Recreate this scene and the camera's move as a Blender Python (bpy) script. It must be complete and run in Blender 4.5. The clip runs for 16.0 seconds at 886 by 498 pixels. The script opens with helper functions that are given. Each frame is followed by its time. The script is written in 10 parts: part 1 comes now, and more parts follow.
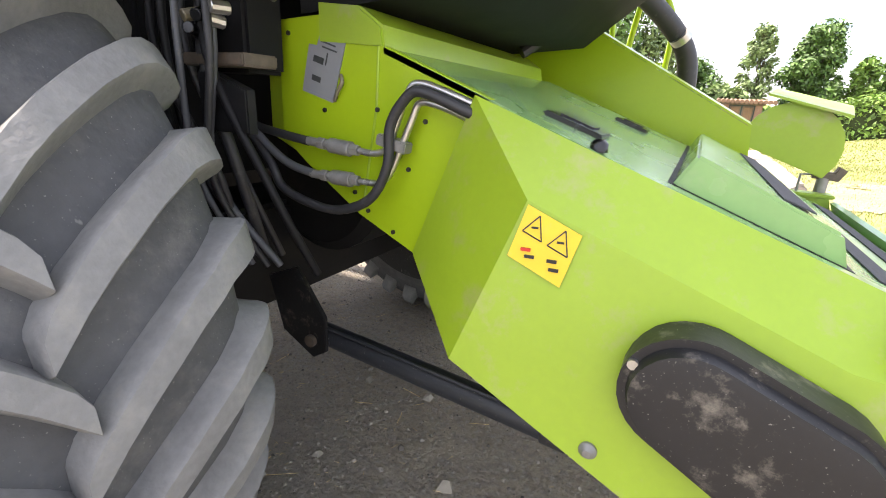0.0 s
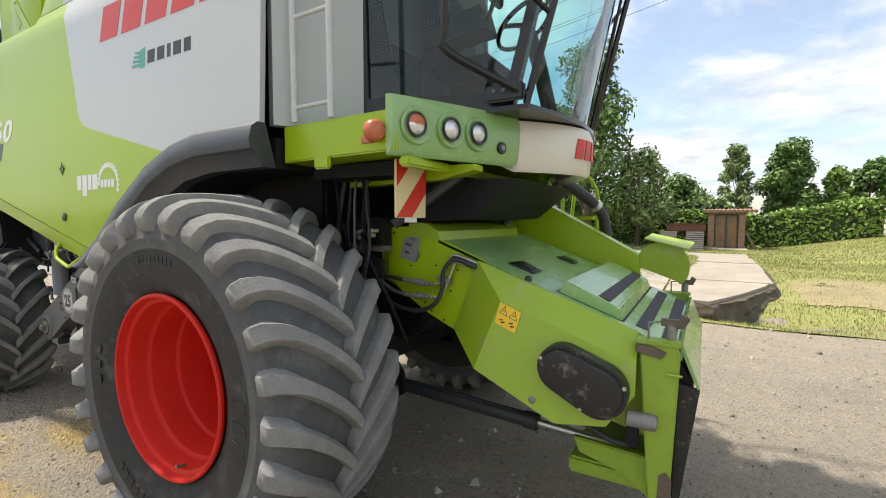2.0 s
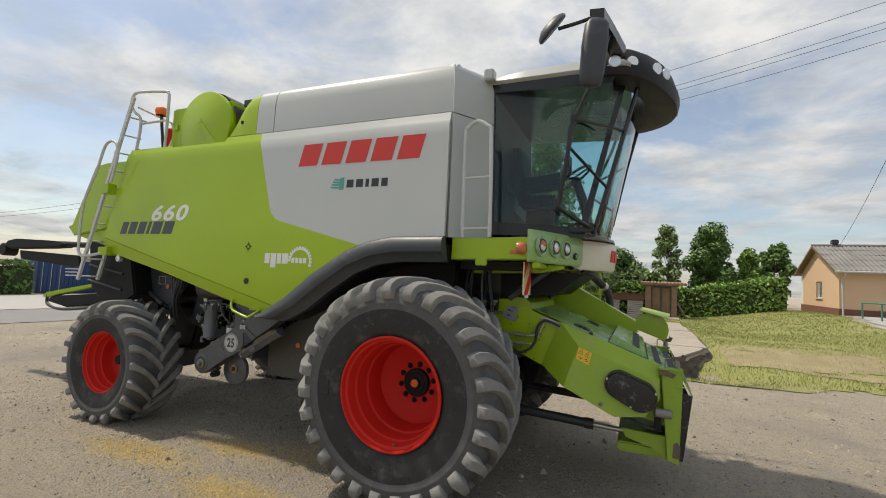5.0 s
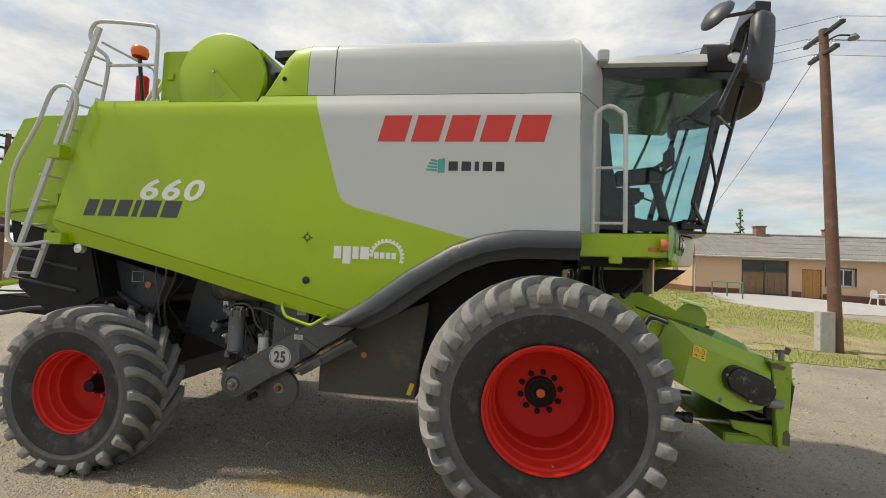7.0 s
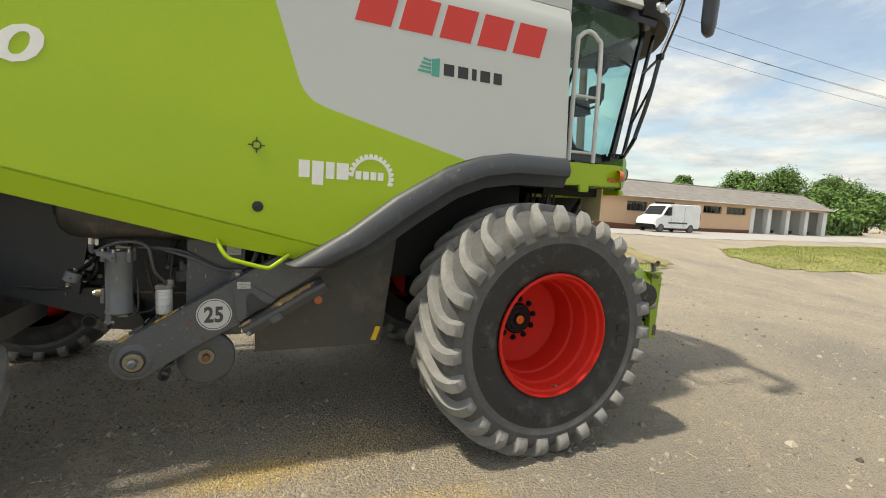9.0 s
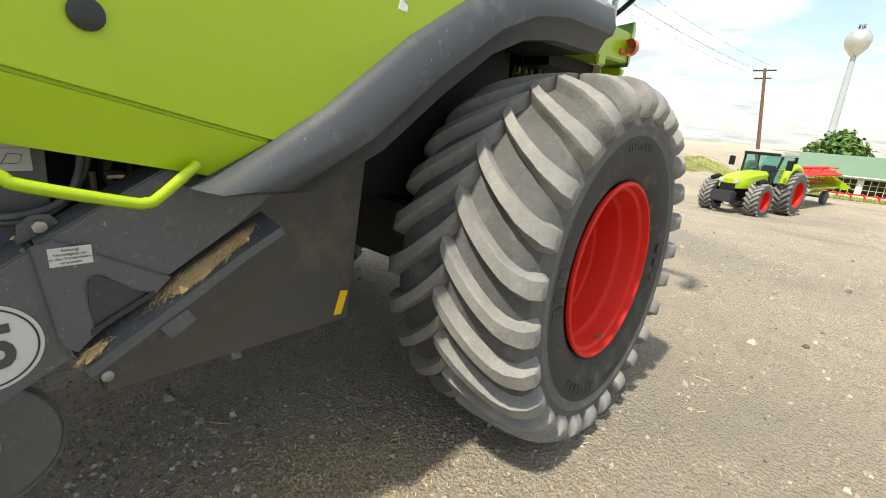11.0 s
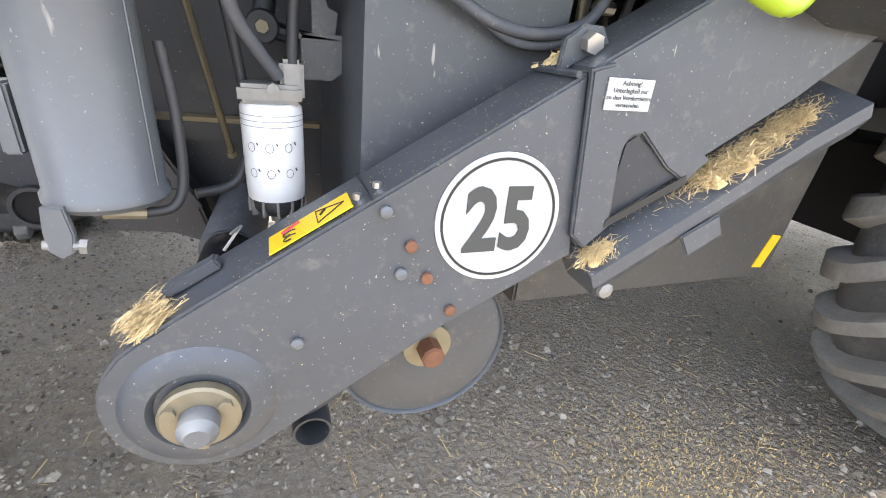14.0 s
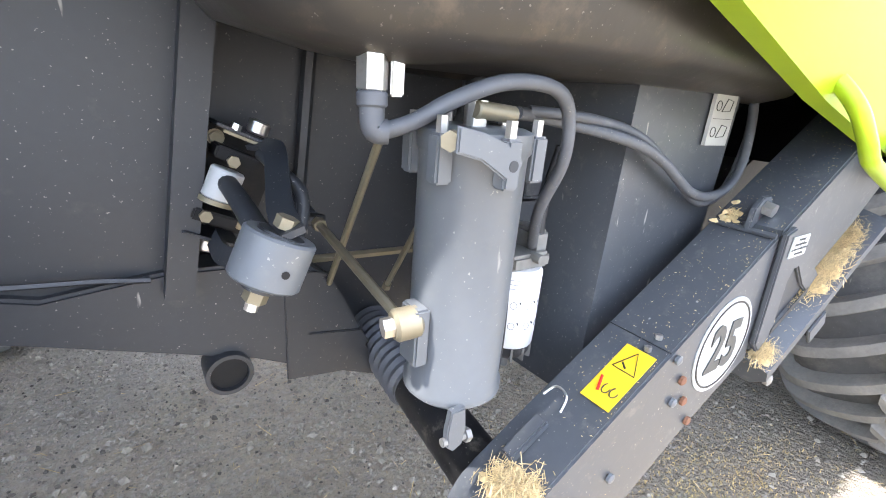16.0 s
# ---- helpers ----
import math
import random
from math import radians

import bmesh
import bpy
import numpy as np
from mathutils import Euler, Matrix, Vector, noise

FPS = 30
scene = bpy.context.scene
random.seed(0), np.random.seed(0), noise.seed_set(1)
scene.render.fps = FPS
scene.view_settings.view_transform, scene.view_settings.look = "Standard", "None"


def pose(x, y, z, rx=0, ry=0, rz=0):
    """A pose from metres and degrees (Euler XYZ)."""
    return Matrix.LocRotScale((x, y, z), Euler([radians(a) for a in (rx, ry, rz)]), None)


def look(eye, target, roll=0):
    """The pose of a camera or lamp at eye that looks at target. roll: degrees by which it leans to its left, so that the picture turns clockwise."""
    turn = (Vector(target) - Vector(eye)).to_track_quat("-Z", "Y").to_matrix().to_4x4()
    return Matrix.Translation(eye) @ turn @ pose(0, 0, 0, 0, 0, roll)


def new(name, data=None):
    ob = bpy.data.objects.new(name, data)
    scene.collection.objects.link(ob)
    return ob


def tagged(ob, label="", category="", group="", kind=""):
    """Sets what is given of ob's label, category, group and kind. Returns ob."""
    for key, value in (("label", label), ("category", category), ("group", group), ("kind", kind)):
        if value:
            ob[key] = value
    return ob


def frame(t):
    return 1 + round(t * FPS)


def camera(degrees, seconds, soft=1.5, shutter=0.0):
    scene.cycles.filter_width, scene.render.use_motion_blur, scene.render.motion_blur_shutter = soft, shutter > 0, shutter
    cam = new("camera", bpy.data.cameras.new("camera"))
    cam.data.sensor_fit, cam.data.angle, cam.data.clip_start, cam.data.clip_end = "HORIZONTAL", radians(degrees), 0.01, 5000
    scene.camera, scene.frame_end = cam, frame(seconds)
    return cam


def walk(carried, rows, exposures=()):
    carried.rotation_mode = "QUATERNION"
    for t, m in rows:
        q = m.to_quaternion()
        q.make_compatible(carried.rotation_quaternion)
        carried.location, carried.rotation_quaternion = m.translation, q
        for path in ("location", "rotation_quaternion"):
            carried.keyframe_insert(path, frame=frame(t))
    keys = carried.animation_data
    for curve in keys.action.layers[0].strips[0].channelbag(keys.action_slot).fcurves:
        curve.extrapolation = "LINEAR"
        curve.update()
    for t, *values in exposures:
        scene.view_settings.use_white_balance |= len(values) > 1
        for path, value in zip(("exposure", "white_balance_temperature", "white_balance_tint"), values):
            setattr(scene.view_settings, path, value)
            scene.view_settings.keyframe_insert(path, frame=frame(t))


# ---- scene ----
cam = camera(89.0, 16.0, soft=1.0)
PATH = [
    (0, (1.544, -1.534, 1.421), (0.651, 0.143, 0.796), 3.2),
    (0.5, (1.74, -1.748, 1.459), (0.831, -0.05, 0.92), 2.1),
    (1, (1.872, -2.057, 1.538), (0.951, -0.331, 1.119), 1.3),
    (1.5, (2.026, -2.396, 1.6), (1.065, -0.664, 1.322), 0.5),
    (2, (2.137, -2.754, 1.645), (1.136, -1.027, 1.516), 0.2),
    (2.5, (2.227, -3.074, 1.674), (1.202, -1.356, 1.669), 0.5),
    (3, (2.263, -3.356, 1.672), (1.247, -1.638, 1.795), 1.3),
    (3.1, (2.426, -3.649, 1.68), (1.397, -1.939, 1.807), 1.4),
    (3.2, (2.613, -3.985, 1.689), (1.569, -2.284, 1.821), 1.5),
    (3.3, (2.745, -4.224, 1.695), (1.691, -2.53, 1.831), 1.6),
    (3.4, (2.83, -4.376, 1.699), (1.769, -2.686, 1.838), 1.7),
    (3.5, (2.866, -4.441, 1.7), (1.802, -2.753, 1.84), 1.7),
    (3.7, (2.77, -4.524, 1.677), (1.742, -2.815, 1.839), 2.0),
    (5.8, (0.923, -4.755, 1.777), (0.297, -2.86, 1.898), 2.4),
    (6, (0.701, -4.788, 1.772), (0.131, -2.874, 1.892), 2.3),
    (6.5, (0.196, -4.831, 1.789), (-0.231, -2.879, 1.893), 2.1),
    (7, (-0.302, -4.765, 1.806), (-0.568, -2.784, 1.885), 2.3),
    (7.5, (-0.776, -4.741, 1.842), (-0.844, -2.743, 1.887), 2.4),
    (8, (-1.2, -4.592, 1.818), (-1.017, -2.6, 1.797), 2.6),
    (8.5, (-1.588, -4.395, 1.811), (-1.109, -2.457, 1.688), 2.9),
    (9, (-1.899, -4.1, 1.74), (-1.117, -2.27, 1.533), 3.3),
    (9.2, (-1.888, -3.946, 1.626), (-1.052, -2.138, 1.442), 2.8),
    (11.3, (-2.099, -2.194, 1.494), (-0.643, -0.949, 0.918), 4.7),
    (11.5, (-2.082, -2.066, 1.477), (-0.645, -0.805, 0.888), 4.6),
    (12, (-2.089, -1.853, 1.45), (-0.758, -0.495, 0.829), 3.9),
    (12.5, (-2.138, -1.779, 1.41), (-0.99, -0.29, 0.728), 4.0),
    (13, (-2.193, -1.745, 1.321), (-1.266, -0.139, 0.571), 4.3),
    (13.5, (-2.25, -1.742, 1.246), (-1.507, -0.069, 0.441), 4.7),
    (14, (-2.377, -1.744, 1.229), (-1.717, -0.051, 0.393), 5.3),
    (14.5, (-2.566, -1.751, 1.246), (-1.879, -0.06, 0.429), 5.9),
    (15, (-2.697, -1.698, 1.299), (-1.911, -0.021, 0.543), 5.7),
    (15.5, (-2.784, -1.559, 1.36), (-1.843, 0.055, 0.646), 5.2),
    (16, (-2.931, -1.512, 1.402), (-1.837, 0.026, 0.741), 4.7),
]
walk(cam, [(t, look(eye, target, roll)) for t, eye, target, roll in PATH],
     exposures=[(0, 2.62, 6900, 18), (0.5, 2.4, 6800, 15), (1, 2.02, 6650, 12), (2, 1.35, 7000, 10), (3, 0.98, 7250, 10), (3.7, 0.72, 7250, 10), (5.8, 0.64, 7050, 9), (7.5, 0.82, 7300, 8), (8.5, 0.96, 7350, 7), (9.2, 1.06, 7450, 6),
                (11.3, 1.55, 7100, 6), (12, 1.85, 6850, 9), (12.7, 2.5, 6450, 12), (13.5, 3.15, 6500, 14), (14.5, 3.2, 6600, 15), (15.3, 3.4, 6400, 16), (16, 3.6, 6200, 14)])


# ---- world and sun ----
SUN_DIR = Vector((-1.85, -0.10, 3.4)).normalized()
world = bpy.data.worlds.new("world")
scene.world = world
world.use_nodes = True
wn, wl = world.node_tree.nodes, world.node_tree.links
wn.clear()
sky = wn.new("ShaderNodeTexSky")
sky.sky_type = "NISHITA"
sky.sun_disc = False
sky.sun_elevation = math.asin(SUN_DIR.z)
sky.sun_rotation = math.atan2(SUN_DIR.x, SUN_DIR.y)
sky.air_density, sky.dust_density, sky.ozone_density = 1.0, 1.2, 1.5
w_coord = wn.new("ShaderNodeTexCoord")
w_sep = wn.new("ShaderNodeSeparateXYZ")
wl.new(w_coord.outputs["Generated"], w_sep.inputs[0])


def wmath(op, a, b):
    n = wn.new("ShaderNodeMath")
    n.operation = op
    for i, v in enumerate((a, b)):
        if isinstance(v, (int, float)):
            n.inputs[i].default_value = v
        else:
            wl.new(v, n.inputs[i])
    return n.outputs[0]


# clouds lie on a flat layer overhead
w_up = wmath("ADD", wmath("MAXIMUM", w_sep.outputs[2], 0.0), 0.12)
w_flat = wn.new("ShaderNodeCombineXYZ")
wl.new(wmath("DIVIDE", w_sep.outputs[0], w_up), w_flat.inputs[0])
wl.new(wmath("DIVIDE", w_sep.outputs[1], w_up), w_flat.inputs[1])
w_flat.inputs[2].default_value = 3.7
cloud = wn.new("ShaderNodeTexNoise")
cloud.inputs["Scale"].default_value = 1.15
cloud.inputs["Detail"].default_value = 9
cloud.inputs["Roughness"].default_value = 0.62
cloud.inputs["Distortion"].default_value = 0.35
wl.new(w_flat.outputs[0], cloud.inputs["Vector"])
cover = wn.new("ShaderNodeValToRGB")
cover.color_ramp.elements[0].position, cover.color_ramp.elements[1].position = 0.40, 0.60
wl.new(cloud.outputs["Fac"], cover.inputs[0])
cloud_dark = wn.new("ShaderNodeTexNoise")
cloud_dark.inputs["Scale"].default_value = 2.4
cloud_dark.inputs["Detail"].default_value = 8
cloud_dark.inputs["Roughness"].default_value = 0.6
wl.new(w_flat.outputs[0], cloud_dark.inputs["Vector"])
tone = wn.new("ShaderNodeValToRGB")
tone.color_ramp.elements[0].position, tone.color_ramp.elements[0].color = 0.36, (4.2, 4.6, 5.2, 1)
tone.color_ramp.elements[1].position, tone.color_ramp.elements[1].color = 0.62, (6.6, 6.8, 7.1, 1)
wl.new(cloud_dark.outputs["Fac"], tone.inputs[0])
sky_mix = wn.new("ShaderNodeMix")
sky_mix.data_type = "RGBA"
wl.new(wmath("ADD", wmath("MULTIPLY", cover.outputs[0], 0.75), 0.20), sky_mix.inputs["Factor"])
wl.new(sky.outputs[0], sky_mix.inputs["A"])
# an overcast layer is brighter overhead than low down
w_bright = wn.new("ShaderNodeVectorMath")
w_bright.operation = "SCALE"
wl.new(tone.outputs[0], w_bright.inputs[0])
wl.new(wmath("ADD", wmath("MULTIPLY", wmath("MAXIMUM", w_sep.outputs[2], 0.0), 0.45), 0.66), w_bright.inputs["Scale"])
wl.new(w_bright.outputs[0], sky_mix.inputs["B"])
w_back = wn.new("ShaderNodeBackground")
w_back.inputs["Strength"].default_value = 0.095
wl.new(sky_mix.outputs["Result"], w_back.inputs["Color"])
w_out = wn.new("ShaderNodeOutputWorld")
wl.new(w_back.outputs[0], w_out.inputs["Surface"])

sun = new("sun", bpy.data.lights.new("sun", "SUN"))
sun.data.energy = 2.4
sun.data.angle = radians(2.2)
sun.data.color = (1.0, 0.95, 0.87)
sun.matrix_world = look((0, 0, 0), tuple(-SUN_DIR))
scene.view_settings.exposure = 0.0


# ---- materials ----
def mat(name, color, rough=0.5, metal=0.0, vary=0.12, scale=6.0, bump=0.0, bscale=60.0, dirt=None, dirt_amt=0.0, dscale=3.0,
        coat=0.0, spec=0.5, fine=None, island=0.0, fleck=0.0):
    """A surface with slow and fine variation, an optional second tone of dirt and some relief."""
    m = bpy.data.materials.new(name)
    m.use_nodes = True
    nt = m.node_tree
    nd, lk = nt.nodes, nt.links
    b = nd["Principled BSDF"]
    tc = nd.new("ShaderNodeTexCoord")
    n1 = nd.new("ShaderNodeTexNoise")
    n1.inputs["Scale"].default_value, n1.inputs["Detail"].default_value = scale, 6
    n2 = nd.new("ShaderNodeTexNoise")
    n2.inputs["Scale"].default_value, n2.inputs["Detail"].default_value = bscale, 4
    lk.new(tc.outputs["Object"], n1.inputs["Vector"])
    lk.new(tc.outputs["Object"], n2.inputs["Vector"])
    hsv = nd.new("ShaderNodeHueSaturation")
    hsv.inputs["Color"].default_value = (*color, 1)
    mr = nd.new("ShaderNodeMapRange")
    mr.inputs["To Min"].default_value, mr.inputs["To Max"].default_value = 1 - vary, 1 + vary
    mx = nd.new("ShaderNodeMath")
    mx.operation = "MULTIPLY_ADD"
    mx.inputs[1].default_value = 0.65
    lk.new(n1.outputs["Fac"], mx.inputs[0])
    mf = nd.new("ShaderNodeMath")
    mf.operation = "MULTIPLY"
    mf.inputs[1].default_value = 0.35
    lk.new(n2.outputs["Fac"], mf.inputs[0])
    lk.new(mf.outputs[0], mx.inputs[2])
    mr.inputs["From Min"].default_value, mr.inputs["From Max"].default_value = 0.25, 0.75
    lk.new(mx.outputs[0], mr.inputs["Value"])
    value = mr.outputs[0]
    if island:
        geo = nd.new("ShaderNodeNewGeometry")
        mi = nd.new("ShaderNodeMapRange")
        mi.inputs["To Min"].default_value, mi.inputs["To Max"].default_value = 1 - island, 1 + island
        lk.new(geo.outputs["Random Per Island"], mi.inputs["Value"])
        mm = nd.new("ShaderNodeMath")
        mm.operation = "MULTIPLY"
        lk.new(value, mm.inputs[0])
        lk.new(mi.outputs[0], mm.inputs[1])
        value = mm.outputs[0]
    lk.new(value, hsv.inputs["Value"])
    col = hsv.outputs[0]
    rsock = None
    if dirt:
        n3 = nd.new("ShaderNodeTexNoise")
        n3.inputs["Scale"].default_value, n3.inputs["Detail"].default_value, n3.inputs["Roughness"].default_value = dscale, 9, 0.7
        lk.new(tc.outputs["Object"], n3.inputs["Vector"])
        rp = nd.new("ShaderNodeMapRange")
        rp.inputs["From Min"].default_value, rp.inputs["From Max"].default_value = 0.62 - 0.3 * dirt_amt, 0.82 - 0.3 * dirt_amt
        rp.inputs["To Max"].default_value = min(1.0, 0.35 + dirt_amt)
        lk.new(n3.outputs["Fac"], rp.inputs["Value"])
        mix = nd.new("ShaderNodeMix")
        mix.data_type = "RGBA"
        lk.new(rp.outputs[0], mix.inputs["Factor"])
        lk.new(col, mix.inputs["A"])
        mix.inputs["B"].default_value = (*dirt, 1)
        col = mix.outputs["Result"]
        rsock = rp.outputs[0]
    if fleck:
        # scattered pale dust specks and fine scratches
        for sc, cut, stretch in ((210.0, 0.70, (1, 1, 1)), (60.0, 0.74, (1, 1, 0.22))):
            mp = nd.new("ShaderNodeMapping")
            mp.inputs["Scale"].default_value = stretch
            mp.inputs["Rotation"].default_value = (0.3, 0.6, 0.2)
            nf = nd.new("ShaderNodeTexNoise")
            nf.inputs["Scale"].default_value, nf.inputs["Detail"].default_value = sc, 2
            lk.new(tc.outputs["Object"], mp.inputs[0])
            lk.new(mp.outputs[0], nf.inputs["Vector"])
            fm = nd.new("ShaderNodeMapRange")
            fm.inputs["From Min"].default_value, fm.inputs["From Max"].default_value = cut, cut + 0.05
            fm.inputs["To Max"].default_value = fleck
            lk.new(nf.outputs["Fac"], fm.inputs["Value"])
            mix = nd.new("ShaderNodeMix")
            mix.data_type = "RGBA"
            lk.new(fm.outputs[0], mix.inputs["Factor"])
            lk.new(col, mix.inputs["A"])
            mix.inputs["B"].default_value = (0.42, 0.40, 0.36, 1)
            col = mix.outputs["Result"]
    lk.new(col, b.inputs["Base Color"])
    b.inputs["Metallic"].default_value = metal
    b.inputs["Specular IOR Level"].default_value = spec
    b.inputs["Coat Weight"].default_value = coat
    rr = nd.new("ShaderNodeMapRange")
    rr.inputs["To Min"].default_value, rr.inputs["To Max"].default_value = max(0.02, rough - 0.08), min(1, rough + 0.12)
    lk.new(n1.outputs["Fac"], rr.inputs["Value"])
    lk.new(rr.outputs[0], b.inputs["Roughness"])
    if bump:
        bp = nd.new("ShaderNodeBump")
        bp.inputs["Strength"].default_value = 0.6
        bp.inputs["Distance"].default_value = bump
        lk.new(n2.outputs["Fac"], bp.inputs["Height"])
        lk.new(bp.outputs[0], b.inputs["Normal"])
    return m


M = {}
M["green"] = mat("green_paint", (0.31, 0.45, 0.012), 0.30, vary=0.05, scale=1.5, dirt=(0.36, 0.40, 0.10), dirt_amt=0.05, dscale=4, coat=0.10, spec=0.38)
M["green_worn"] = mat("worn_green_paint", (0.27, 0.40, 0.02), 0.38, vary=0.08, scale=4, dirt=(0.38, 0.30, 0.20), dirt_amt=0.24, dscale=8, coat=0.1)
M["green_old"] = mat("chipped_green_paint", (0.24, 0.36, 0.03), 0.5, vary=0.1, scale=9, dirt=(0.13, 0.08, 0.04), dirt_amt=0.10, dscale=22, bump=0.001)
M["pale_green"] = mat("dusty_green_paint", (0.24, 0.42, 0.15), 0.24, vary=0.1, scale=3, dirt=(0.36, 0.44, 0.26), dirt_amt=0.3, dscale=5, coat=0.3)
M["white"] = mat("pale_grey_paint", (0.465, 0.485, 0.47), 0.32, vary=0.03, scale=1.2, dirt=(0.50, 0.49, 0.44), dirt_amt=0.06, dscale=3, coat=0.2)
M["cream"] = mat("cream_paint", (0.66, 0.63, 0.52), 0.35, vary=0.04, scale=3, coat=0.2)
M["red"] = mat("red_paint", (0.58, 0.022, 0.014), 0.55, vary=0.08, scale=4, dirt=(0.42, 0.07, 0.04), dirt_amt=0.12, dscale=6, spec=0.2)
M["red_mark"] = mat("red_lettering", (0.55, 0.03, 0.02), 0.4, vary=0.03)
M["rubber"] = mat("dusty_rubber", (0.084, 0.085, 0.085), 0.75, vary=0.25, scale=7, bump=0.009, bscale=34, dirt=(0.18, 0.172, 0.158), dirt_amt=0.34, dscale=5, spec=0.3, fleck=0.4)
M["lug"] = mat("worn_rubber", (0.208, 0.206, 0.198), 0.85, vary=0.25, scale=9, bump=0.004, bscale=70, dirt=(0.28, 0.265, 0.232), dirt_amt=0.32, dscale=9, spec=0.25)
M["side_rubber"] = mat("sidewall_rubber", (0.034, 0.033, 0.032), 0.72, vary=0.15, scale=7, bump=0.0015, bscale=60, dirt=(0.125, 0.12, 0.11), dirt_amt=0.30, dscale=7, spec=0.3, fleck=0.3)
M["shoulder_rubber"] = mat("dusty_shoulder_rubber", (0.100, 0.099, 0.097), 0.8, vary=0.2, scale=9, bump=0.003, bscale=40, dirt=(0.165, 0.16, 0.15), dirt_amt=0.30, dscale=11, spec=0.25, fleck=0.3)
M["fender"] = mat("grey_plastic", (0.040, 0.045, 0.052), 0.45, vary=0.1, scale=6, bump=0.0004, bscale=220, dirt=(0.17, 0.165, 0.15), dirt_amt=0.12, dscale=7, fleck=0.6)
M["dark"] = mat("dark_grey_steel", (0.026, 0.029, 0.034), 0.45, vary=0.15, scale=4, dirt=(0.085, 0.08, 0.068), dirt_amt=0.16, dscale=9, fleck=0.5)
M["guard"] = mat("guard_steel", (0.064, 0.070, 0.078), 0.38, vary=0.12, scale=5, dirt=(0.18, 0.173, 0.16), dirt_amt=0.20, dscale=34, coat=0.05, fleck=0.7)
M["canister"] = mat("grey_painted_canister", (0.112, 0.121, 0.130), 0.35, vary=0.1, scale=5, dirt=(0.21, 0.20, 0.17), dirt_amt=0.12, dscale=9, fleck=0.5)
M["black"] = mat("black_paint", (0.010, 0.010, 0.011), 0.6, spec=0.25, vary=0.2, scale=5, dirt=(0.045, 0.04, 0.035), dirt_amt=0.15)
M["black_dirty"] = mat("black_plastic_with_mud", (0.013, 0.013, 0.014), 0.42, vary=0.2, scale=6, dirt=(0.36, 0.32, 0.25), dirt_amt=0.22, dscale=15, bump=0.0008, fleck=0.4)
M["gloss_black"] = mat("black_trim", (0.010, 0.010, 0.011), 0.22, vary=0.1)
M["hose"] = mat("hose_rubber", (0.028, 0.028, 0.03), 0.5, vary=0.2, scale=20, dirt=(0.16, 0.15, 0.13), dirt_amt=0.15, dscale=25)
M["grey_hose"] = mat("dusty_hose_rubber", (0.085, 0.09, 0.10), 0.5, vary=0.2, scale=20, dirt=(0.2, 0.19, 0.17), dirt_amt=0.2, dscale=25, fleck=0.4)
M["steel"] = mat("bright_steel", (0.55, 0.54, 0.51), 0.32, 0.9, vary=0.15, scale=30, dirt=(0.25, 0.2, 0.15), dirt_amt=0.15, dscale=30)
M["zinc"] = mat("yellow_zinc", (0.24, 0.21, 0.145), 0.45, 0.5, vary=0.15, scale=40)
M["rail"] = mat("grey_rail_paint", (0.52, 0.53, 0.52), 0.4, vary=0.1, scale=20)
M["rust"] = mat("rusty_steel", (0.17, 0.075, 0.04), 0.8, vary=0.3, scale=30, bump=0.001)
M["chrome_lens"] = mat("lamp_lens", (0.72, 0.74, 0.75), 0.12, 0.6, vary=0.1, scale=40)
M["amber"] = mat("amber_lens", (0.50, 0.14, 0.06), 0.2, vary=0.1, scale=40)
M["orange"] = mat("orange_beacon", (0.80, 0.16, 0.015), 0.2, vary=0.05)
M["yellow"] = mat("yellow_sticker", (0.80, 0.52, 0.02), 0.4, vary=0.06, scale=20, dirt=(0.55, 0.42, 0.15), dirt_amt=0.1, dscale=20)
M["ink"] = mat("black_print", (0.02, 0.02, 0.02), 0.45, vary=0.05)
M["paper"] = mat("white_sticker", (0.72, 0.72, 0.70), 0.4, vary=0.05, scale=20, dirt=(0.5, 0.48, 0.42), dirt_amt=0.08, dscale=30)
M["matt_white"] = mat("dusty_white_sticker", (0.45, 0.46, 0.45), 0.5, vary=0.06, scale=14, dirt=(0.36, 0.34, 0.30), dirt_amt=0.12, dscale=26, fleck=0.3)
M["rusty_pin"] = mat("worn_pin_steel", (0.13, 0.105, 0.08), 0.6, 0.3, vary=0.3, scale=25, bump=0.001, dirt=(0.20, 0.12, 0.07), dirt_amt=0.3, dscale=30)
M["cast_alu"] = mat("cast_aluminium", (0.24, 0.235, 0.22), 0.5, 0.4, vary=0.2, scale=30, dirt=(0.20, 0.17, 0.13), dirt_amt=0.25, dscale=40)
M["grey_label"] = mat("grey_sticker", (0.23, 0.24, 0.25), 0.45, vary=0.08)
M["teal"] = mat("teal_print", (0.06, 0.30, 0.24), 0.4, vary=0.05)
M["dark_letter"] = mat("charcoal_print", (0.045, 0.05, 0.05), 0.4, vary=0.04)
M["grip"] = mat("anti_slip_strip", (0.06, 0.06, 0.065), 0.9, vary=0.2, scale=60, bump=0.0012, bscale=300)
M["reflex_red"] = mat("red_reflective", (0.62, 0.03, 0.02), 0.35, vary=0.05)
M["reflex_pale"] = mat("pale_reflective", (0.74, 0.62, 0.34), 0.35, vary=0.06)
M["straw"] = mat("straw", (0.62, 0.47, 0.24), 0.85, vary=0.22, scale=50, island=0.28)
M["seat"] = mat("seat_fabric", (0.03, 0.032, 0.036), 0.9, vary=0.2, scale=30, bump=0.001)


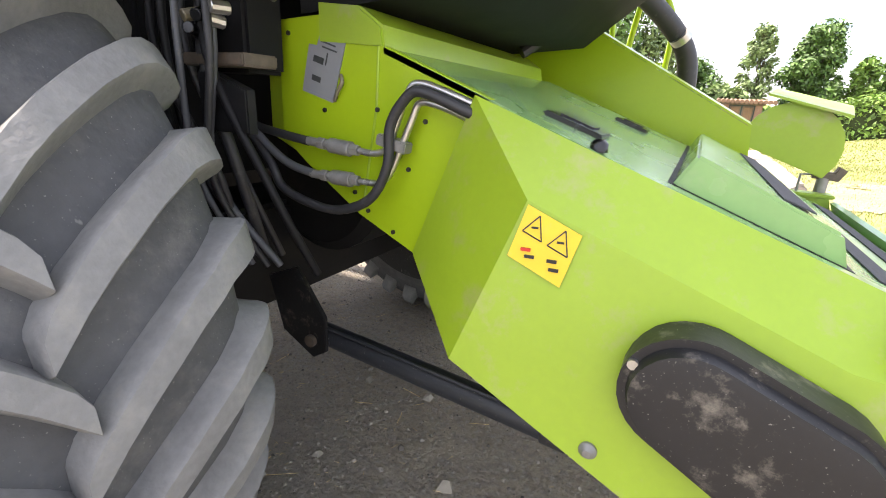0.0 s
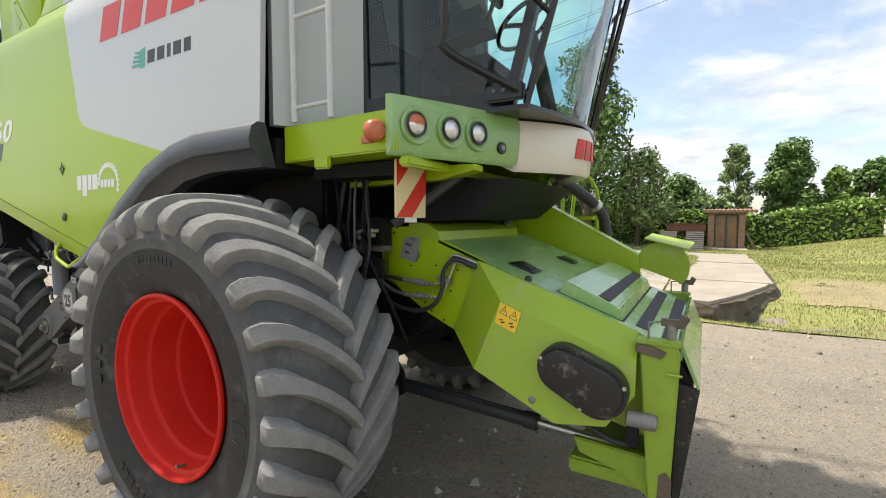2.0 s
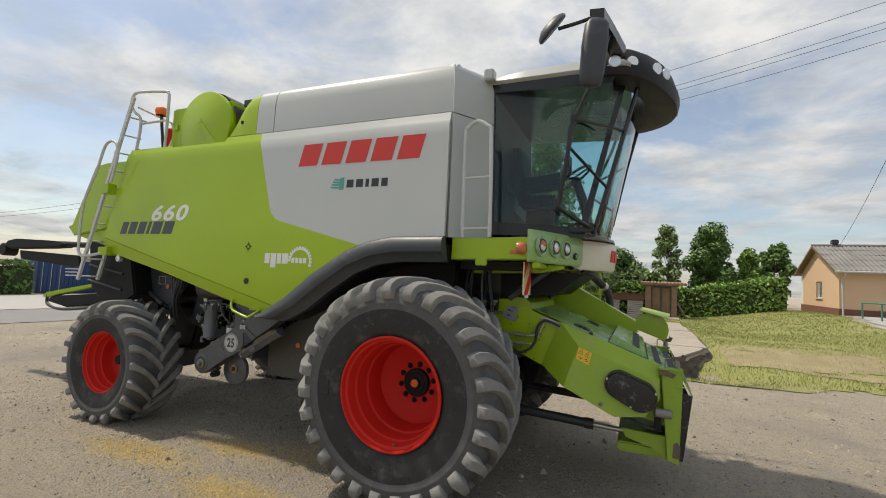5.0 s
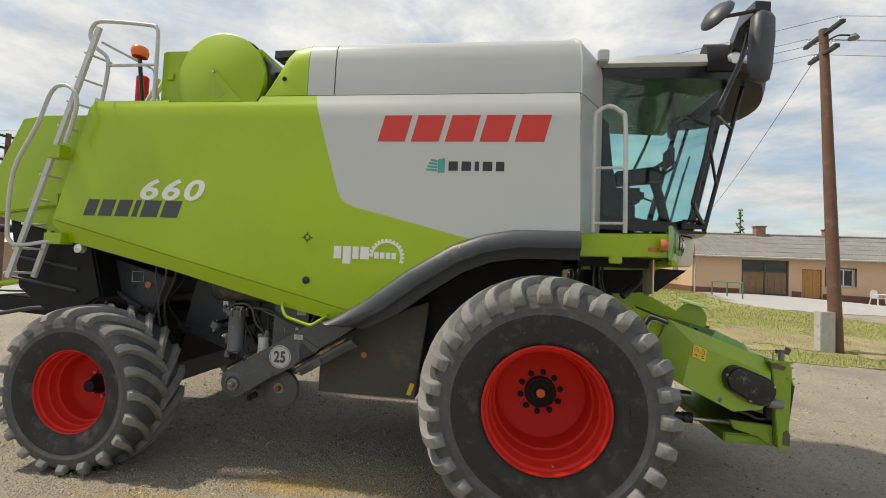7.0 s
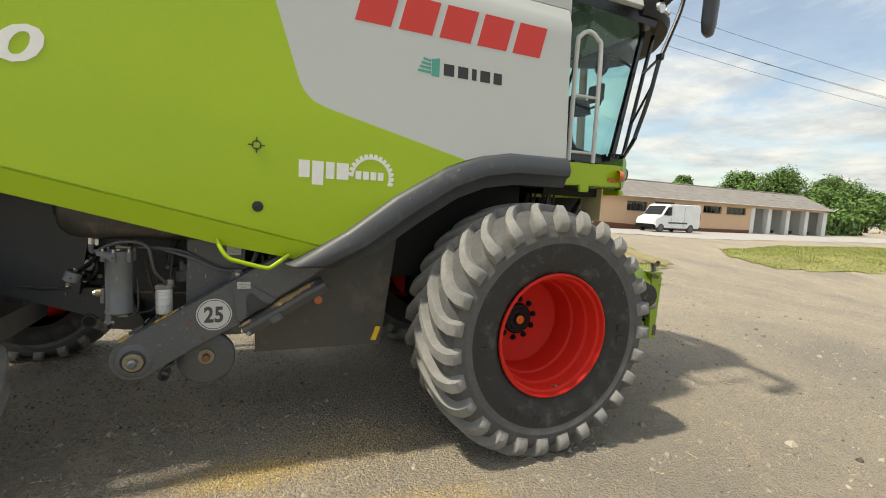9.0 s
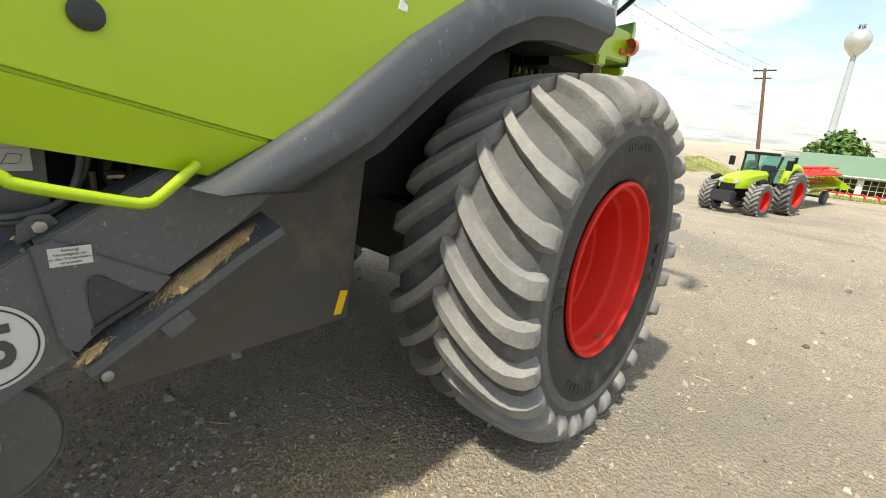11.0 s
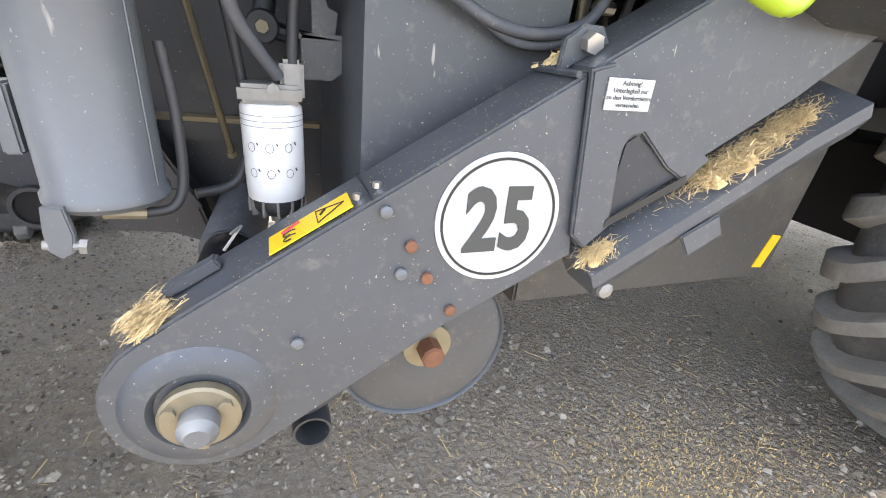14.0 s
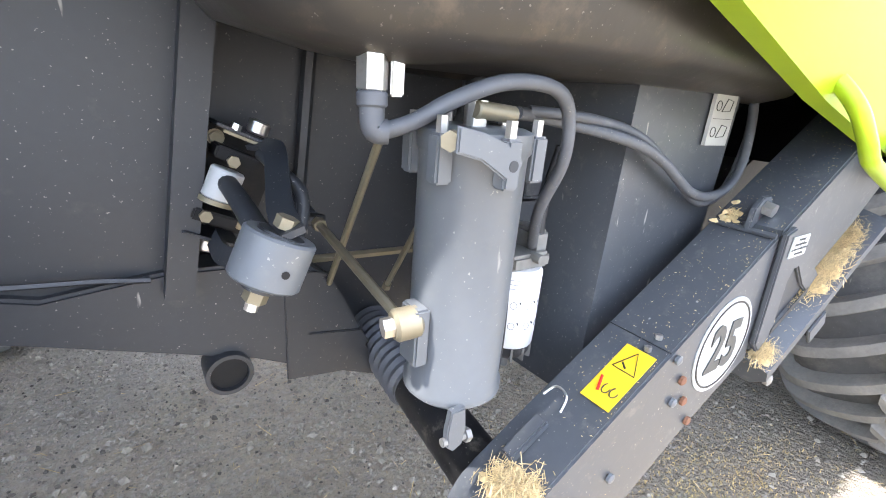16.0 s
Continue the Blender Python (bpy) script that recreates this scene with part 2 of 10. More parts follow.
def glass_mat(name, color, rough=0.03, coating=0.0):
    m = bpy.data.materials.new(name)
    m.use_nodes = True
    nd, lk = m.node_tree.nodes, m.node_tree.links
    b = nd["Principled BSDF"]
    tr = nd.new("ShaderNodeBsdfTransparent")
    tr.inputs[0].default_value = (*color, 1)
    gl = nd.new("ShaderNodeBsdfGlossy")
    gl.inputs["Roughness"].default_value = rough
    lw = nd.new("ShaderNodeLayerWeight")
    fr = nd.new("ShaderNodeMath")
    fr.operation = "POWER"
    fr.inputs[1].default_value = 4.0
    lk.new(lw.outputs["Facing"], fr.inputs[0])
    mix = nd.new("ShaderNodeMixShader")
    add = nd.new("ShaderNodeMath")
    add.operation = "ADD"
    add.inputs[1].default_value = coating
    lk.new(fr.outputs[0], add.inputs[0])
    lk.new(add.outputs[0], mix.inputs[0])
    lk.new(tr.outputs[0], mix.inputs[1])
    lk.new(gl.outputs[0], mix.inputs[2])
    lk.new(mix.outputs[0], nd["Material Output"].inputs[0])
    nd.remove(b)
    return m


M["glass"] = glass_mat("tinted_glass", (0.60, 0.84, 0.83), 0.02, 0.055)
M["pane"] = glass_mat("window_glass", (0.10, 0.12, 0.13), 0.03, 0.08)


# ---- mesh helpers ----
def finish(name, bm, material, parent=None, label="", smooth=35, m=None):
    me = bpy.data.meshes.new(name)
    bmesh.ops.recalc_face_normals(bm, faces=bm.faces[:])
    bm.to_mesh(me)
    bm.free()
    mats = material if isinstance(material, (list, tuple)) else [material]
    for k in mats:
        me.materials.append(M[k] if isinstance(k, str) else k)
    if smooth:
        me.polygons.foreach_set("use_smooth", [True] * len(me.polygons))
        me.set_sharp_from_angle(angle=radians(smooth))
    ob = new(name, me)
    if parent is not None:
        ob.parent = parent
    if m is not None:
        ob.matrix_basis = m
    if label:
        ob["label"] = label
    return ob


def part(name, bm, material, parent, label="", smooth=35, m=None):
    return finish(name, bm, material, parent, label, smooth, m)


def empty(name, label, category, kind="", group="", m=None):
    ob = new(name)
    tagged(ob, label, category, group, kind)
    if m is not None:
        ob.matrix_basis = m
    return ob


def add_box(bm, x0, x1, y0, y1, z0, z1, bevel=0.0, m=None):
    vs = [bm.verts.new((x, y, z)) for x in (x0, x1) for y in (y0, y1) for z in (z0, z1)]
    fs = [bm.faces.new([vs[i] for i in f]) for f in ((0, 1, 3, 2), (4, 6, 7, 5), (0, 4, 5, 1), (2, 3, 7, 6), (0, 2, 6, 4), (1, 5, 7, 3))]
    if bevel:
        es = list({e for f in fs for e in f.edges})
        r = bmesh.ops.bevel(bm, geom=es, offset=bevel, segments=2, affect="EDGES")
        vs = list({v for f in r["faces"] for v in f.verts} | {v for v in vs if v.is_valid})
    if m is not None:
        bmesh.ops.transform(bm, matrix=m, verts=vs)
    return vs


def box(x0, x1, y0, y1, z0, z1, bevel=0.0, m=None):
    bm = bmesh.new()
    add_box(bm, x0, x1, y0, y1, z0, z1, bevel, m)
    return bm


def add_prism(bm, pts, axis, a, b, bevel=0.0, segs=2):
    """A polygon of two coordinates, swept along an axis from a to b. Axis y: points are (x, z); x: (y, z); z: (x, y)."""
    def at(p, v):
        return {"y": (p[0], v, p[1]), "x": (v, p[0], p[1]), "z": (p[0], p[1], v)}[axis]
    lo = [bm.verts.new(at(p, a)) for p in pts]
    hi = [bm.verts.new(at(p, b)) for p in pts]
    fs = [bm.faces.new(lo), bm.faces.new(hi[::-1])]
    n = len(pts)
    fs += [bm.faces.new((lo[i], lo[(i + 1) % n], hi[(i + 1) % n], hi[i])) for i in range(n)]
    if bevel:
        bmesh.ops.recalc_face_normals(bm, faces=fs)
        bmesh.ops.bevel(bm, geom=list({e for f in fs[:2] for e in f.edges}), offset=bevel, segments=segs, affect="EDGES")
    return lo + hi


def prism(pts, axis, a, b, bevel=0.0, segs=2):
    bm = bmesh.new()
    add_prism(bm, pts, axis, a, b, bevel, segs)
    return bm


def add_hull(bm, rings, caps=True):
    """Rings of the same number of points, joined in order."""
    loops = [[bm.verts.new(p) for p in ring] for ring in rings]
    for u, v in zip(loops, loops[1:]):
        n = len(u)
        for i in range(n):
            bm.faces.new((u[i], u[(i + 1) % n], v[(i + 1) % n], v[i]))
    if caps:
        bm.faces.new(loops[0])
        bm.faces.new(loops[-1][::-1])
    return loops


def hull(rings, caps=True):
    bm = bmesh.new()
    add_hull(bm, rings, caps)
    return bm


def smooth_path(pts, n=6):
    """Points along a rounded line through the given ones."""
    pts = [Vector(p) for p in pts]
    out = []
    for i in range(len(pts) - 1):
        p0, p1, p2, p3 = pts[max(i - 1, 0)], pts[i], pts[i + 1], pts[min(i + 2, len(pts) - 1)]
        for k in range(n):
            t = k / n
            out.append(0.5 * ((2 * p1) + (p2 - p0) * t + (2 * p0 - 5 * p1 + 4 * p2 - p3) * t * t + (3 * p1 - p0 - 3 * p2 + p3) * t ** 3))
    return out + [pts[-1]]


def add_tube(bm, pts, r, n=8, r2=None):
    pts = [Vector(p) for p in pts]
    rings, up = [], None
    for i, p in enumerate(pts):
        d = (pts[min(i + 1, len(pts) - 1)] - pts[max(i - 1, 0)]).normalized()
        if up is None:
            up = d.orthogonal().normalized()
        up = (up - d * up.dot(d)).normalized()
        side = d.cross(up)
        rad = r if r2 is None else r + (r2 - r) * i / (len(pts) - 1)
        rings.append([p + rad * (math.cos(a) * up + math.sin(a) * side) for a in (math.tau * k / n for k in range(n))])
    add_hull(bm, rings)


def tube(pts, r, n=8, r2=None):
    bm = bmesh.new()
    add_tube(bm, pts, r, n, r2)
    return bm


def add_cyl(bm, p, q, r, n=20, r2=None, bevel=0.0):
    p, q = Vector(p), Vector(q)
    if not bevel:
        add_tube(bm, [p, q], r, n, r2)
        return
    d = (q - p).normalized() * bevel
    r2 = r if r2 is None else r2
    u = d.orthogonal().normalized()
    w = d.normalized().cross(u)
    rings = []
    for c, rad in ((p, r - bevel), (p + d, r), (q - d, r2), (q, r2 - bevel)):
        rings.append([c + rad * (math.cos(math.tau * k / n) * u + math.sin(math.tau * k / n) * w) for k in range(n)])
    add_hull(bm, rings)


def cyl(p, q, r, n=20, r2=None, bevel=0.0):
    bm = bmesh.new()
    add_cyl(bm, p, q, r, n, r2, bevel)
    return bm


def add_lathe(bm, profile, n, centre, closed=False, axis="y"):
    """A profile of (radius, place along the axis), turned round an axis through centre."""
    cx, cy, cz = centre
    rings = []
    for k in range(n):
        a = math.tau * k / n
        ring = []
        for r, t in profile:
            if axis == "y":
                ring.append((cx + r * math.cos(a), cy + t, cz + r * math.sin(a)))
            elif axis == "z":
                ring.append((cx + r * math.cos(a), cy + r * math.sin(a), cz + t))
            else:
                ring.append((cx + t, cy + r * math.cos(a), cz + r * math.sin(a)))
        rings.append([bm.verts.new(p) for p in ring])
    m = len(profile)
    for k in range(n):
        u, v = rings[k], rings[(k + 1) % n]
        for i in range(m if closed else m - 1):
            j = (i + 1) % m
            bm.faces.new((u[i], u[j], v[j], v[i]))
    return rings


def lathe(profile, n, centre, closed=False, axis="y"):
    bm = bmesh.new()
    add_lathe(bm, profile, n, centre, closed, axis)
    return bm


def mesh_from(name, verts, faces, material, parent=None, label="", smooth=0):
    me = bpy.data.meshes.new(name)
    me.from_pydata(verts, [], faces)
    for k in material if isinstance(material, (list, tuple)) else [material]:
        me.materials.append(M[k])
    if smooth:
        me.polygons.foreach_set("use_smooth", [True] * len(me.polygons))
    ob = new(name, me)
    if parent is not None:
        ob.parent = parent
    if label:
        ob["label"] = label
    return ob


def lettering(name, body, size, material, parent, m, label="", shear=0.0, bold=0.0, spacing=1.0, align="CENTER", depth=0.0008):
    """Words as a thin mesh in their own plane: x along the line, y up."""
    cu = bpy.data.curves.new(name, "FONT")
    cu.body, cu.size, cu.shear, cu.offset, cu.space_character = body, size, shear, bold, spacing
    cu.align_x, cu.align_y, cu.extrude = align, "CENTER", depth
    cu.resolution_u = 3
    tmp = bpy.data.objects.new(name + "_tmp", cu)
    scene.collection.objects.link(tmp)
    dg = bpy.context.evaluated_depsgraph_get()
    me = bpy.data.meshes.new_from_object(tmp.evaluated_get(dg))
    bpy.data.objects.remove(tmp)
    bpy.data.curves.remove(cu)
    me.name = name
    me.materials.clear()
    me.materials.append(M[material])
    ob = new(name, me)
    ob.parent = parent
    ob.matrix_basis = m
    if label:
        ob["label"] = label
    return ob


def side_pose(x, y, z, tilt=0.0):
    """A plane that faces -y, its x axis along +x."""
    return pose(x, y, z, 90, 0, 0) @ pose(0, 0, 0, 0, 0, tilt)


# ---- ground ----
def smoothstep(a, b, v):
    t = min(1.0, max(0.0, (v - a) / (b - a)))
    return t * t * (3 - 2 * t)


def terrain(x, y):
    """Height of the yard: level round the machine, rising to the hedge, falling away past the machine's front."""
    rise = (0.06 + 0.80 * smoothstep(4.5, 11, x) - 0.53 * smoothstep(15, 27, x)) * smoothstep(6, 24, y)
    fall = -1.35 * smoothstep(5, 22, x) * (1 - smoothstep(3, 15, y))
    fall -= 1.6 * smoothstep(30, 60, x) * (1 - smoothstep(3, 15, y)) + 0.28 * smoothstep(-12, -32, x)
    fall -= 0.27 * math.exp(-((x - 3.2) / 1.1) ** 2 - ((y - 6.9) / 0.8) ** 2)
    rough = 0.014 * noise.noise((x * 0.9, y * 0.9, 0.0)) + 0.006 * noise.noise((x * 3.1, y * 3.1, 4.0))
    return rise + fall + rough * smoothstep(0.5, 3.0, math.hypot(x * 0.35, y + 1.4))


def ground_material():
    m = bpy.data.materials.new("yard_ground")
    m.use_nodes = True
    nd, lk = m.node_tree.nodes, m.node_tree.links
    b = nd["Principled BSDF"]
    geo = nd.new("ShaderNodeNewGeometry")

    def nz(scale, detail=8, rough=0.6):
        n = nd.new("ShaderNodeTexNoise")
        n.inputs["Scale"].default_value, n.inputs["Detail"].default_value, n.inputs["Roughness"].default_value = scale, detail, rough
        lk.new(geo.outputs["Position"], n.inputs["Vector"])
        return n.outputs["Fac"]

    def ramp(sock, lo, hi):
        r = nd.new("ShaderNodeMapRange")
        r.inputs["From Min"].default_value, r.inputs["From Max"].default_value = lo, hi
        lk.new(sock, r.inputs["Value"])
        return r.outputs[0]

    def blend(fac, a, c):
        x = nd.new("ShaderNodeMix")
        x.data_type = "RGBA"
        for key, v in (("Factor", fac), ("A", a), ("B", c)):
            if isinstance(v, tuple):
                x.inputs[key].default_value = (*v, 1)
            else:
                lk.new(v, x.inputs[key])
        return x.outputs["Result"]

    col = blend(ramp(nz(0.55), 0.35, 0.68), (0.38, 0.325, 0.25), (0.54, 0.455, 0.335))
    col = blend(ramp(nz(3.2), 0.48, 0.72), col, (0.40, 0.355, 0.29))
    vor = nd.new("ShaderNodeTexVoronoi")
    vor.inputs["Scale"].default_value = 46
    lk.new(geo.outputs["Position"], vor.inputs["Vector"])
    pebble = ramp(nz(24, 4), 0.42, 0.62)
    col2 = blend(vor.outputs["Distance"], (0.50, 0.465, 0.41), (0.23, 0.20, 0.165))
    mask = nd.new("ShaderNodeMath")
    mask.operation = "MULTIPLY"
    mask.inputs[1].default_value = 0.8
    lk.new(pebble, mask.inputs[0])
    col = blend(mask.outputs[0], col, col2)
    col = blend(ramp(nz(8.5, 7, 0.7), 0.54, 0.70), col, (0.31, 0.265, 0.205))
    col = blend(ramp(nz(1.7, 8, 0.75), 0.56, 0.72), col, (0.53, 0.46, 0.35))
    # grey worn tarmac showing through near the machine, dark specks, ochre grain dust
    col = blend(ramp(nz(0.28, 5), 0.50, 0.66), col, (0.31, 0.28, 0.235))
    fine = ramp(nz(120, 3, 0.7), 0.56, 0.66)
    half = nd.new("ShaderNodeMath")
    half.operation = "MULTIPLY"
    half.inputs[1].default_value = 0.45
    lk.new(fine, half.inputs[0])
    col = blend(half.outputs[0], col, (0.13, 0.115, 0.10))
    sep = nd.new("ShaderNodeSeparateXYZ")
    lk.new(geo.outputs["Position"], sep.inputs[0])

    def calc(op, a, c=0.0):
        n = nd.new("ShaderNodeMath")
        n.operation = op
        for i, v in enumerate((a, c)):
            if isinstance(v, (int, float)):
                n.inputs[i].default_value = v
            else:
                lk.new(v, n.inputs[i])
        return n.outputs[0]
    spill = None
    for px, py, rx, ry in ((-1.15, -1.95, 0.75, 0.30), (-2.6, -1.75, 0.9, 0.28), (-1.9, -1.25, 0.5, 0.2)):
        ex = calc("POWER", calc("ABSOLUTE", calc("DIVIDE", calc("SUBTRACT", sep.outputs[0], px), rx)), 2.0)
        ey = calc("POWER", calc("ABSOLUTE", calc("DIVIDE", calc("SUBTRACT", sep.outputs[1], py), ry)), 2.0)
        d = calc("SUBTRACT", 1.0, calc("ADD", ex, ey))
        spill = d if spill is None else calc("MAXIMUM", spill, d)
    spill = ramp(calc("ADD", spill, calc("MULTIPLY", calc("SUBTRACT", nz(7, 8, 0.75), 0.5), 3.2)), 0.15, 1.2)
    col = blend(spill, col, (0.58, 0.44, 0.19))
    lk.new(col, b.inputs["Base Color"])
    b.inputs["Roughness"].default_value = 0.92
    b.inputs["Specular IOR Level"].default_value = 0.2
    bp = nd.new("ShaderNodeBump")
    bp.inputs["Distance"].default_value = 0.040
    bp.inputs["Strength"].default_value = 1.0
    mixh = nd.new("ShaderNodeMath")
    mixh.operation = "MULTIPLY_ADD"
    mixh.inputs[1].default_value = -0.6
    lk.new(vor.outputs["Distance"], mixh.inputs[0])
    lk.new(nz(55, 6, 0.7), mixh.inputs[2])
    lk.new(mixh.outputs[0], bp.inputs["Height"])
    lk.new(bp.outputs[0], b.inputs["Normal"])
    return m


M["ground"] = ground_material()
M["concrete"] = mat("old_concrete", (0.40, 0.36, 0.30), 0.85, vary=0.15, scale=1.2, bump=0.003, bscale=25, dirt=(0.24, 0.21, 0.17), dirt_amt=0.3, dscale=1.5)
M["tarmac"] = mat("pale_road", (0.36, 0.35, 0.335), 0.85, vary=0.12, scale=0.8, bump=0.002, bscale=40, dirt=(0.25, 0.23, 0.20), dirt_amt=0.2, dscale=0.8)
M["turf"] = mat("turf", (0.22, 0.225, 0.07), 0.95, vary=0.35, scale=0.6, bump=0.02, bscale=14, dirt=(0.30, 0.24, 0.13), dirt_amt=0.34, dscale=0.7)
M["blade"] = mat("grass_blade", (0.20, 0.25, 0.055), 0.8, vary=0.25, scale=0.8, island=0.2)
M["dry_blade"] = mat("dry_grass_blade", (0.33, 0.28, 0.12), 0.85, vary=0.2, scale=0.8, island=0.2)
M["leaf"] = mat("leaf", (0.085, 0.165, 0.030), 0.55, vary=0.25, scale=0.5, island=0.5)
M["leaf_hedge"] = mat("hedge_leaf", (0.15, 0.26, 0.04), 0.5, vary=0.3, scale=0.6, island=0.5)
M["leaf_pale"] = mat("pale_leaf", (0.17, 0.24, 0.08), 0.6, vary=0.25, scale=0.5, island=0.5)
M["bark"] = mat("bark", (0.10, 0.075, 0.05), 0.9, vary=0.3, scale=8, bump=0.01, bscale=20)
M["soil"] = mat("dark_soil_bank", (0.085, 0.068, 0.045), 0.95, vary=0.35, scale=6, bump=0.02, bscale=18)


def make_ground():
    def axis(lo, hi):
        v, out = 0.0, [0.0]
        while v < hi:
            v += 0.25 + 0.05 * abs(v)
            out.append(v)
        v = 0.0
        while v > lo:
            v -= 0.25 + 0.05 * abs(v)
            out.append(v)
        return sorted(out)
    xs, ys = axis(-700, 900), axis(-500, 900)
    verts = [(x, y, terrain(x, y)) for y in ys for x in xs]
    n = len(xs)
    faces = [(j * n + i, j * n + i + 1, (j + 1) * n + i + 1, (j + 1) * n + i) for j in range(len(ys) - 1) for i in range(n - 1)]
    ob = mesh_from("ground", verts, faces, "ground", smooth=1)
    tagged(ob, "pale dusty gravel yard with packed earth and small stones", "ground", kind="structure")


make_ground()


# ---- the combine harvester ----
combine = empty("combine_harvester", "green and pale grey combine harvester with red wheels and no header", "combine harvester")


def tyre(R, W, rim_r, lugs, lug_h, lug_w, sweep, centre, parent, squash=0.0, phase=0.0, reach=1.0):
    """An agricultural tyre: a rounded carcass, a moulded ring on each side and slanting tread bars of both halves."""
    Rb, h = R - lug_h, W / 2
    cx, cy, cz = centre
    # outline from the crown to the bead: share of the carcass radius, share of the half width
    crown = [(1.0, 0.0), (0.999, 0.22), (0.996, 0.45), (0.988, 0.66), (0.972, 0.80), (0.945, 0.90), (0.905, 0.962), (0.865, 0.99), (0.828, 1.0)]
    wall = [(0.820, 1.012), (0.808, 1.012), (0.800, 1.0), (0.76, 1.0)]
    low = rim_r / Rb
    wall += [(low + (0.76 - low) * f, w) for f, w in ((0.72, 0.992), (0.45, 0.965), (0.22, 0.92), (0.06, 0.87), (-0.03, 0.80))]
    prof = [(r * Rb, -y * h) for r, y in (crown + wall)[::-1]]
    prof += [(r, -t) for r, t in prof[-2::-1]]

    def rest(bm):
        for v in bm.verts:
            if v.co.z < squash:
                v.co.y = cy + (v.co.y - cy) * (1 + 0.55 * (squash - v.co.z))
                v.co.z = squash
    t = part("tyre", bmesh.new(), "rubber", parent, "large dusty black tractor tyre with slanting tread bars")
    me = t.data
    bm = bmesh.new()
    add_lathe(bm, prof, 108, centre)
    for f in bm.faces:
        c = f.calc_center_median()
        r = math.hypot(c.x - cx, c.z - cz)
        f.material_index = 1 if r < Rb * 0.755 else (2 if r < Rb * 0.90 else 0)
    rest(bm)
    bmesh.ops.recalc_face_normals(bm, faces=bm.faces[:])
    bm.to_mesh(me)
    bm.free()
    me.materials.append(M["side_rubber"])
    me.materials.append(M["shoulder_rubber"])
    me.polygons.foreach_set("use_smooth", [True] * len(me.polygons))

    def along(s):
        """Point and outward normal of the carcass, s from the crown (0) to the end of the bars (1)."""
        u = s * (len(crown) - 1)
        k = min(int(u), len(crown) - 2)
        (ra, ya), (rb, yb) = crown[k], crown[k + 1]
        f = u - k
        r, y = Rb * (ra + (rb - ra) * f), h * (ya + (yb - ya) * f)
        k0, k1 = max(0, k - (f < 0.5)), min(len(crown) - 1, k + 1 + (f > 0.5))
        d = Vector((Rb * (crown[k1][0] - crown[k0][0]), h * (crown[k1][1] - crown[k0][1]))).normalized()
        return r, y, d.y, -d.x
    # tread bars: squared inner ends that pass the middle, broad ends that wrap over the shoulder
    bm = bmesh.new()
    rr = random.Random(lugs)
    steps = (-0.050, -0.042, 0.0, 0.07, 0.15, 0.23, 0.31, 0.39, 0.47, 0.55, 0.63, 0.71, 0.79, 0.87, 0.94, 0.985, 1.0)
    for side in (-1, 1):
        for k in range(lugs):
            base = math.tau * (k + phase + (0.5 if side < 0 else 0)) / lugs
            worn = rr.uniform(-0.003, 0.002)
            rings = []
            for s in steps:
                r, y, nr, ny = along(max(0.0, s) * reach)
                if s < 0:
                    y = s * h
                q = min(1.0, max(0.0, y / h + 0.05) / 0.95)
                a = base + sweep * q ** 0.78
                hh = (lug_h + worn) * (1.0 if s < 0.80 else max(0.12, 1.0 - ((s - 0.80) / 0.20) ** 2 * 0.88))
                grow = 1.0 + 0.42 * smoothstep(0.35, 0.85, s)
                wt, wb = lug_w * 0.88 * grow, lug_w * 1.30 * grow
                if s < -0.045:
                    wt, wb, hh = wt * 0.60, wb * 0.82, hh * 0.86
                elif s < -0.01:
                    wt, wb = wt * 0.80, wb * 0.92
                ring = []
                for w, up in ((-wb, -0.008), (-wt * 1.10, hh * 0.62), (-wt, hh * 0.88), (-wt * 0.86, hh), (wt * 0.86, hh), (wt, hh * 0.88), (wt * 1.10, hh * 0.62), (wb, -0.008)):
                    rad = r + nr * up
                    yy = side * (y + ny * up)
                    aa = a + (w / 2) / Rb
                    ring.append((cx + rad * math.cos(aa), cy + yy, cz + rad * math.sin(aa)))
                rings.append(ring)
            add_hull(bm, rings)
    rest(bm)
    finish("tread_bar", bm, "lug", t, "worn grey-brown tread bars of the tyre", smooth=40)["kind"] = "stuff"
    return t


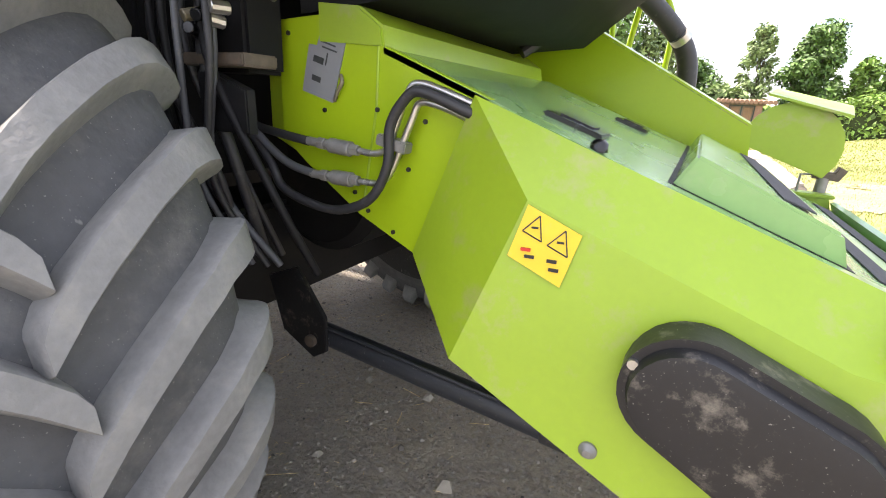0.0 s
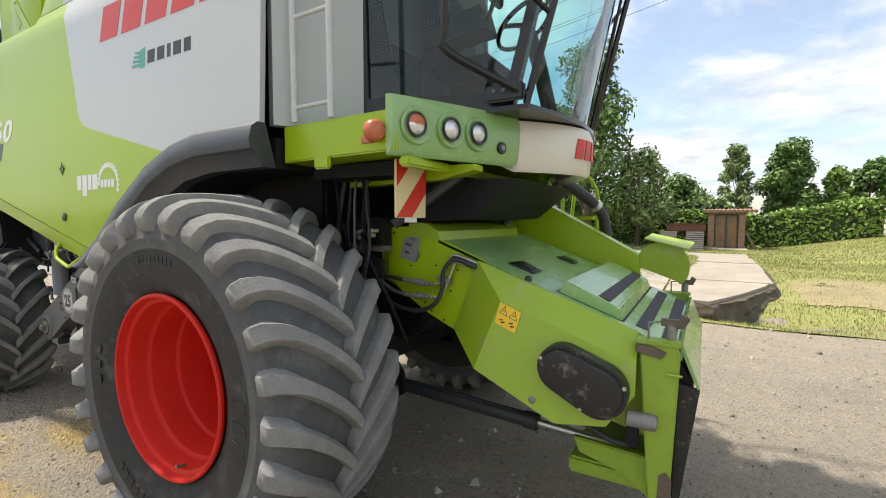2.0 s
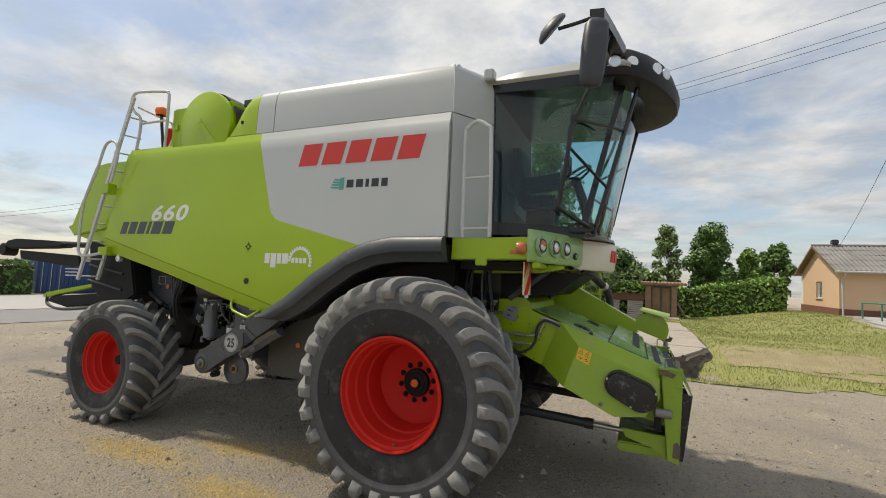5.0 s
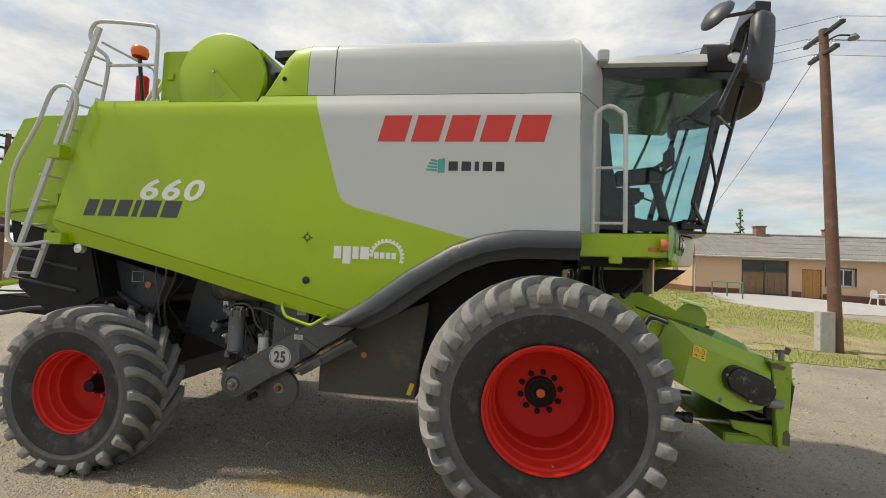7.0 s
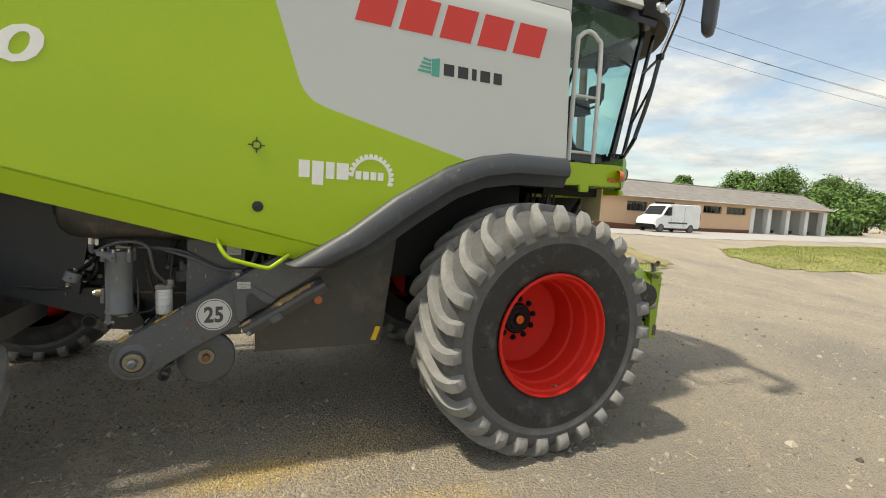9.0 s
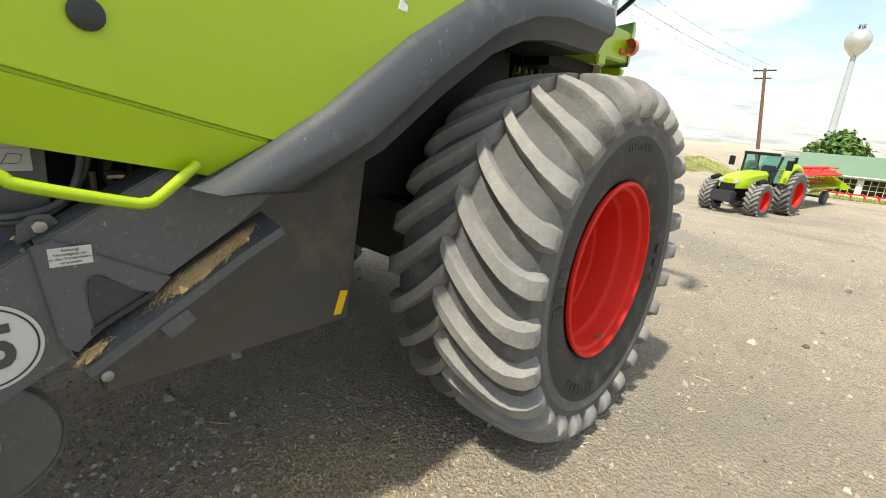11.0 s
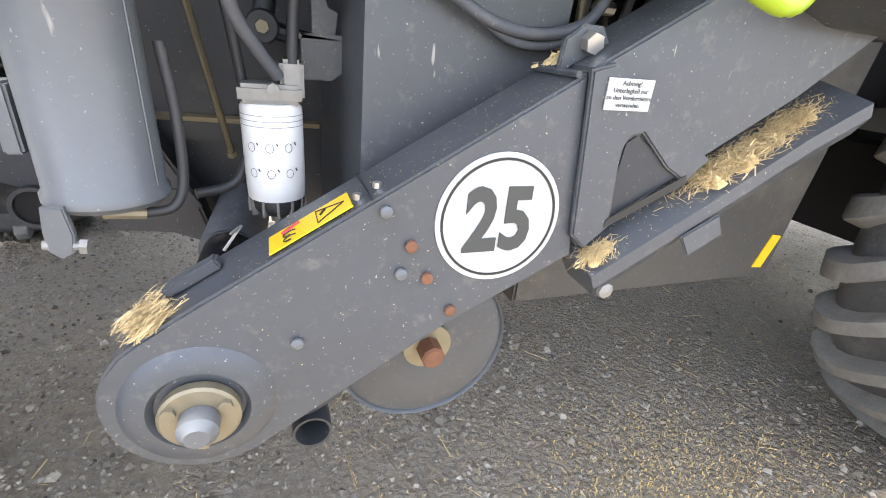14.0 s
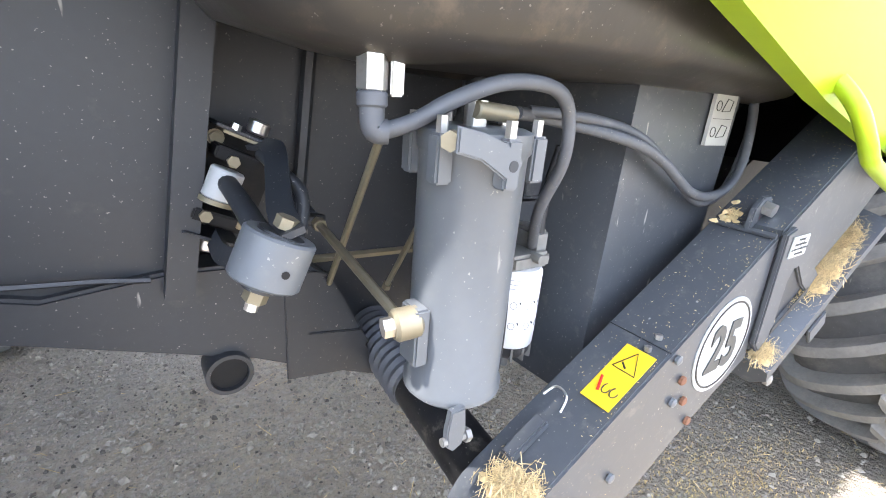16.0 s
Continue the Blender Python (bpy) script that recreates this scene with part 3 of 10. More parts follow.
def front_wheel(y, sign):
    """sign -1: the outer face looks to -y."""
    w = new("front_wheel")
    w.parent = combine
    w["label"] = "large front wheel with a red steel rim and dusty tyre"
    c = (0.017, y, 0.872)
    tyre(0.900, 0.705, 0.424, 27, 0.055, 0.068, 0.335, c, w, squash=0.003, reach=0.93)
    o = sign
    prof = [(0.456, 0.318), (0.455, 0.330), (0.446, 0.336), (0.437, 0.333), (0.432, 0.318), (0.428, 0.300), (0.412, 0.290), (0.407, 0.275), (0.404, 0.215), (0.398, 0.200), (0.388, 0.192), (0.384, 0.178),
            (0.381, 0.085), (0.376, 0.068), (0.362, 0.058), (0.357, 0.042), (0.352, -0.060), (0.346, -0.088), (0.330, -0.118), (0.300, -0.142), (0.215, -0.160), (0.195, -0.168), (0.12, -0.168), (0.0, -0.168)]
    bm = lathe([(r * 0.955 if r > 0.33 else r, a * o) for r, a in prof], 80, c)
    bmesh.ops.remove_doubles(bm, verts=bm.verts[:], dist=1e-4)
    part("rim", bm, "red", w, "deep red-painted steel rim", 30)
    part("hub", lathe([(r, a * o) for r, a in ((0.118, -0.168), (0.118, -0.146), (0.110, -0.136), (0.085, -0.134), (0.082, -0.128), (0.048, -0.126), (0.044, -0.112), (0.0, -0.112))], 36, c), "black", w, "round black hub cap")
    part("reflector", lathe([(r, a * o) for r, a in ((0.034, -0.114), (0.034, -0.106), (0.028, -0.102), (0.011, -0.102), (0.010, -0.099), (0.0, -0.099))], 18, c), "orange", w, "round orange reflector")
    for k in range(10):
        a = math.tau * (k + 0.3) / 10
        p = Vector((c[0] + 0.152 * math.cos(a), y - 0.166 * o, c[2] + 0.152 * math.sin(a)))
        bm = cyl(p, p + Vector((0, 0.006 * o, 0)), 0.023, 14)
        add_cyl(bm, p + Vector((0, 0.006 * o, 0)), p + Vector((0, 0.026 * o, 0)), 0.016, 6, bevel=0.003)
        part("wheel_nut", bm, "black", w)
    part("valve", cyl((c[0] + 0.30 * math.cos(4.9), y + 0.27 * o, c[2] + 0.385 * math.sin(4.9)), (c[0] + 0.30 * math.cos(4.9), y + 0.315 * o, c[2] + 0.37 * math.sin(4.9)), 0.007, 8), "zinc", w)
    yy = y + 0.3505 * o
    for n, a0, r, sz in ((7, 4.05, 0.585, 0.045), (3, 6.05, 0.575, 0.075), (3, 2.95, 0.575, 0.07), (9, 1.35, 0.60, 0.028), (5, 4.85, 0.60, 0.030)):
        for i in range(n):
            a = a0 + i * sz * 1.15 / r
            mm = Matrix.Translation((c[0] + r * math.cos(a), yy, c[2] + r * math.sin(a))) @ Matrix.Rotation(-a + math.pi / 2, 4, "Y")
            part("sidewall_marking", box(-sz * 0.30, sz * 0.30, -0.0025, 0.0025, -sz * 0.55, sz * 0.55, 0, mm), "side_rubber", w, "", 0)
    return w


def rear_wheel(y, sign):
    w = new("rear_wheel")
    w.parent = combine
    w["label"] = "smaller rear wheel with a red steel rim and deep tread"
    c = (-3.79, y, 0.66)
    tyre(0.70, 0.56, 0.335, 20, 0.050, 0.056, 0.42, c, w, squash=0.003, phase=0.3, reach=0.84)
    o = sign
    prof = [(0.350, 0.225), (0.349, 0.236), (0.342, 0.240), (0.333, 0.236), (0.328, 0.215), (0.316, 0.205), (0.312, 0.150), (0.306, 0.140), (0.298, 0.135), (0.295, 0.085), (0.288, 0.074), (0.276, 0.068),
            (0.272, -0.030), (0.262, -0.055), (0.225, -0.085), (0.17, -0.098), (0.155, -0.105), (0.0, -0.105)]
    part("rim", lathe([(r, a * o) for r, a in prof], 72, c), "red", w, "red-painted steel rim", 30)
    part("hub", lathe([(0.085, -0.10 * o), (0.085, -0.03 * o), (0.06, 0.0 * o), (0.05, 0.06 * o), (0.0, 0.06 * o)], 24, c), "black", w, "black hub with a stub")
    for k in range(8):
        a = math.tau * k / 8
        p = Vector((c[0] + 0.12 * math.cos(a), y - 0.10 * o, c[2] + 0.12 * math.sin(a)))
        part("wheel_nut", cyl(p, p + Vector((0, 0.025 * o, 0)), 0.014, 6), "steel", w)
    return w


front_wheel(-1.320, -1)
front_wheel(1.320, 1)
rear_wheel(-1.22, -1)
rear_wheel(1.50, 1)


# body panels: y as a function of height, so that the sides bulge a little
def bulge(z):
    pts = ((1.2, -1.19), (1.38, -1.235), (1.46, -1.292), (1.7, -1.30), (2.0, -1.295), (2.5, -1.268), (2.9, -1.25), (3.09, -1.245), (3.13, -1.228), (3.20, -1.205))
    for (a, u), (b, v) in zip(pts, pts[1:]):
        if z <= b:
            return u + (v - u) * (z - a) / (b - a)
    return pts[-1][1]


def sheet(poly, name, material, label, depth=0.03, mirror=False, skirt=None, zs=(1.5, 1.8, 2.1, 2.4, 2.7, 3.0, 3.09, 3.13), offset=0.0):
    """A side panel from its outline in x and z, bent to the bulge of the body. skirt: below this line the panel turns inwards."""
    bm = bmesh.new()
    f = bm.faces.new([bm.verts.new((x, 0, z)) for x, z in poly])
    if f.normal.y > 0:
        f.normal_flip()
    for z in zs:
        bmesh.ops.bisect_plane(bm, geom=bm.faces[:] + bm.edges[:] + bm.verts[:], plane_co=(0, 0, z), plane_no=(0, 0, 1))
    if skirt:
        (xa, za), (xb, zb) = skirt
        nrm = Vector((-(zb - za), 0, xb - xa)).normalized()
        for d in (0.0, 0.003, 0.009, 0.012):
            bmesh.ops.bisect_plane(bm, geom=bm.faces[:] + bm.edges[:] + bm.verts[:], plane_co=Vector((xa, 0, za)) - nrm * d, plane_no=nrm)
    for v in bm.verts:
        y = bulge(max(v.co.z, 1.47)) + offset
        if skirt:
            low = za + (zb - za) * (v.co.x - xa) / (xb - xa) - v.co.z
            if low > 0.001:
                y += 0.012 if low < 0.010 else 0.30 * low
        v.co.y = y
    faces = bm.faces[:]
    r = bmesh.ops.extrude_face_region(bm, geom=faces)
    bmesh.ops.translate(bm, verts=[g for g in r["geom"] if isinstance(g, bmesh.types.BMVert)], vec=(0, depth, 0))
    if mirror:
        for v in bm.verts:
            v.co.y = -v.co.y
    return part(name, bm, material, combine, label, 25)


EDGE = [(0.262, 2.115), (-0.23, 2.108), (-0.45, 2.068), (-0.71, 1.972), (-1.06, 1.758), (-1.37, 1.52), (-1.66, 1.345)]
SPLIT = [(-1.905, 3.20), (-1.815, 2.883), (-1.655, 2.39), (-1.625, 2.335), (-1.575, 2.288), (-1.50, 2.258), (-0.565, 2.03)]
green_poly = SPLIT + EDGE[3:] + [(-2.08, 1.43), (-3.08, 1.68), (-4.12, 1.90), (-4.26, 2.05), (-3.995, 3.17), (-3.26, 3.17), (-3.255, 3.15), (-2.42, 3.15), (-2.40, 3.20)]
white_poly = [(-1.905, 3.20), (0.245, 3.20)] + EDGE[:3] + SPLIT[::-1][:-1]
for mir in (False, True):
    sheet(green_poly, "side_panel", "green", "glossy green side panel", skirt=((-4.27, 2.10), (-1.55, 1.445)), mirror=mir)
    sheet(white_poly, "side_panel", "white", "pale grey side panel", mirror=mir)


# grain tank cover: a ring in y and z for each x
def tank_ring(x, w, top, low=3.205):
    r = []
    for y, z in ((-1.205, low), (-1.198, low + 0.6 * (top - low)), (-1.178, top - 0.09), (-1.15, top - 0.045), (-1.10, top - 0.012), (-0.95, top), (0, top + 0.02)):
        r.append((x, y * w, z))
    return r + [(x, -y, z) for x, y, z in r[-2::-1]]


part("tank_cover", hull([tank_ring(-1.745, 1.0, 3.695), tank_ring(0.235, 1.0, 3.69), tank_ring(0.255, 0.997, 3.685)]), "white", combine, "pale grey grain tank cover", 30)
rings = []
for x, low, top in ((-2.37, 3.205, 3.22), (-2.29, 3.205, 3.40), (-2.20, 3.205, 3.60), (-2.13, 3.205, 3.67), (-1.99, 3.205, 3.695)):
    rings.append(tank_ring(x, 1.0, max(top, low + 0.20)) if top > 3.5 else [(a, b, low + (c - low) * (top - low) / 0.43) for a, b, c in tank_ring(x, 1.0, 3.635)])
part("tank_cover_rear", hull(rings), "green", combine, "green rear corner of the tank cover", 30)
part("tank_cover_joint", hull([tank_ring(-1.986, 1.0, 3.695), tank_ring(-1.755, 1.0, 3.695)]), "white", combine, "", 30)
part("cover_bolt", cyl((-2.2, -1.19, 3.35), (-2.2, -1.205, 3.35), 0.02, 14), "black", combine)

# slanting front end of the body, beside the cab
for s in (-1, 1):
    pts = [(0.262, s * 1.205), (0.50, s * 0.80), (0.44, s * 0.78), (0.20, s * 1.18)]
    bm = bmesh.new()
    add_hull(bm, [[(x, y, z) for x, y in pts] for z in (2.115, 3.19)])
    part("front_panel", bm, "white", combine, "pale grey corner panel behind the cab")
    bm = bmesh.new()
    rows = []
    for z, d in ((3.20, 0.0), (3.50, 0.006), (3.60, 0.024), (3.645, 0.05), (3.675, 0.095), (3.687, 0.16)):
        rows.append([(x - 0.6 * d, y - s * 0.8 * d, z) for x, y in pts])
    add_hull(bm, rows)
    part("front_panel", bm, "white", combine, "rounded pale grey corner of the tank cover")
part("body_front", box(0.2, 0.46, -0.8, 0.8, 2.1, 3.6), "white", combine)

M["dusty_plate"] = mat("dusty_plate", (0.060, 0.058, 0.053), 0.55, vary=0.15, scale=3, dirt=(0.145, 0.127, 0.10), dirt_amt=0.32, dscale=3.5, fleck=0.5)
# dark core of the machine; its black stands in for deep shade between parts
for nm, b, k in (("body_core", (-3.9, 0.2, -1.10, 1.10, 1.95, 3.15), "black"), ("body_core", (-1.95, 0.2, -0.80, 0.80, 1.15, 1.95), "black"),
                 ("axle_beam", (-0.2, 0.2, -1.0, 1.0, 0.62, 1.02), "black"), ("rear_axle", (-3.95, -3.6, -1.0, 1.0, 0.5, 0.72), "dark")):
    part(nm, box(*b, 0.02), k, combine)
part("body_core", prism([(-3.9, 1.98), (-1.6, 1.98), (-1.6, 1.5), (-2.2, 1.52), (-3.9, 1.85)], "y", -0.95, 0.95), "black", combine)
part("frame_plate", prism([(-4.09, 1.76), (-3.47, 1.60), (-3.50, 1.52), (-3.63, 1.245), (-3.88, 1.30), (-3.96, 1.42)], "y", -0.82, -0.74, 0.006), "fender", combine, "dark grey steel frame plate over the rear axle")
part("reflector", cyl((-3.672, -0.82, 1.519), (-3.672, -0.835, 1.519), 0.032, 16), "amber", combine, "small round orange reflector")
bm = bmesh.new()
add_tube(bm, [(-3.856, -0.822, 1.545), (-3.734, -0.822, 1.545), (-3.734, -0.822, 1.642), (-3.856, -0.822, 1.642), (-3.856, -0.822, 1.545)], 0.004, 4)
part("square_outline", bm, "rail", combine, "thin pale square printed on the frame plate", 0)
for x, z in ((-3.82, 1.50), (-3.55, 1.60), (-3.66, 1.29), (-3.92, 1.38), (-3.90, 1.66)):
    part("frame_bolt", cyl((x, -0.82, z), (x, -0.832, z), 0.014, 6), "dark", combine)
# wiring and levers hanging beside the ladder
line_a = smooth_path([(-4.18, -0.90, 1.78), (-4.12, -0.91, 1.60), (-4.07, -0.90, 1.46), (-4.05, -0.90, 1.33)], 5)
part("cable", tube(line_a, 0.012, 6), "rail", combine, "grey hanging cable", 60)
part("cable_clip", box(-4.075, -4.035, -0.93, -0.87, 1.42, 1.47, 0.005), "dark", combine)
part("brace", tube([(-4.02, -0.86, 1.46), (-3.72, -0.84, 1.30)], 0.022, 10), "dark", combine, "slanting dark brace")
part("lower_body", prism([(-1.012, 0.668), (-0.925, 1.40), (-0.92, 1.50), (-1.45, 1.30), (-1.87, 1.05), (-1.87, 0.672)], "y", -0.935, 0.90, 0.006), "dusty_plate", combine, "dusty brown-grey lower body plate")
part("reflector", cyl((-1.468, -0.934, 1.015), (-1.468, -0.947, 1.015), 0.028, 16), "amber", combine, "small round orange reflector")
part("warning_sticker", hull([[(-1.085, y, 0.702), (-1.048, y, 0.698), (-1.014, y, 0.797), (-1.051, y, 0.803)] for y in (-0.9385, -0.9355)]), "yellow", combine, "small yellow warning sticker")

# fender: an arched band over the front wheel, hollow below
outer = [(-1.72, 1.325), (-1.66, 1.345), (-1.37, 1.52), (-1.06, 1.758), (-0.71, 1.972), (-0.45, 2.068), (-0.23, 2.108), (0.262, 2.115)]
inner = [(-1.60, 1.295), (-1.38, 1.29), (-1.13, 1.41), (-0.87, 1.60), (-0.61, 1.77), (-0.40, 1.855), (-0.16, 1.893), (0.268, 1.90)]
for s in (1, -1):
    bm = bmesh.new()
    rows = []
    for (a, b), (c, d) in zip(outer, inner):
        p, q = Vector((a, 0, b)), Vector((c, 0, d))
        e = q - p
        row = []
        for t, y in ((0.0, -1.255), (0.0, -1.30), (0.12, -1.335), (0.45, -1.355), (0.62, -1.345), (0.70, -1.31), (1.0, -1.275), (1.0, -1.20)):
            v = p + e * t
            row.append((v.x, y * s, v.z))
        rows.append(row)
    add_hull(bm, rows)
    part("fender", bm, "fender", combine, "grey plastic arched fender over the front wheel", 40)
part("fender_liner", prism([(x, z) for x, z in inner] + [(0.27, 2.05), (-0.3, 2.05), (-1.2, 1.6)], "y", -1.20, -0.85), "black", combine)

# marks on the side: plain shapes in place of brand names
def slant(x, z, w, h, lean):
    return [(x, z), (x + w, z), (x + w + lean, z + h), (x + lean, z + h)]


def decal(name, pts, material, label="", proud=0.0015):
    """A thin flat mark that follows the bulge of the side."""
    bm = prism(pts, "y", 0.0, 0.006)
    for v in bm.verts:
        v.co.y += bulge(v.co.z) - proud
    return part(name, bm, material, combine, label, 0)


for k in range(5):
    decal("brand_block", slant(-1.345 + k * 0.275, 2.80, 0.225, 0.215, 0.055), "red_mark", "slanted red block of a brand mark")
for i in range(4):
    decal("dealer_mark", [(-0.935 + 0.012 * i, 2.565 + 0.026 * i), (-0.845, 2.560 + 0.024 * i), (-0.845, 2.578 + 0.024 * i), (-0.935 + 0.012 * i, 2.580 + 0.026 * i)], "teal", "teal stripe of a dealer mark")
decal("dealer_mark", [(-0.84, 2.548), (-0.785, 2.548), (-0.785, 2.668), (-0.84, 2.655)], "teal", "teal block of a dealer mark")
x0 = -0.755
for w in (0.075, 0.075, 0.035, 0.075, 0.065):
    decal("dealer_mark", slant(x0, 2.565, w, 0.075, 0), "ink", "black bar of a dealer mark")
    x0 += w + 0.028
x0 = -3.955
for w in (0.11, 0.13, 0.13, 0.05, 0.16, 0.16):
    decal("model_mark", slant(x0, 2.13, w, 0.145, 0.04), "dark_letter", "slanted charcoal bar of a model mark")
    x0 += w + 0.032
num = lettering("model_number", "660", 0.245, "paper", combine, side_pose(-3.15, -1.2765, 2.36), "white model number", shear=0.22, bold=0.006, spacing=1.12)
for v in num.data.vertices:
    v.co.z += -1.2765 - bulge(2.36 + v.co.y) + 0.0015
    v.co.x *= 1.5
x0 = -1.65
for i, w in enumerate((0.062, 0.066, 0.05, 0.072)):
    drop = 0.04 if i == 1 else 0
    decal("dealer_mark", slant(x0, 1.84 - drop, w, 0.10 + drop, 0), "paper", "white bar of a dealer mark")
    x0 += w + 0.014
for i in range(4):
    decal("dealer_mark", slant(-1.315 + 0.047 * i, 1.85, 0.036, 0.05, 0), "paper", "white bar of a dealer mark")
bm = bmesh.new()
for i in range(15):
    a = math.radians(-15 + 13.5 * i)
    c = Vector((-1.215, 1.865))
    u, n = Vector((math.cos(a), math.sin(a))), Vector((-math.sin(a), math.cos(a)))
    add_prism(bm, [tuple(c + u * r + n * w) for r, w in ((0.123, -0.0135), (0.145, -0.009), (0.145, 0.009), (0.123, 0.0135))], "y", 0, 0.006)
    add_prism(bm, [tuple(c + u * r + n * w) for r, w in ((0.112, -0.0145), (0.124, -0.0145), (0.124, 0.0145), (0.112, 0.0145))], "y", 0, 0.006)
for v in bm.verts:
    v.co.y += bulge(v.co.z) - 0.0015
part("toothed_arc", bm, "paper", combine, "white toothed arc of a dealer mark", 0)
bm = bmesh.new()
add_lathe(bm, [(0.026, -0.004), (0.026, 0.0), (0.02, 0.0), (0.02, -0.004)], 20, (-1.88, -1.295, 2.0), True)
for a in range(4):
    add_box(bm, 0.016, 0.045, -0.002, 0.002, -0.003, 0.003, 0, Matrix.Translation((-1.88, -1.298, 2.0)) @ Matrix.Rotation(a * math.pi / 2, 4, "Y"))
part("jacking_mark", bm, "ink", combine)
part("panel_lock", lathe([(0.03, 0), (0.03, -0.006), (0.02, -0.008), (0.0, -0.008)], 18, (-1.87, -1.30, 1.655)), "gloss_black", combine)

# green platform beside the cab
part("platform_edge", prism([(0.28, 1.93), (0.975, 1.945), (0.975, 2.125), (0.28, 2.11)], "y", -1.16, -0.80, 0.008), "green", combine, "green platform edge under the cab door")
part("platform_under", box(0.3, 0.85, -0.98, 0.98, 1.86, 1.928), "black", combine)
part("platform_tab", box(0.50, 0.60, -1.175, -1.15, 1.885, 1.945, 0.008), "green", combine)
part("side_marker_lamp", box(0.79, 0.86, -1.172, -1.16, 1.985, 2.015, 0.004), "amber", combine, "small amber side marker lamp")
part("platform_edge", prism([(0.28, 1.93), (0.975, 1.945), (0.975, 2.125), (0.28, 2.11)], "y", 0.80, 1.16, 0.008), "green", combine)

# handrail beside the cab door
part("handrail", tube(smooth_path([(0.375, -1.17, 2.12), (0.37, -1.17, 2.95), (0.395, -1.17, 3.06), (0.475, -1.17, 3.105), (0.56, -1.17, 3.06), (0.60, -1.17, 2.95), (0.615, -1.17, 2.12)], 5), 0.017, 10), "rail", combine, "pale grey tubular handrail")
for z in (2.19, 2.62):
    part("handrail_bar", tube([(0.375, -1.17, z), (0.61, -1.17, z + 0.004)], 0.011, 8), "rail", combine)


# ---- cab ----
M["lining"] = mat("grey_cab_lining", (0.07, 0.073, 0.077), 0.7, vary=0.2, scale=3)
M["visor"] = mat("black_visor_plastic", (0.016, 0.015, 0.015), 0.5, vary=0.15, scale=8, spec=0.3)
cab = new("cab")
cab.parent = combine
cab["label"] = "glazed driver's cab with a black roof visor"


def door_y(x):
    """Half width of the cab, which narrows towards the front."""
    return 0.80 - 0.182 * (x - 0.5)


def nose(y, low, mid, w):
    """The rounded front in plan."""
    return low + (mid - low) * (1 - min(1, abs(y / w)) ** 2.2)


bm = bmesh.new()
rows = []
for t in (0, 0.33, 0.66, 1.0):
    z = 2.19 + (3.50 - 2.19) * t
    w = 0.655 - 0.05 * t
    rows.append([bm.verts.new((nose(w * k / 6, 1.30 + 0.295 * t, 1.47 + 0.27 * t, w), w * k / 6, z)) for k in range(-6, 7)])
for u, v in zip(rows, rows[1:]):
    for i in range(12):
        bm.faces.new((u[i], u[i + 1], v[i + 1], v[i]))
ob = part("windscreen", bm, "glass", cab, "large curved tinted windscreen", 60)
ob.visible_shadow = False
for s in (-1, 1):
    g = bmesh.new()
    g.faces.new([g.verts.new((x, s * (door_y(x) - 0.015), z)) for x, z in ((0.53, 2.30), (1.265, 2.26), (1.56, 3.46), (0.50, 3.50))])
    ob = part("door_glass", g, "glass", cab, "tinted glass of the cab door", 0)
    ob.visible_shadow = False
    # door frame round the glass
    out = [(0.455, 2.18), (1.305, 2.18), (1.625, 3.56), (0.455, 3.60)]
    inn = [(0.53, 2.30), (1.268, 2.26), (1.562, 3.46), (0.50, 3.50)]
    f = bmesh.new()
    ring_o = [[f.verts.new((x, s * (door_y(x) - d), z)) for x, z in out] for d in (0, 0.045)]
    ring_i = [[f.verts.new((x, s * (door_y(x) - d), z)) for x, z in inn] for d in (0, 0.045)]
    for i in range(4):
        j = (i + 1) % 4
        f.faces.new((ring_o[0][i], ring_o[0][j], ring_i[0][j], ring_i[0][i]))
        f.faces.new((ring_o[1][i], ring_o[1][j], ring_i[1][j], ring_i[1][i]))
        f.faces.new((ring_o[0][i], ring_o[0][j], ring_o[1][j], ring_o[1][i]))
        f.faces.new((ring_i[0][i], ring_i[0][j], ring_i[1][j], ring_i[1][i]))
    part("door_frame", f, "gloss_black", cab, "black frame of the cab door", 0)
    part("frame_bar", tube([(1.385, s * 0.672, 2.20), (1.55, s * 0.632, 2.84), (1.715, s * 0.592, 3.48)], 0.019, 8), "gloss_black", cab, "slanting black bar before the windscreen's edge")
# door foot panel with a curved upper edge, and the rear wall
bm = prism([(0.47, 2.20), (1.20, 2.20), (1.22, 2.29), (1.06, 2.245), (0.80, 2.30), (0.66, 2.45), (0.60, 2.75), (0.56, 3.1), (0.50, 3.15)], "y", 0.02, 0.033)
for v in bm.verts:
    v.co.y -= door_y(v.co.x)
part("door_panel", bm, "black", cab)
part("cab_rear_wall", box(0.44, 0.50, -0.76, 0.76, 2.15, 3.55), "lining", cab, "grey lining of the cab's rear wall")
part("cab_floor", prism([(0.46, -0.74), (1.10, -0.64), (1.20, -0.45), (1.40, -0.2), (1.43, 0), (1.40, 0.2), (1.20, 0.45), (1.10, 0.64), (0.46, 0.74)], "z", 2.10, 2.17), "black", cab)
part("windscreen_sill", prism([(1.02, -0.69), (1.40, -0.69), (1.47, -0.45), (1.525, -0.15), (1.525, 0.15), (1.47, 0.45), (1.40, 0.69), (1.02, 0.69)], "z", 2.172, 2.195), "gloss_black", cab)
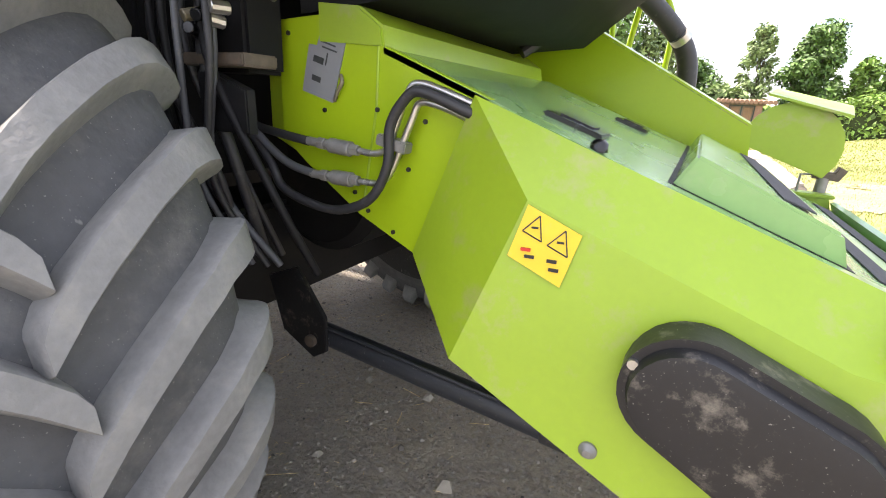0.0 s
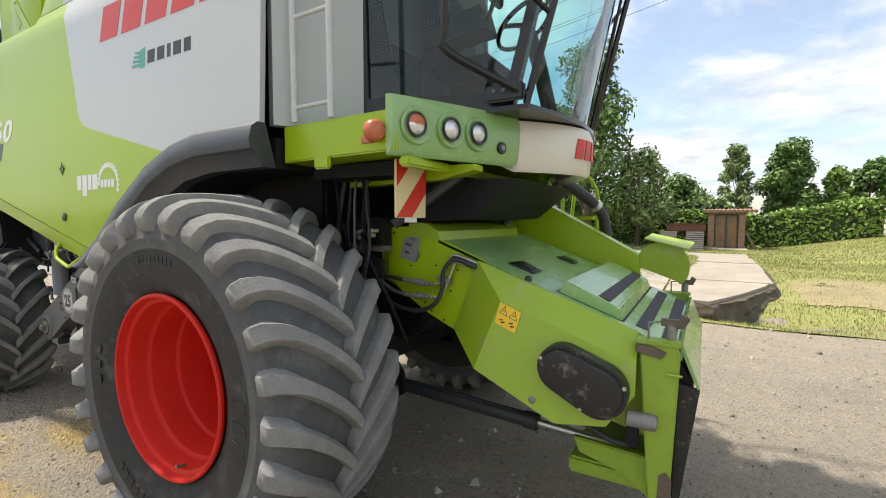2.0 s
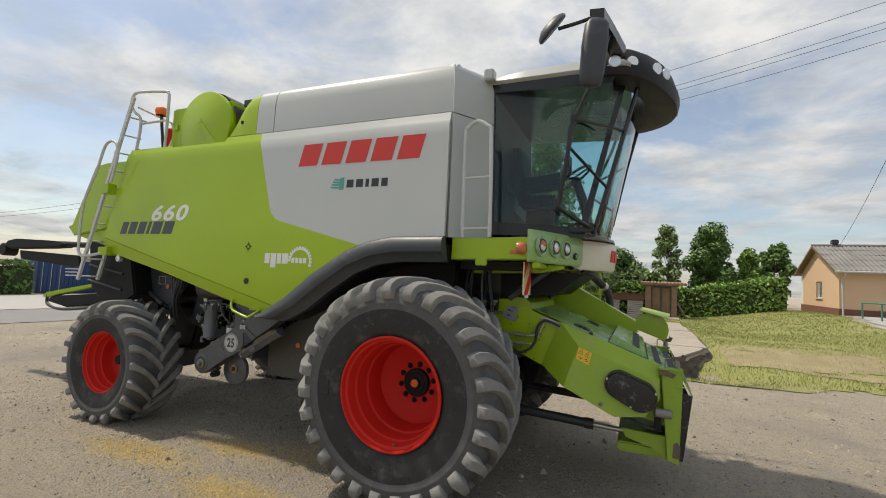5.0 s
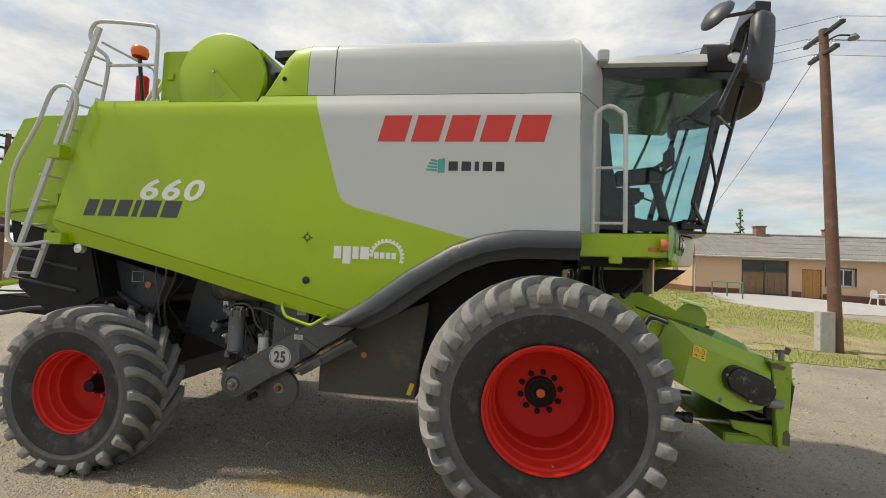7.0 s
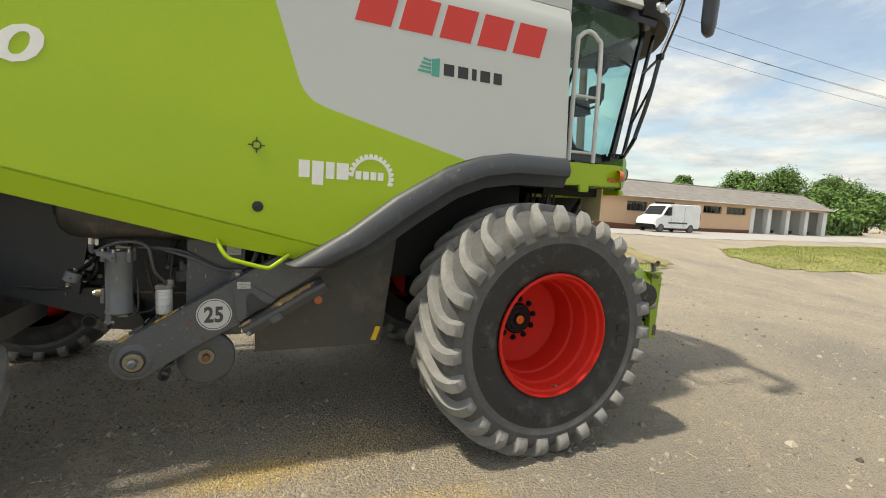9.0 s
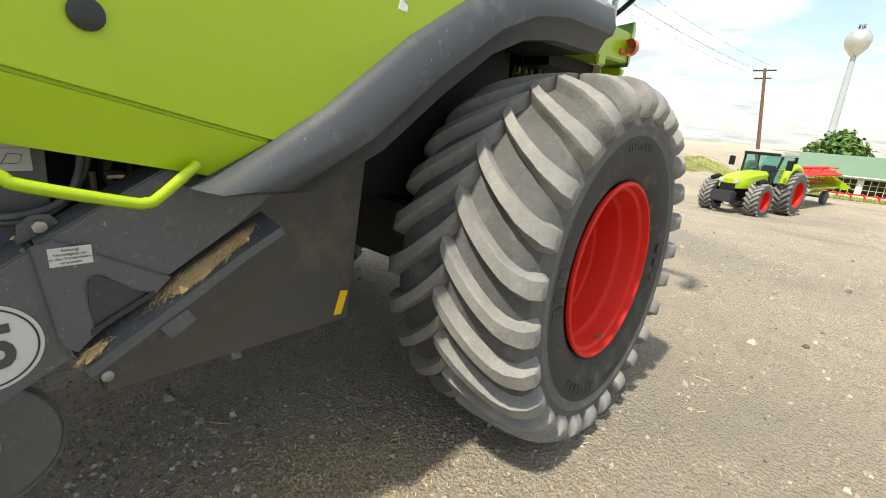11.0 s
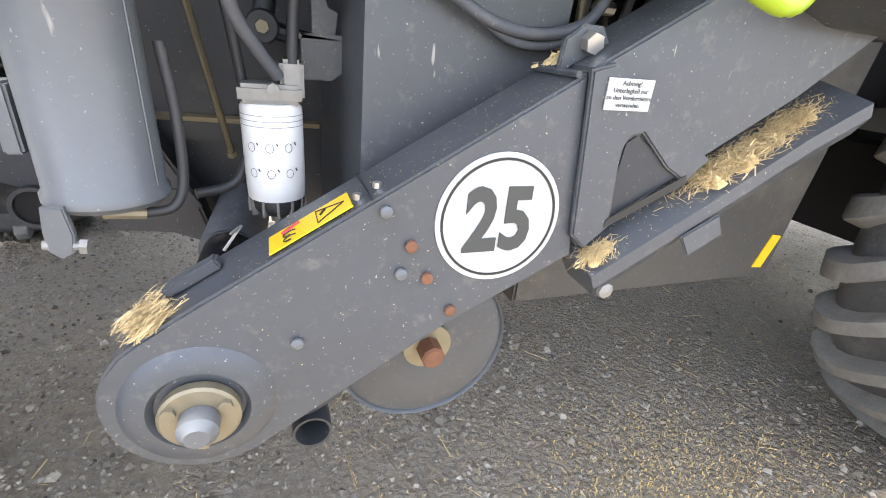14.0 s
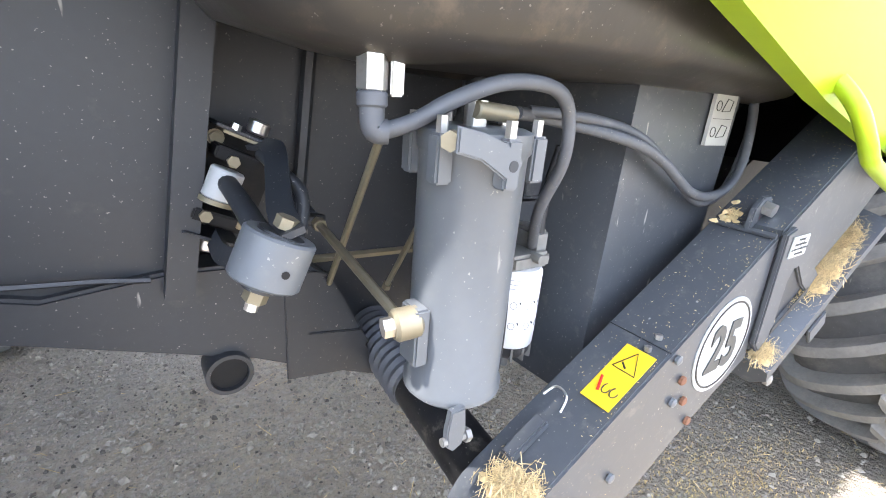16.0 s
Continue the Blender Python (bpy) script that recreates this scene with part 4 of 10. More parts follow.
# roof: pale at the back
bm = bmesh.new()
rr = []
for x, top in ((0.43, 3.64), (0.46, 3.68), (0.8, 3.715), (1.2, 3.725), (1.58, 3.70), (1.66, 3.66)):
    rr.append([(x, -0.80, 3.575), (x, -0.83, 3.60), (x, -0.80, top - 0.04), (x, -0.70, top), (x, 0.70, top), (x, 0.80, top - 0.04), (x, 0.83, 3.60), (x, 0.80, 3.575)])
add_hull(bm, rr)
part("cab_roof", bm, "white", cab, "pale grey cab roof", 40)
part("roof_lining", prism([(0.46, 3.50), (1.52, 3.46), (1.56, 3.575), (0.46, 3.578)], "y", -0.80, 0.80), "gloss_black", cab)
part("roof_box", box(0.43, 0.52, -0.93, -0.83, 3.58, 3.68, 0.01), "white", cab)
# visor
VRX = 0.68
bm = bmesh.new()
rows = []
n = 22
for k in range(n + 1):
    a = math.radians(-96 + 192 * k / n)
    ux, uy = math.cos(a), math.sin(a)
    c = Vector((1.40, 0, 0))
    rx, ry = VRX, 0.86
    wob = 0.02 * math.cos(6 * a)
    prof = [(-0.30, 3.52), (-0.10, 3.42 + 0.10 * abs(uy) ** 2), (-0.02, 3.43 + 0.10 * abs(uy) ** 2), (0.0, 3.52 + 0.05 * abs(uy)), (-0.05, 3.66 + 0.09 * abs(uy)), (-0.14, 3.74 + 0.07 * abs(uy)), (-0.34, 3.745)]
    rows.append([(c.x + (rx + d) * ux, (ry + d + wob) * uy, z) for d, z in prof])
add_hull(bm, rows)
part("visor", bm, "visor", cab, "black roof visor with work lamps", 50)
for a in (-78, -66, -46, -36, 36, 46, 66, 78):
    a = math.radians(a)
    p = Vector((1.40 + (VRX - 0.025) * math.cos(a), 0.84 * math.sin(a), 3.58 + 0.05 * abs(math.sin(a))))
    d = Vector((math.cos(a), math.sin(a), -0.1)).normalized()
    l = part("work_lamp", cyl(p - d * 0.05, p + d * 0.022, 0.05, 18, bevel=0.006), "chrome_lens", cab, "round clear work lamp")
part("visor_mark", prism(slant(-0.02, 3.50, 0.30, 0.05, 0.02), "x", 2.065, 2.082), "grey_label", cab, "pale bar of a brand mark")
part("beacon", lathe([(0.055, 0.0), (0.06, 0.02), (0.055, 0.08), (0.04, 0.10), (0, 0.105)], 20, (1.52, -0.34, 3.83), axis="z"), "orange", cab, "orange rotating beacon on the cab roof", 50)
part("beacon_base", cyl((1.52, -0.34, 3.70), (1.52, -0.34, 3.835), 0.062, 18), "gloss_black", cab)
# grab frame and wiper
for s in (-1, 1):
    part("grab_rail", tube(smooth_path([(1.50, s * 1.12, 3.70), (1.437, s * 1.13, 3.464), (1.30, s * 1.135, 3.14), (1.25, s * 1.135, 3.02), (1.205, s * 1.11, 2.72), (1.158, s * 1.06, 2.44), (1.165, s * 1.02, 2.36), (1.385, s * 0.675, 2.24)], 5), 0.018, 8), "gloss_black", cab, "bent black grab rail in front of the door")
    part("grab_strut", tube([(1.262, s * 1.135, 3.06), (1.605, s * 0.625, 3.10)], 0.013, 8), "gloss_black", cab)
    part("grab_strut", tube([(1.225, s * 1.12, 2.84), (1.485, s * 0.655, 2.60)], 0.012, 8), "gloss_black", cab)
part("rail_clamp", box(1.235, 1.28, -1.165, -1.105, 3.035, 3.085, 0.006), "gloss_black", cab)
part("grab_bracket", box(1.19, 1.39, -0.725, -0.69, 2.21, 2.29, 0.01), "gloss_black", cab)
for x in (1.24, 1.29):
    part("bolt", cyl((x, -0.725, 2.26), (x, -0.733, 2.26), 0.009, 10), "canister", cab)
part("wiper", tube([(1.44, 0.40, 2.20), (1.585, 0.37, 2.85), (1.60, 0.36, 2.92)], 0.012, 6), "gloss_black", cab)
part("wiper_blade", tube([(1.49, 0.42, 2.40), (1.645, 0.34, 3.10)], 0.010, 6), "gloss_black", cab)
# mirrors
arm = part("mirror_arm", hull([[(1.60, -0.70, z) for z in ()] or [(1.62, -0.80, 3.66), (1.62, -0.80, 3.76), (1.50, -0.82, 3.78), (1.50, -0.82, 3.68)],
                               [(1.54, -1.10, 3.71), (1.54, -1.10, 3.80), (1.43, -1.12, 3.82), (1.43, -1.12, 3.73)],
                               [(1.49, -1.42, 3.66), (1.49, -1.42, 3.75), (1.39, -1.42, 3.76), (1.39, -1.42, 3.68)]]), "gloss_black", cab, "black mirror arm")
bm = bmesh.new()
rows = []
for z, w, d in ((3.17, 0.05, 0.02), (3.19, 0.075, 0.04), (3.27, 0.088, 0.05), (3.5, 0.092, 0.055), (3.63, 0.085, 0.05), (3.665, 0.06, 0.035), (3.68, 0.03, 0.015)):
    cx = 1.42 + 0.08 * (z - 3.4)
    ring = []
    for k in range(12):
        a = math.tau * k / 12
        ca, sa = math.cos(a), math.sin(a)
        ring.append((cx + w * math.copysign(abs(ca) ** 0.6, ca), -1.42 + d * math.copysign(abs(sa) ** 0.6, sa), z))
    rows.append(ring)
add_hull(bm, rows)
bmesh.ops.rotate(bm, verts=bm.verts[:], cent=(1.445, -1.42, 3.4), matrix=Matrix.Rotation(radians(28), 3, "Z"))
part("mirror", bm, "fender", cab, "large grey-black mirror housing", 50)
bm = bmesh.new()
add_lathe(bm, [(0.0, -0.05), (0.06, -0.045), (0.10, -0.02), (0.108, 0.0), (0.10, 0.012), (0, 0.012)], 24, (0, 0, 0), axis="x")
bmesh.ops.transform(bm, matrix=pose(1.13, -1.45, 3.64, 0, 38, 30) @ Matrix.Diagonal((1.1, 1, 1.3, 1)), verts=bm.verts[:])
part("round_mirror", bm, "fender", cab, "small round wide-angle mirror", 50)
part("mirror_arm", tube([(1.17, -1.44, 3.64), (1.30, -1.42, 3.67), (1.42, -1.41, 3.70)], 0.014, 8), "gloss_black", cab)
# inside: seat, console, steering wheel, monitor
part("seat", box(0.62, 1.02, -0.28, 0.24, 2.50, 2.64, 0.04), "seat", cab, "dark driver's seat")
part("seat_back", hull([[(0.60, -0.25, 2.60), (0.74, -0.25, 2.60), (0.74, 0.22, 2.60), (0.60, 0.22, 2.60)], [(0.55, -0.27, 2.85), (0.67, -0.27, 2.85), (0.67, 0.24, 2.85), (0.55, 0.24, 2.85)], [(0.52, -0.18, 3.16), (0.60, -0.18, 3.16), (0.60, 0.15, 3.16), (0.52, 0.15, 3.16)]]), "seat", cab, "dark seat back")
part("seat_base", box(0.68, 0.96, -0.18, 0.16, 2.17, 2.50, 0.02), "black", cab)
part("console", hull([[(0.70, -0.52, 2.62), (1.10, -0.52, 2.66), (1.10, -0.36, 2.66), (0.70, -0.36, 2.62)], [(0.70, -0.52, 2.74), (1.06, -0.52, 2.79), (1.06, -0.36, 2.79), (0.70, -0.36, 2.74)]]), "black", cab, "dark armrest console")
part("steering_column", tube([(1.33, -0.02, 2.17), (1.22, -0.02, 2.62), (1.14, -0.02, 2.84)], 0.045, 10), "black", cab)
bm = bmesh.new()
add_lathe(bm, [(0.19 + 0.014 * math.cos(a), 0.014 * math.sin(a)) for a in (math.tau * k / 8 for k in range(8))], 28, (0, 0, 0), True, "z")
for a in range(3):
    add_box(bm, 0, 0.19, -0.012, 0.012, -0.008, 0.008, 0, Matrix.Rotation(a * math.tau / 3, 4, "Z"))
part("steering_wheel", bm, "gloss_black", cab, "black steering wheel", 50, pose(1.13, -0.02, 2.85, 0, -35, 0))
part("monitor", box(1.12, 1.16, -0.62, -0.42, 2.78, 2.94, 0.01), "black", cab, "dark monitor on a stalk")
part("monitor_arm", tube(smooth_path([(1.05, -0.44, 2.70), (1.16, -0.56, 2.76), (1.15, -0.54, 2.86)], 4), 0.012, 6), "black", cab)
part("inner_mirror", lathe([(0, -0.03), (0.085, -0.02), (0.10, 0.0), (0, 0.008)], 20, (1.16, -0.55, 3.12), axis="x"), "gloss_black", cab, "round inner mirror")
part("inner_mirror_arm", tube(smooth_path([(1.15, -0.55, 3.14), (1.22, -0.58, 3.22), (1.38, -0.7, 3.10)], 4), 0.010, 6), "gloss_black", cab)
part("document_box", box(0.50, 0.62, -0.70, -0.38, 2.18, 2.62, 0.02), "seat", cab)

# ---- front of the platform: lamp panel and nose ----
def plan(y):
    """Front line of the bumper in plan."""
    y = abs(y)
    if y > 0.48:
        return 0.965 + (1.28 - 0.965) * ((1.17 - y) / (1.17 - 0.48)) ** 0.92
    return 1.28 + 0.26 * (1 - (y / 0.48) ** 1.9)


def bumper(ys, z0, z1, name, material, label):
    bm = bmesh.new()
    rows = []
    for y in ys:
        x = plan(y)
        lo, hi = z0, z1
        d = 0.035 if abs(y) > 0.95 else 0.10
        rows.append([(x - d, y, lo + 0.03), (x - 0.03, y, lo), (x - 0.01, y, lo + 0.02), (x, y, lo + 0.10), (x + 0.005, y, hi - 0.04), (x - 0.010, y, hi), (x - d, y, hi)])
    add_hull(bm, rows)
    return part(name, bm, material, combine, label, 40)


for s in (-1, 1):
    bumper([s * v for v in (1.17, 1.15, 1.0, 0.85, 0.7, 0.58, 0.485)], 1.925, 2.185, "lamp_panel", "pale_green", "dusty green front panel with round lamps")
bumper([-0.48, -0.44, -0.38, -0.3, -0.2, -0.1, 0, 0.1, 0.2, 0.3, 0.38, 0.44, 0.48], 1.90, 2.165, "nose_panel", "cream", "cream rounded nose panel")
face = Vector((0.25, -0.74, 0)).normalized()
out = Vector((0.947, -0.32, 0.0)).normalized()
for y, mat_name, r in ((-1.065, "amber", 0.046), (-0.895, "chrome_lens", 0.044), (-0.745, "chrome_lens", 0.042)):
    p = Vector((plan(y), y, 2.06))
    part("lamp_recess", cyl(p - out * 0.03, p + out * 0.004, 0.072, 28, r2=0.080), "pale_green", combine)
    part("lamp_bezel", lathe([(0.084, -0.004), (0.080, 0.008), (0.072, 0.010), (0.060, 0.004), (0.050, 0.001)], 32, (0, 0, 0), axis="z"), "pale_green", combine, "", 50,
         Matrix.Translation(p + out * 0.004) @ out.to_track_quat("Z", "Y").to_matrix().to_4x4())
    part("lamp_seal", lathe([(0.056, 0.0), (0.054, 0.008), (0.046, 0.008), (0.044, 0.0)], 28, (0, 0, 0), True, axis="z"), "gloss_black", combine, "", 50,
         Matrix.Translation(p + out * 0.010 + Vector((0.006, -0.02, 0))) @ out.to_track_quat("Z", "Y").to_matrix().to_4x4())
    lp = part("headlamp", lathe([(0, 0.02), (r * 0.6, 0.016), (r, 0.0), (r + 0.004, -0.004), (r + 0.004, -0.03)], 24, (0, 0, 0), axis="z"), "chrome_lens", combine, "round lamp with a clear lens", 50,
              Matrix.Translation(p + out * 0.012 + Vector((0.006, -0.02, 0))) @ out.to_track_quat("Z", "Y").to_matrix().to_4x4())
    if mat_name == "amber":
        part("amber_half", lathe([(0, 0.022), (r * 0.6, 0.018), (r * 0.98, 0.003)], 24, (0, 0, 0), axis="z"), "amber", lp, "amber upper half of the lens", 50, Matrix.Translation((0, 0.012, 0)) @ Matrix.Diagonal((0.98, 0.72, 1, 1)))
p = Vector((plan(-0.60), -0.60, 2.01))
part("round_lamp", cyl(p - out * 0.01, p + out * 0.012, 0.030, 20, bevel=0.004), "gloss_black", combine)
part("round_lamp_lens", cyl(p + out * 0.010, p + out * 0.015, 0.014, 16), "grey_label", combine)
for k in range(5):
    y = -0.19 + 0.085 * k
    x = plan(y + 0.03) + 0.0
    d = Vector((plan(y + 0.06) - plan(y), 0.06, 0)).normalized()
    bm = bmesh.new()
    q = [Vector((plan(y), y, 1.99)), Vector((plan(y + 0.065), y + 0.065, 1.99)), Vector((plan(y + 0.085), y + 0.085, 2.10)), Vector((plan(y + 0.02), y + 0.02, 2.10))]
    add_hull(bm, [[v + Vector((0.004, 0, 0)) for v in q], [v + Vector((0.009, 0, 0)) for v in q]])
    part("brand_block", bm, "red_mark", combine, "slanted red block of a brand mark", 0)
# lamp on a folding green bracket
part("corner_lamp", lathe([(0.0, 0.025), (0.035, 0.02), (0.048, 0.0), (0.05, -0.03)], 24, (0.0, 0, 0), axis="z"), "amber", combine, "round red and clear corner lamp", 50,
     Matrix.Translation((0.90, -1.195, 2.03)) @ out.to_track_quat("Z", "Y").to_matrix().to_4x4())
# beams under the platform
part("under_beam", prism([(0.35, 1.83), (0.95, 1.85), (1.15, 1.89), (1.15, 1.92), (0.35, 1.925)], "y", -0.75, -0.65), "green", combine, "green beam under the cab")
part("under_beam", prism([(0.35, 1.83), (0.95, 1.85), (1.15, 1.89), (1.15, 1.92), (0.35, 1.925)], "y", 0.45, 0.55), "green", combine)
part("under_beam", box(0.96, 1.02, -1.12, 1.12, 1.88, 1.925, 0.01), "green", combine)
part("under_pan", prism([(0.55, 1.62), (1.05, 1.66), (1.30, 1.86), (0.55, 1.88)], "y", -0.55, 0.55), "black", combine)
part("prop_tube", tube([(0.70, -0.80, 1.62), (1.06, -0.62, 1.92)], 0.03, 10), "hose", combine, "dark grey prop tube")
# red and white warning board
bd = new("warning_board")
bd.parent = combine
bd["label"] = "red and pale yellow striped warning board"
part("board", box(0.868, 0.88, -1.025, -0.765, 1.655, 1.93, 0.003), "reflex_pale", bd)
W0, W1, Z0, Z1 = -1.022, -0.768, 1.658, 1.927
mid = (W0 + W1) / 2
for tri in ([(W0, Z1), (mid - 0.0, Z1), (W0, Z1 - 0.127)], [(W1, Z1 - 0.02), (W1, Z1 - 0.145), (mid, Z0), (W0, Z0)]):
    part("stripe", prism(tri, "x", 0.8805, 0.8825), "reflex_red", bd, "red reflective stripe", 0)
part("board_foot", box(0.868, 0.88, -0.94, -0.85, 1.632, 1.655), "paper", bd)

# ---- feeder house ----
fh = new("feeder_house")
fh.parent = combine
fh["label"] = "worn green feeder house sloping down in front of the cab"


def top_z(x):
    return 1.435 - 0.372 * (x - 1.11)


YN, YF = -0.60, 0.76
part("housing", prism([(0.45, 1.55), (0.80, 1.545), (2.06, top_z(2.06) - 0.012), (1.98, 0.66), (1.60, 0.76), (1.15, 0.93), (0.70, 1.20), (0.45, 1.30)], "y", YN + 0.02, YF), "green_worn", fh, "worn green steel housing")
bm = bmesh.new()
add_hull(bm, [[(0.86, y, top_z(0.86) + 0.004), (1.50, y, top_z(1.50) + 0.004), (1.50, y, top_z(1.50) - 0.01), (0.86, y, top_z(0.86) - 0.01)] for y in (YN, YF)])
part("top_plate", bm, "pale_green", fh, "dusty green top plate that mirrors the sky")
part("ridge", prism([(0.66, 1.54), (0.865, 1.528), (0.855, 1.580), (0.79, 1.622), (0.66, 1.635)], "y", -0.605, 0.62, 0.006), "green_worn", fh, "raised green ridge at the back of the top plate")
# step box with grip strips
def slope_box(x0, x1, y0, y1, h, name, material, label, base=0.0):
    bm = bmesh.new()
    add_hull(bm, [[(x0, y, top_z(x0) + base), (x1, y, top_z(x1) + base), (x1 - 0.02, y, top_z(x1) + base + h), (x0 + 0.035, y, top_z(x0) + base + h)] for y in (y0, y1)])
    bmesh.ops.recalc_face_normals(bm, faces=bm.faces[:])
    bmesh.ops.bevel(bm, geom=bm.edges[:], offset=0.006, segments=2, affect="EDGES")
    return part(name, bm, material, fh, label)


slope_box(1.515, 1.82, -0.535, 0.72, 0.065, "step_box", "pale_green", "raised green step box with grip strips")
# black strip round the step box's foot, painted in as its contact shadow
part("step_contact_shade", prism([(1.508, top_z(1.508) + 0.002), (1.828, top_z(1.828) + 0.002), (1.828, top_z(1.828) + 0.006), (1.508, top_z(1.508) + 0.006)], "y", -0.543, 0.725), "black", fh)
bm = bmesh.new()
add_hull(bm, [[(1.50, y, top_z(1.50) + 0.005), (2.075, y, top_z(2.075) + 0.005), (2.075, y, top_z(2.075) - 0.03), (1.50, y, top_z(1.50) - 0.01)] for y in (-0.60, 0.78)])
part("lower_step", bm, "pale_green", fh, "dusty green lower step plate")
for x, h in ((1.59, 0.0655), (1.705, 0.0655), (1.875, 0.0055), (1.985, 0.0055)):
    bm = bmesh.new()
    add_hull(bm, [[(x, y, top_z(x) + h), (x + 0.055, y, top_z(x + 0.055) + h), (x + 0.055, y, top_z(x + 0.055) + h + 0.003), (x, y, top_z(x) + h + 0.003)] for y in (-0.50, 0.70)])
    part("grip_strip", bm, "grip", fh, "dark anti-slip strip", 0)
# hatches with dark latches
for hx, y, s in ((1.275, -0.335, 1.0), (1.31, 0.42, 0.85)):
    bm = bmesh.new()
    q = [(-0.075, -0.095), (0.075, -0.075), (0.075, 0.06), (-0.06, 0.095)]
    add_prism(bm, [(a * s, b * s) for a, b in q], "z", 0.0, 0.012, 0.004)
    add_prism(bm, [(a * s * 0.6, b * s * 0.6) for a, b in q], "z", 0.012, 0.016, 0.002)
    part("hatch", bm, "gloss_black", fh, "small dark hatch in the top plate", 40, pose(hx, y, top_z(hx) + 0.004, 0, math.degrees(math.atan(0.372)), 0))
bm = lathe([(0.018, 0), (0.018, 0.016), (0.010, 0.024), (0, 0.025)], 14, (0, 0, 0), axis="z")
part("rubber_stop", bm, "gloss_black", fh, "", 50, pose(1.374, -0.575, top_z(1.374) + 0.003))
# side shroud: chamfered sheet on the camera's side
P = {"a": (1.125, -0.645, 1.436), "b": (1.897, -0.598, 1.151), "c": (1.290, -0.735, 1.254), "d": (1.817, -0.712, 1.062), "e": (0.965, -0.612, 1.050), "g": (1.58, -0.800, 0.735),
     "h": (1.80, -0.785, 0.765), "i": (1.905, -0.70, 1.05), "j": (1.905, -0.725, 0.90)}
N_SHROUD = (Vector(P["d"]) - Vector(P["c"])).cross(Vector(P["g"]) - Vector(P["c"]))


def shroud_y(x, z):
    """Place of the guard's broad face."""
    c = P["c"]
    return c[1] - (N_SHROUD.x * (x - c[0]) + N_SHROUD.z * (z - c[2])) / N_SHROUD.y


P["f"] = (1.185, shroud_y(1.185, 0.92), 0.92)
bm = bmesh.new()
V = {k: bm.verts.new(v) for k, v in P.items()}
for f in ("acdb", "aefc", "cfgd", "dghji", "dib"):
    bm.faces.new([V[k] for k in f])
r = bmesh.ops.extrude_face_region(bm, geom=bm.faces[:])
bmesh.ops.translate(bm, verts=[g for g in r["geom"] if isinstance(g, bmesh.types.BMVert)], vec=(0, 0.02, -0.004))
part("side_shroud", bm, "green_worn", fh, "worn green chamfered side guard", 8)
# rear side plate
part("side_plate", prism([(0.515, 1.60), (0.80, 1.615), (0.862, 1.535), (1.14, 1.43), (1.14, 1.06), (0.965, 1.040), (0.785, 1.118), (0.60, 1.235), (0.514, 1.30)], "y", -0.60, -0.572, 0.003), "green", fh, "green side plate with hydraulic lines")
part("fold_seam", tube([(0.845, -0.600, 1.535), (0.842, -0.601, 1.40), (0.80, -0.601, 1.14)], 0.0035, 6), "green_worn", fh)
lab = part("instruction_sticker", prism([(0.599, 1.427), (0.703, 1.400), (0.735, 1.500), (0.754, 1.562), (0.675, 1.586), (0.655, 1.537), (0.628, 1.541)], "y", -0.6035, -0.6008), "grey_label", fh, "grey instruction sticker", 0)
part("sticker_heading", prism([(0.676, 1.584), (0.752, 1.561), (0.750, 1.553), (0.673, 1.576)], "y", -0.6045, -0.6037), "ink", lab, "", 0)
for x, z, w, hgt in ((0.668, 1.545, 0.05, 0.004), (0.672, 1.532, 0.05, 0.004), (0.64, 1.50, 0.035, 0.016), (0.633, 1.455, 0.03, 0.014), (0.68, 1.49, 0.004, 0.03)):
    part("print_bar", box(x, x + w, -0.6042, -0.6036, z, z + hgt, 0, Matrix.Translation((x, 0, z)) @ Matrix.Rotation(0.28, 4, "Y") @ Matrix.Translation((-x, 0, -z))), "dark_letter", lab, "", 0)
for x, z in ((0.845, 1.391), (0.983, 1.372), (0.940, 1.256), (0.773, 1.177), (0.817, 1.133), (0.898, 1.089), (0.674, 1.381), (0.555, 1.567)):
    part("rivet", cyl((x, -0.599, z), (x, -0.605, z), 0.006, 8), "ink", fh)
part("chain", tube(smooth_path([(0.733, -0.606, 1.468), (0.742, -0.612, 1.45), (0.725, -0.611, 1.425), (0.712, -0.606, 1.405)], 4), 0.005, 6), "zinc", fh, "", 60)
# black oval drive cover
def capsule(c0, r0, c1, r1, n=14):
    c0, c1 = Vector(c0), Vector(c1)
    d = (c1 - c0)
    a0 = math.atan2(d.y, d.x)
    pts = [c0 + r0 * Vector((math.cos(a0 + math.pi / 2 + math.pi * k / n), math.sin(a0 + math.pi / 2 + math.pi * k / n))) for k in range(n + 1)]
    pts += [c1 + r1 * Vector((math.cos(a0 - math.pi / 2 + math.pi * k / n), math.sin(a0 - math.pi / 2 + math.pi * k / n))) for k in range(n + 1)]
    return [tuple(p) for p in pts]


cover = part("drive_cover", bmesh.new(), "black_dirty", fh, "oval black drive cover with dried mud")
bm = bmesh.new()
outl, inl = capsule((1.612, 0.990), 0.108, (1.770, 0.918), 0.118), capsule((1.612, 0.990), 0.088, (1.770, 0.918), 0.098)
loops = add_hull(bm, [[(x, -0.74, z) for x, z in outl], [(x, -0.800, z) for x, z in outl], [(x, -0.812, z) for x, z in outl], [(x, -0.812, z) for x, z in capsule((1.612, 0.990), 0.094, (1.770, 0.918), 0.104)],
                     [(x, -0.835, z) for x, z in inl], [(x, -0.838, z) for x, z in capsule((1.612, 0.990), 0.07, (1.770, 0.918), 0.08)]])
bmesh.ops.recalc_face_normals(bm, faces=bm.faces[:])
bm.to_mesh(cover.data)
bm.free()
